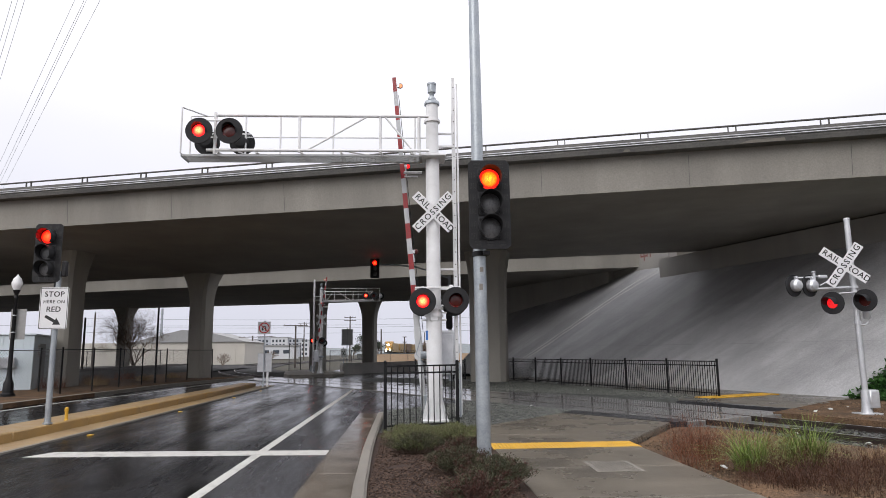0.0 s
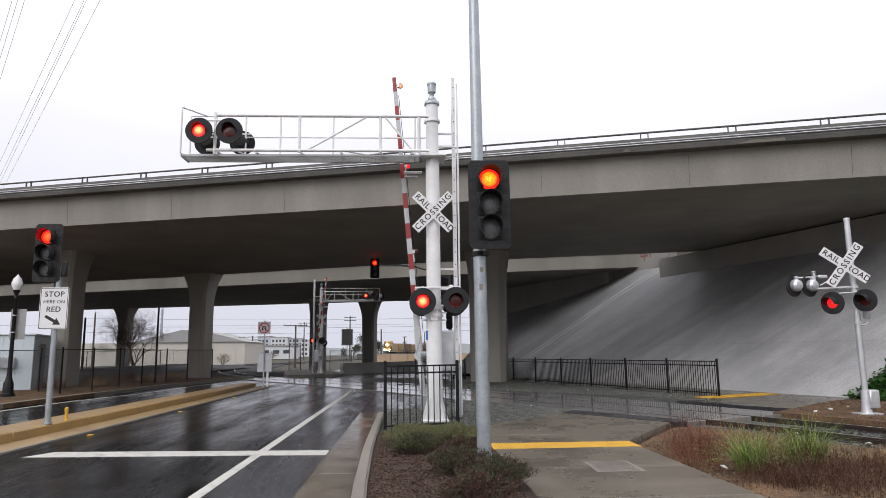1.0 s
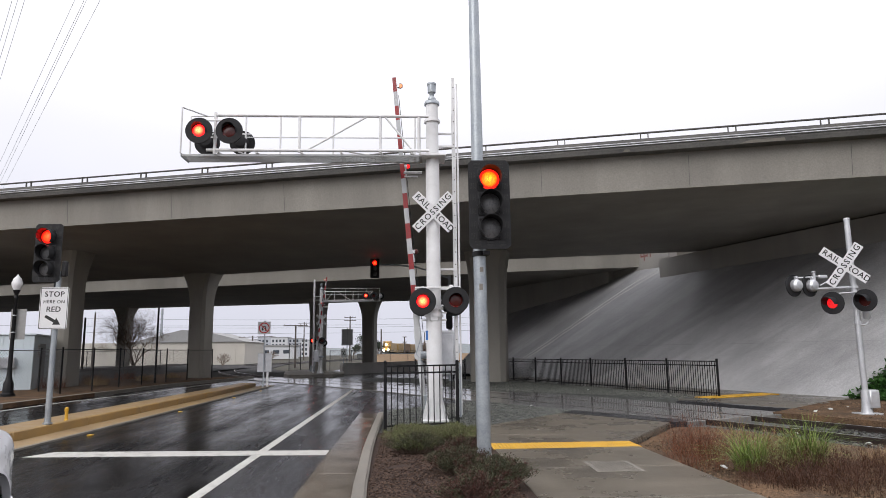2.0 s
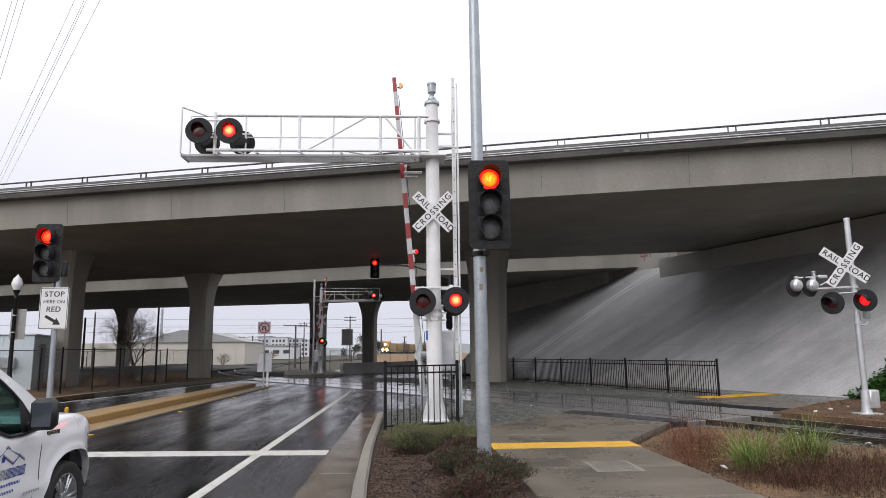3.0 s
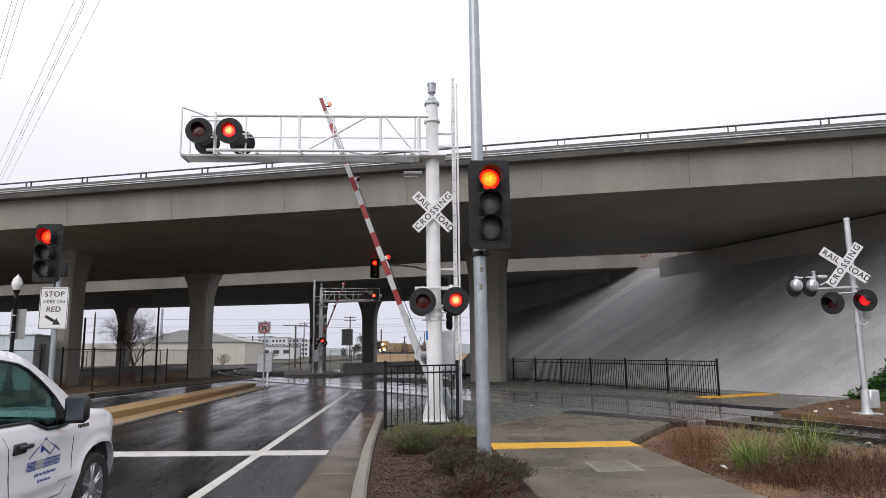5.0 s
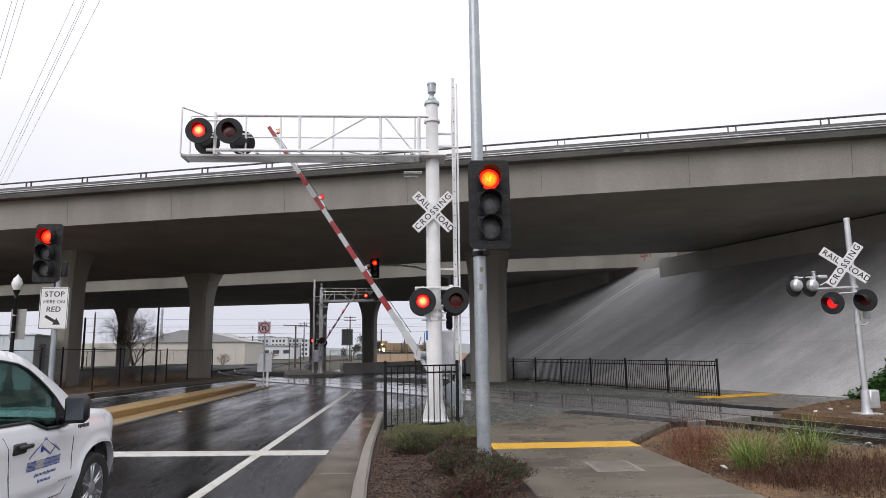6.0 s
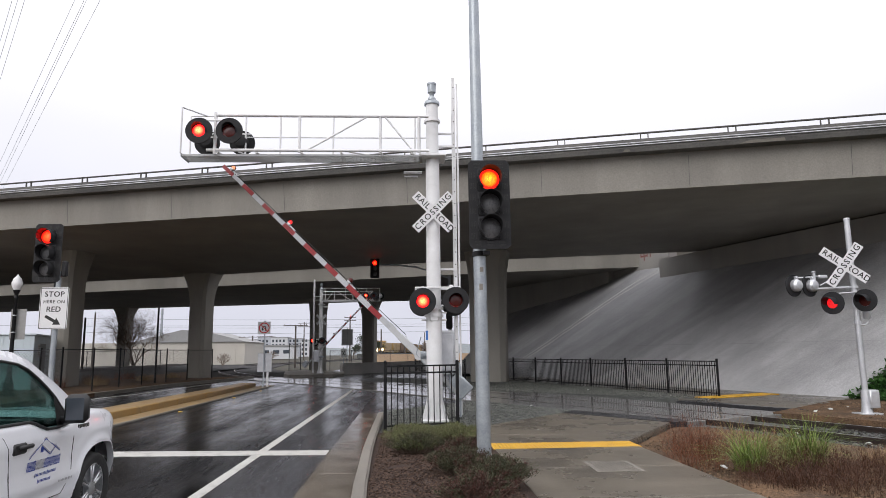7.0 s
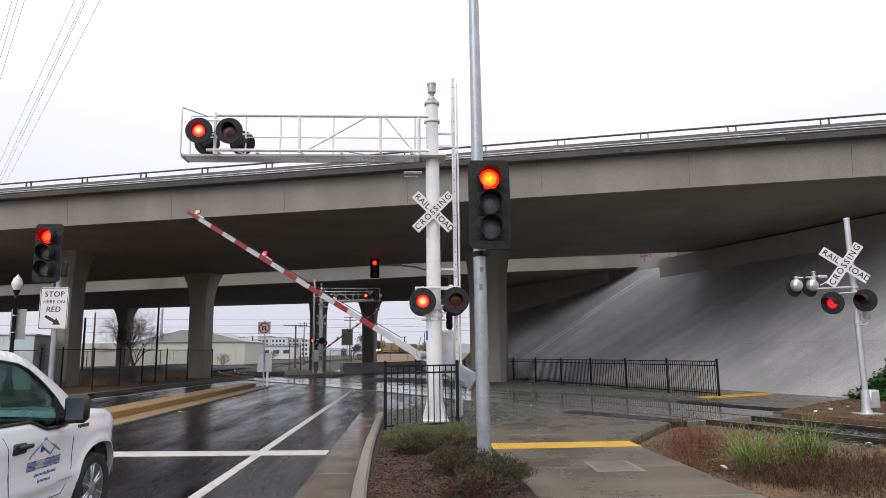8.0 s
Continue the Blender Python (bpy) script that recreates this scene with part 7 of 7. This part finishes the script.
chain_fence("chain_link_fence", "black chain-link fence along the verge", [(-19.5, 31.5), (-16.4, 30.7), (-14.2, 28.2), (-14.0, 36.0), (-13.45, 41.5), (-12.75, 44.2)], 1.80, 0.14)
chain_fence("chain_link_fence", "tall chain-link fence in front of the warehouse yard", [(-62, 58), (-24, 66)], 2.1, 0.0, 3.2, 0.3)
chain_fence("chain_link_fence", "chain-link gate leaf beside the track", [(-11.4, 64.7), (-10.4, 65.2)], 2.6, 0.0, 2.0, 0.2)
chain_fence("chain_link_fence", "chain-link fence beyond the crossing", [(-8.0, 69), (-4.0, 73), (6, 84)], 1.9, 0.0, 3.2, 0.25)
gp = thing("fence_post", "tall slim black steel post in the fence line", "post", pose(-13.9, 37.6, 0.1))
bm = bmesh.new()
rod(bm, (0, 0, 0), (0, 0, 4.2), 0.055, 0.05, 12)
part("post", bm, "black", gp)

# far side embankment with its own line of rails
bm = bmesh.new()
emb = line_points([(-27.6, 34), (-27.2, 56), (-27.3, 70), (-28.3, 86)], 1.5)
rows = []
for x, y, a in emb:
    nx, ny = -math.sin(a), math.cos(a)
    rows.append([bm.verts.new((x + nx * o, y + ny * o, z + 0.05 * noise.noise((x + o, y, 4)))) for o, z in ((3.0, 0.1), (1.6, 0.42), (-1.5, 0.42), (-3.2, 0.26), (-5.5, 0.21), (-8.5, 0.10))])
for a, b in zip(rows, rows[1:]):
    for q in range(5):
        f = bm.faces.new((a[q], a[q + 1], b[q + 1], b[q]))
        f.normal_update()
        if f.normal.z < 0:
            f.normal_flip()
setting("embankment_left", bm, "ballast_dark", "low dark ballast embankment of the side line", "embankment")
for s in (-0.75, 0.75):
    bm = bmesh.new()
    strip(bm, emb, s - 0.035, s + 0.035, 0.40, 0.60)
    setting("side_rail", bm, "rail_steel", "rusty rail of the side line", "rail")

bm = bmesh.new()
strip(bm, [p for p in track_path if p[1] > 205], -2.6, 2.6, -0.4, 1.42)
setting("embankment_far", bm, "ballast", "raised ballast embankment under the far train", "embankment")
# low wall and barrier beyond the crossing
bm = bmesh.new()
strip(bm, line_points([(-5.2, 52.6), (-1.5, 57.5), (1.3, 62.5), (2.6, 70)], 1.0), -0.14, 0.14, -0.3, 0.86)
setting("barrier_wall", bm, "pale_concrete", "low grey concrete barrier wall beside the far road", "wall")
bm = bmesh.new()
prism(bm, [(-5.0, 95), (10, 95), (10, 95.4), (-5.0, 95.4)], -0.3, 1.42)
tan = setting("tan_wall", bm, "tan_wall", "tan block yard wall beyond the far road", "wall", smooth=False)
for k in range(7):
    bm = bmesh.new()
    box(bm, -4.9 + k * 2.3, 94.97, 0.7, 0.12, 0.1, 1.38)
    part("pilaster", bm, "tan_wall", tan, smooth=False)
bm = bmesh.new()
prism(bm, [(-9.0, 49.0), (-8.2, 46.9), (-5.2, 46.6), (-4.6, 48.2), (-5.0, 52.5), (-9.2, 60), (-10.5, 58)], -0.3, 0.20)
setting("far_island", bm, "kerb", "concrete island round the far mast", "island", smooth=False)

# back of a sign and a lane notice on the island
sb = thing("road_sign", "grey back of a road sign on a thin post", "road sign", pose(-5.45, 60, 0.0))
bm = bmesh.new()
rod(bm, (0, 0, 0), (0, 0, 3.9), 0.035, seg=8)
part("post", bm, "galv", sb)
for sx in (-0.26, 0.26):
    bm = bmesh.new()
    box(bm, sx, -0.04, 3.05, 0.48, 0.01, 1.45)
    part("sign_back", bm, "sign_white", sb, smooth=False)
ks = thing("road_sign", "white lane arrow notice on a short post", "road sign", pose(-5.25, 54.6, 0.0))
bm = bmesh.new()
rod(bm, (0, 0, 0), (0, 0, 2.1), 0.035, seg=8)
part("post", bm, "galv", ks)
bm = bmesh.new()
box(bm, 0, -0.04, 1.65, 0.46, 0.01, 0.62)
p_ = part("sign_plate", bm, "sign_white", ks, smooth=False)
bm = bmesh.new()
box(bm, 0.02, -0.05, 1.65, 0.08, 0.006, 0.40, Matrix.Translation((0, 0, 1.65)) @ Matrix.Rotation(0.4, 4, "Y") @ Matrix.Translation((0, 0, -1.65)))
box(bm, -0.1, -0.05, 1.78, 0.1, 0.006, 0.12)
box(bm, 0.12, -0.05, 1.52, 0.1, 0.006, 0.12)
part("symbol", bm, "ink", p_, smooth=False)

# mast-arm traffic signal in the gap between the viaducts
ma = thing("traffic_signal", "dark mast-arm traffic signal showing red beyond the crossing", "traffic signal", pose(2.39, 37.5, 0.0) @ Matrix.Diagonal((0.86, 0.86, 0.86, 1)))
bm = bmesh.new()
rod(bm, (0, 0, 0), (0, 0, 6.95), 0.14, 0.10, 14)
part("pole", bm, "galv", ma)
bm = bmesh.new()
tube(bm, [(0, 0, 6.75), (-1.0, 0, 7.15), (-2.2, 0, 7.52), (-3.4, 0, 7.68), (-4.7, 0, 7.70)], 0.055, 10)
part("mast_arm", bm, "galv", ma)
signal_head(ma, faced(-4.95, -0.15, 7.44), True, False, "lit_signal_red_core")
bm = bmesh.new()
box(bm, -0.05, -0.22, 3.9, 0.42, 0.3, 1.0, bev=0.05)
lathe(bm, [(0.13, 0), (0.13, 0.03), (0.0, 0.04)], faced(-0.05, -0.38, 3.7), 16)
part("pedestrian_head", bm, "black_matt", ma)
bm = bmesh.new()
box(bm, -0.25, -0.18, 2.75, 0.62, 0.012, 0.36)
sp = part("cycle_plate", bm, "sign_white", ma, "white cycle notice plate", smooth=False)
bm = bmesh.new()
for dx in (-0.38, -0.14):
    ring(bm, 0.06, 0.075, 0, 0.004, 18)
    bmesh.ops.transform(bm, matrix=faced(dx, -0.19, 2.72), verts=[v for v in bm.verts][-72:])
box(bm, -0.26, -0.192, 2.76, 0.2, 0.004, 0.015)
part("cycle_symbol", bm, "ink", sp, smooth=False)


# ---- utility poles and wires ----
def utility_pole(x, y, h, arms=((0.93, 2.2),), r=0.13, z=0.0, mat="wood_pole"):
    th = thing("utility_pole", "weathered wooden utility pole with crossarm" if arms else "plain slim dark pole", "utility pole", pose(x, y, z))
    bm = bmesh.new()
    rod(bm, (0, 0, -0.2), (0, 0, h), r, r * 0.7, 10)
    part("pole", bm, mat, th)
    for k, w in arms:
        bm = bmesh.new()
        box(bm, 0, -r, h * k, w, 0.1, 0.12)
        for sx in (-0.45, -0.2, 0.2, 0.45):
            rod(bm, (sx * w, -r, h * k), (sx * w, -r, h * k + 0.22), 0.04, seg=6)
        part("crossarm", bm, mat, th)
    return th


utility_pole(-33.25, 70, 5.6, (), 0.13, 0.0)
utility_pole(-41.5, 90, 7.4, (), 0.14)
utility_pole(-30.0, 130, 5.2, ((0.95, 8.0),), 0.2)
utility_pole(-15.07, 90, 5.5, ((0.98, 3.2),), 0.14)
utility_pole(-13.0, 150, 9.9, ((0.97, 2.6), (0.9, 2.6)), 0.18)
utility_pole(-5.2, 130, 6.2, (), 0.18)
utility_pole(-0.8, 160, 5.4, ((0.98, 0.9), (0.75, 0.9)), 0.2)
utility_pole(4.0, 160, 6.4, (), 0.14)
utility_pole(-31, 200, 11.0, ((0.97, 3.4), (0.88, 3.4)), 0.2)
utility_pole(-51.0, 140, 11.3, ((0.9, 0.8), (0.8, 0.8), (0.7, 0.8), (0.6, 0.8)), 0.3, mat="galv")


def wire(a, b, sag, r=0.012, label="thin overhead power line", k=10):
    th = thing("overhead_wire", label, "power line", pose(0, 0, 0), "overhead wires")
    a, b = Vector(a), Vector(b)
    pts = [a.lerp(b, i / k) - Vector((0, 0, 4 * sag * (i / k) * (1 - i / k))) for i in range(k + 1)]
    u = (b - a).orthogonal().normalized()
    w = (b - a).cross(u).normalized()
    v = [p + (u * math.cos(q * 2.0944) + w * math.sin(q * 2.0944)) * r for p in pts for q in range(3)]
    f = [(3 * i + q, 3 * i + (q + 1) % 3, 3 * i + 3 + (q + 1) % 3, 3 * i + 3 + q) for i in range(k) for q in range(3)]
    from_lists("conductor", v, f, "galv", th)


for (x0, y0), (x1, y1) in (((-9.78, 20.07), (-28.5, 46.44)), ((-10.58, 20.09), (-23.79, 38.47)), ((-10.28, 20.08), (-25.65, 41.62)), ((-10.21, 20.08), (-26.65, 43.31)),
                           ((-12.55, 20.15), (-14.69, 23.11)), ((-12.38, 20.15), (-15.53, 24.53)), ((-12.16, 20.14), (-16.74, 26.57))):
    d = Vector((x1 - x0, y1 - y0)).normalized()
    wire((x0 - d.x * 20, y0 - d.y * 20, 12.9), (x0 + d.x * 70, y0 + d.y * 70, 12.9), 0.0, 0.009)
for z, y in ((7.6, 150), (6.4, 150), (9.4, 150)):
    wire((-75, y - 5, z + 0.5), (60, y + 5, z + 1.5), 1.2, 0.035)
wire((-70, 92, 6.2), (60, 96, 6.6), 0.8, 0.02)

# ---- buildings beyond ----
wh = thing("warehouse", "long cream warehouse with a low grey roof", "warehouse", pose(-45, 120, 0))
bm = bmesh.new()
box(bm, 0, 8, 1.9, 32, 16, 4.0)
wb = part("wall", bm, "warehouse", wh, smooth=False)
for k in range(9):
    bm = bmesh.new()
    box(bm, -14.5 + k * 3.6, -0.03, 1.9, 0.25, 0.1, 3.98)
    part("pilaster", bm, "warehouse", wb, smooth=False)
bm = bmesh.new()
prism(bm, [(-4.0, 3.9), (16.3, 3.9), (9.5, 5.7), (5.0, 6.1)], -16.3, 0.3, pose(0, 0, 0, 90, 0, 0))
rf = part("roof", bm, "roof_grey", wh, smooth=False)
for x in (5.6, 7.6):
    bm = bmesh.new()
    lathe(bm, [(0.7, 5.6), (0.75, 6.3), (0.4, 6.6)], pose(x, 4, 0), 12)
    part("roof_vent", bm, "sign_white", rf)
bm = bmesh.new()
box(bm, 5.0, -0.25, 5.0, 1.6, 0.06, 0.9, bev=0.01)
part("roof_sign", bm, "sign_white", wh, smooth=False)

apt = thing("apartment_building", "pale four-storey apartment block with rows of windows", "apartment building", pose(-79, 400, 0))
for k, (x, w, h, m) in enumerate(((-15, 9, 10.2, "apt_white"), (-6.5, 8, 12.0, "apt_grey"), (2.5, 10, 11.4, "apt_white"), (11.5, 8, 10.6, "apt_grey"), (18, 6, 9.6, "apt_white"))):
    bm = bmesh.new()
    box(bm, x, 6 + (k % 2), h / 2, w, 12, h)
    wl_ = part("wall", bm, m, apt, smooth=False)
    bm = bmesh.new()
    box(bm, 0, 0, 0, 1.1, 0.1, 1.5)
    win = to_mesh("window", bm, "window_dark", False)
    for fl in range(4):
        for c in range(int(w / 2.2)):
            shared("window", win, wl_, pose(x - w / 2 + 1.3 + c * 2.1, (k % 2) - 0.02, 1.6 + fl * 2.6))
    bm = bmesh.new()
    box(bm, x, 6 + (k % 2), h + 0.15, w + 0.4, 12.4, 0.3)
    part("roof", bm, "roof_grey", apt, smooth=False)
lb = thing("low_building", "low pale industrial building with a dark roof band", "industrial building", pose(-52, 230, 0))
bm = bmesh.new()
box(bm, 0, 5, 2.2, 26, 10, 4.4)
w_ = part("wall", bm, "apt_white", lb, smooth=False)
for k in range(7):
    bm = bmesh.new()
    box(bm, -10.5 + k * 3.5, -0.03, 2.4, 2.2, 0.1, 1.2)
    part("window", bm, "window_dark", w_, smooth=False)
bm = bmesh.new()
box(bm, 0, 5, 4.5, 26.6, 10.6, 0.5)
part("roof", bm, "roof_grey", lb, smooth=False)

bare_tree(-30.5, 76, -0.1, 10.2, 1.05, "wide leafless tree in the yard behind the fence", 11, 9, trunk=0.07, thick=0.015)
bare_tree(-29, 106, -0.2, 3.4, 0.9, "small leafless shrub against the warehouse", 12, 6, name="bush", trunk=0.05)
bare_tree(-20.5, 100, -0.2, 4.2, 0.9, "small leafless reddish tree by the line", 17, 6, trunk=0.06)
bare_tree(3.5, 130, -0.2, 6.5, 0.8, "leafless tree beyond the yard wall", 13, 6, trunk=0.1)
bare_tree(8.5, 62, -0.05, 6.0, 0.8, "leafless tree behind the pier", 18, 6, trunk=0.1)
for k, (x, y, h) in enumerate(((-13.5, 200, 9.5), (-9.5, 205, 8.0), (-17, 210, 6.0))):
    bare_tree(x, y, -0.2, h, 0.7, "grey-green tree far beyond the crossing", 20 + k, 4, "twig", "tree", "evergreen")
bm = bmesh.new()
prev = []
for k in range(60):
    a = -60 + k * 4.0
    prev.append((a * 12, 620 + 40 * math.sin(k * 0.7), 6 + 7 * abs(noise.noise((k * 0.35, 2, 1))) + (14 if 45 > k > 38 else 0)))
for p, q in zip(prev, prev[1:]):
    bm.faces.new([bm.verts.new(c) for c in ((p[0], p[1], -1), (q[0], q[1], -1), (q[0], q[1] + 20, q[2]), (p[0], p[1] + 20, p[2]))])
setting("backdrop_trees", bm, "evergreen_far", "grey line of far tree tops along the horizon", "backdrop", smooth=False)

# ---- small things ----
cov = thing("utility_cover", "ribbed pale metal utility cover set in the sidewalk", "utility cover", pose(2.72, 8.95, 0.101, 0, 0, -2))
bm = bmesh.new()
box(bm, 0, 0, 0.003, 0.62, 0.80, 0.006, bev=0.002)
part("frame", bm, "kerb", cov)
bm = bmesh.new()
box(bm, 0, 0, 0.006, 0.54, 0.72, 0.008)
for i in range(11):
    box(bm, -0.25 + i * 0.05, 0, 0.012, 0.018, 0.68, 0.006)
for i in range(16):
    box(bm, 0, -0.33 + i * 0.044, 0.012, 0.5, 0.016, 0.006)
part("lid", bm, "kerb", cov, "ribbed lid", smooth=False)
for y in (14.5, 20.0, 26.0, 30.5):
    mk2 = thing("road_marker", "small raised yellow reflective road marker", "road marker", pose(-6.62, y, 0.0), "road markers")
    bm = bmesh.new()
    box(bm, 0, 0, 0.012, 0.11, 0.10, 0.024, bev=0.008)
    part("marker_body", bm, "yellow_paint", mk2)
rnd = random.Random(9)
for k, (x, y, z, s) in enumerate(((4.15, 8.8, 0.09, 0.09), (2.55, 13.1, 0.105, 0.05), (3.6, 19.5, 0.06, 0.07), (9.0, 22.6, 0.07, 0.07), (7.2, 26.5, 0.08, 0.08), (8.3, 12.3, -0.03, 0.09), (8.9, 12.0, -0.03, 0.12),
                                  (8.0, 11.4, -0.03, 0.10), (9.4, 11.5, -0.03, 0.12), (10.6, 16.4, 0.1, 0.10), (11.4, 16.9, 0.1, 0.07), (9.9, 15.9, 0.1, 0.08), (7.6, 12.9, -0.02, 0.08))):
    bm = bmesh.new()
    r_ = bmesh.ops.create_icosphere(bm, subdivisions=1, radius=s * 0.65)
    for v_ in bm.verts:
        v_.co = Vector((v_.co.x * rnd.uniform(0.7, 1.2), v_.co.y * rnd.uniform(0.5, 1.1), v_.co.z * rnd.uniform(0.15, 0.5)))
    lt = new("litter", to_mesh("litter", bm, "litter", False))
    lt.matrix_basis = pose(x, y, z, rnd.uniform(-20, 20), rnd.uniform(-20, 20), rnd.uniform(0, 360))
    tagged(lt, "crumpled scrap of white litter on the ground", "litter", "scraps of litter")


def motions():
    half = 0.592
    for lamp, first in BLINKERS:
        base = lamp.matrix_basis.copy()
        rows, a = [(0.0, base)], 0.0
        for k in range(14):
            c = 0.155 + half * k
            f0 = round((c - 0.05) * FPS) / FPS
            for s in range(4):
                rows.append((f0 + s / FPS, base @ pose(0, 0, 0, 0, a + 60 * s, 0)))
            a += 180
        rows.append((8.0, base @ pose(0, 0, 0, 0, a, 0)))
        walk(lamp, rows)
    lift = [(0.0, 85.0), (3.85, 85.0), (4.0, 84.3), (4.1, 83.2), (4.2, 81.7), (4.3, 79.7), (4.4, 77.6), (4.5, 75.7), (4.6, 74.1), (4.7, 72.8),
            (5.2, 66.4), (5.8, 59.0), (6.2, 53.9), (6.6, 48.9), (7.0, 43.9), (7.4, 39.0), (7.7, 35.4), (8.0, 31.8)]
    walk(near_arm, [(t, pose(-0.334, 0.55, 1.553, 0, 0, 170.7) @ pose(0, 0, 0, 0, -a, 0)) for t, a in lift])
    walk(far_arm, [(t, pose(0.36, 0.55, 1.67, 0, 0, 170.7) @ pose(0, 0, 0, 0, -(82.6 - 0.9 * (85.0 - a)), 0)) for t, a in lift])
    # the truck rolls up and stops short of the line
    stop = [(0.0, -7.7), (0.5, -5.85), (1.0, -4.25), (1.5, -2.9), (1.7, -2.42), (2.0, -1.82), (2.4, -1.21), (2.8, -0.72), (3.0, -0.54), (3.3, -0.34), (3.6, -0.19), (4.0, -0.07),
            (4.3, -0.02), (4.6, 0.0), (8.0, 0.0)]
    walk(truck, [(t, pose(-4.0, 7.0 + y, 0)) for t, y in stop])
    for wheel, sx, y in truck_wheels:
        rows = []
        for (t0, y0), (t1, y1) in zip(stop, stop[1:]):
            k = max(1, math.ceil(abs(y1 - y0) / 0.345 / radians(60)))
            for i in range(k):
                s = i / k
                rows.append((t0 + (t1 - t0) * s, pose(sx * 0.765, y, 0.345, -math.degrees((y0 + (y1 - y0) * s) / 0.345), 0, 0)))
        rows.append((8.0, pose(sx * 0.765, y, 0.345)))
        walk(wheel, rows)
    # the far train creeps along the bend
    walk(loco, [(0.0, pose(-7.4, 250, 1.42, 0, 0, -8)), (4.0, pose(-8.7, 240.5, 1.42, 0, 0, -8)), (8.0, pose(-10.1, 230, 1.42, 0, 0, -8))])


motions()
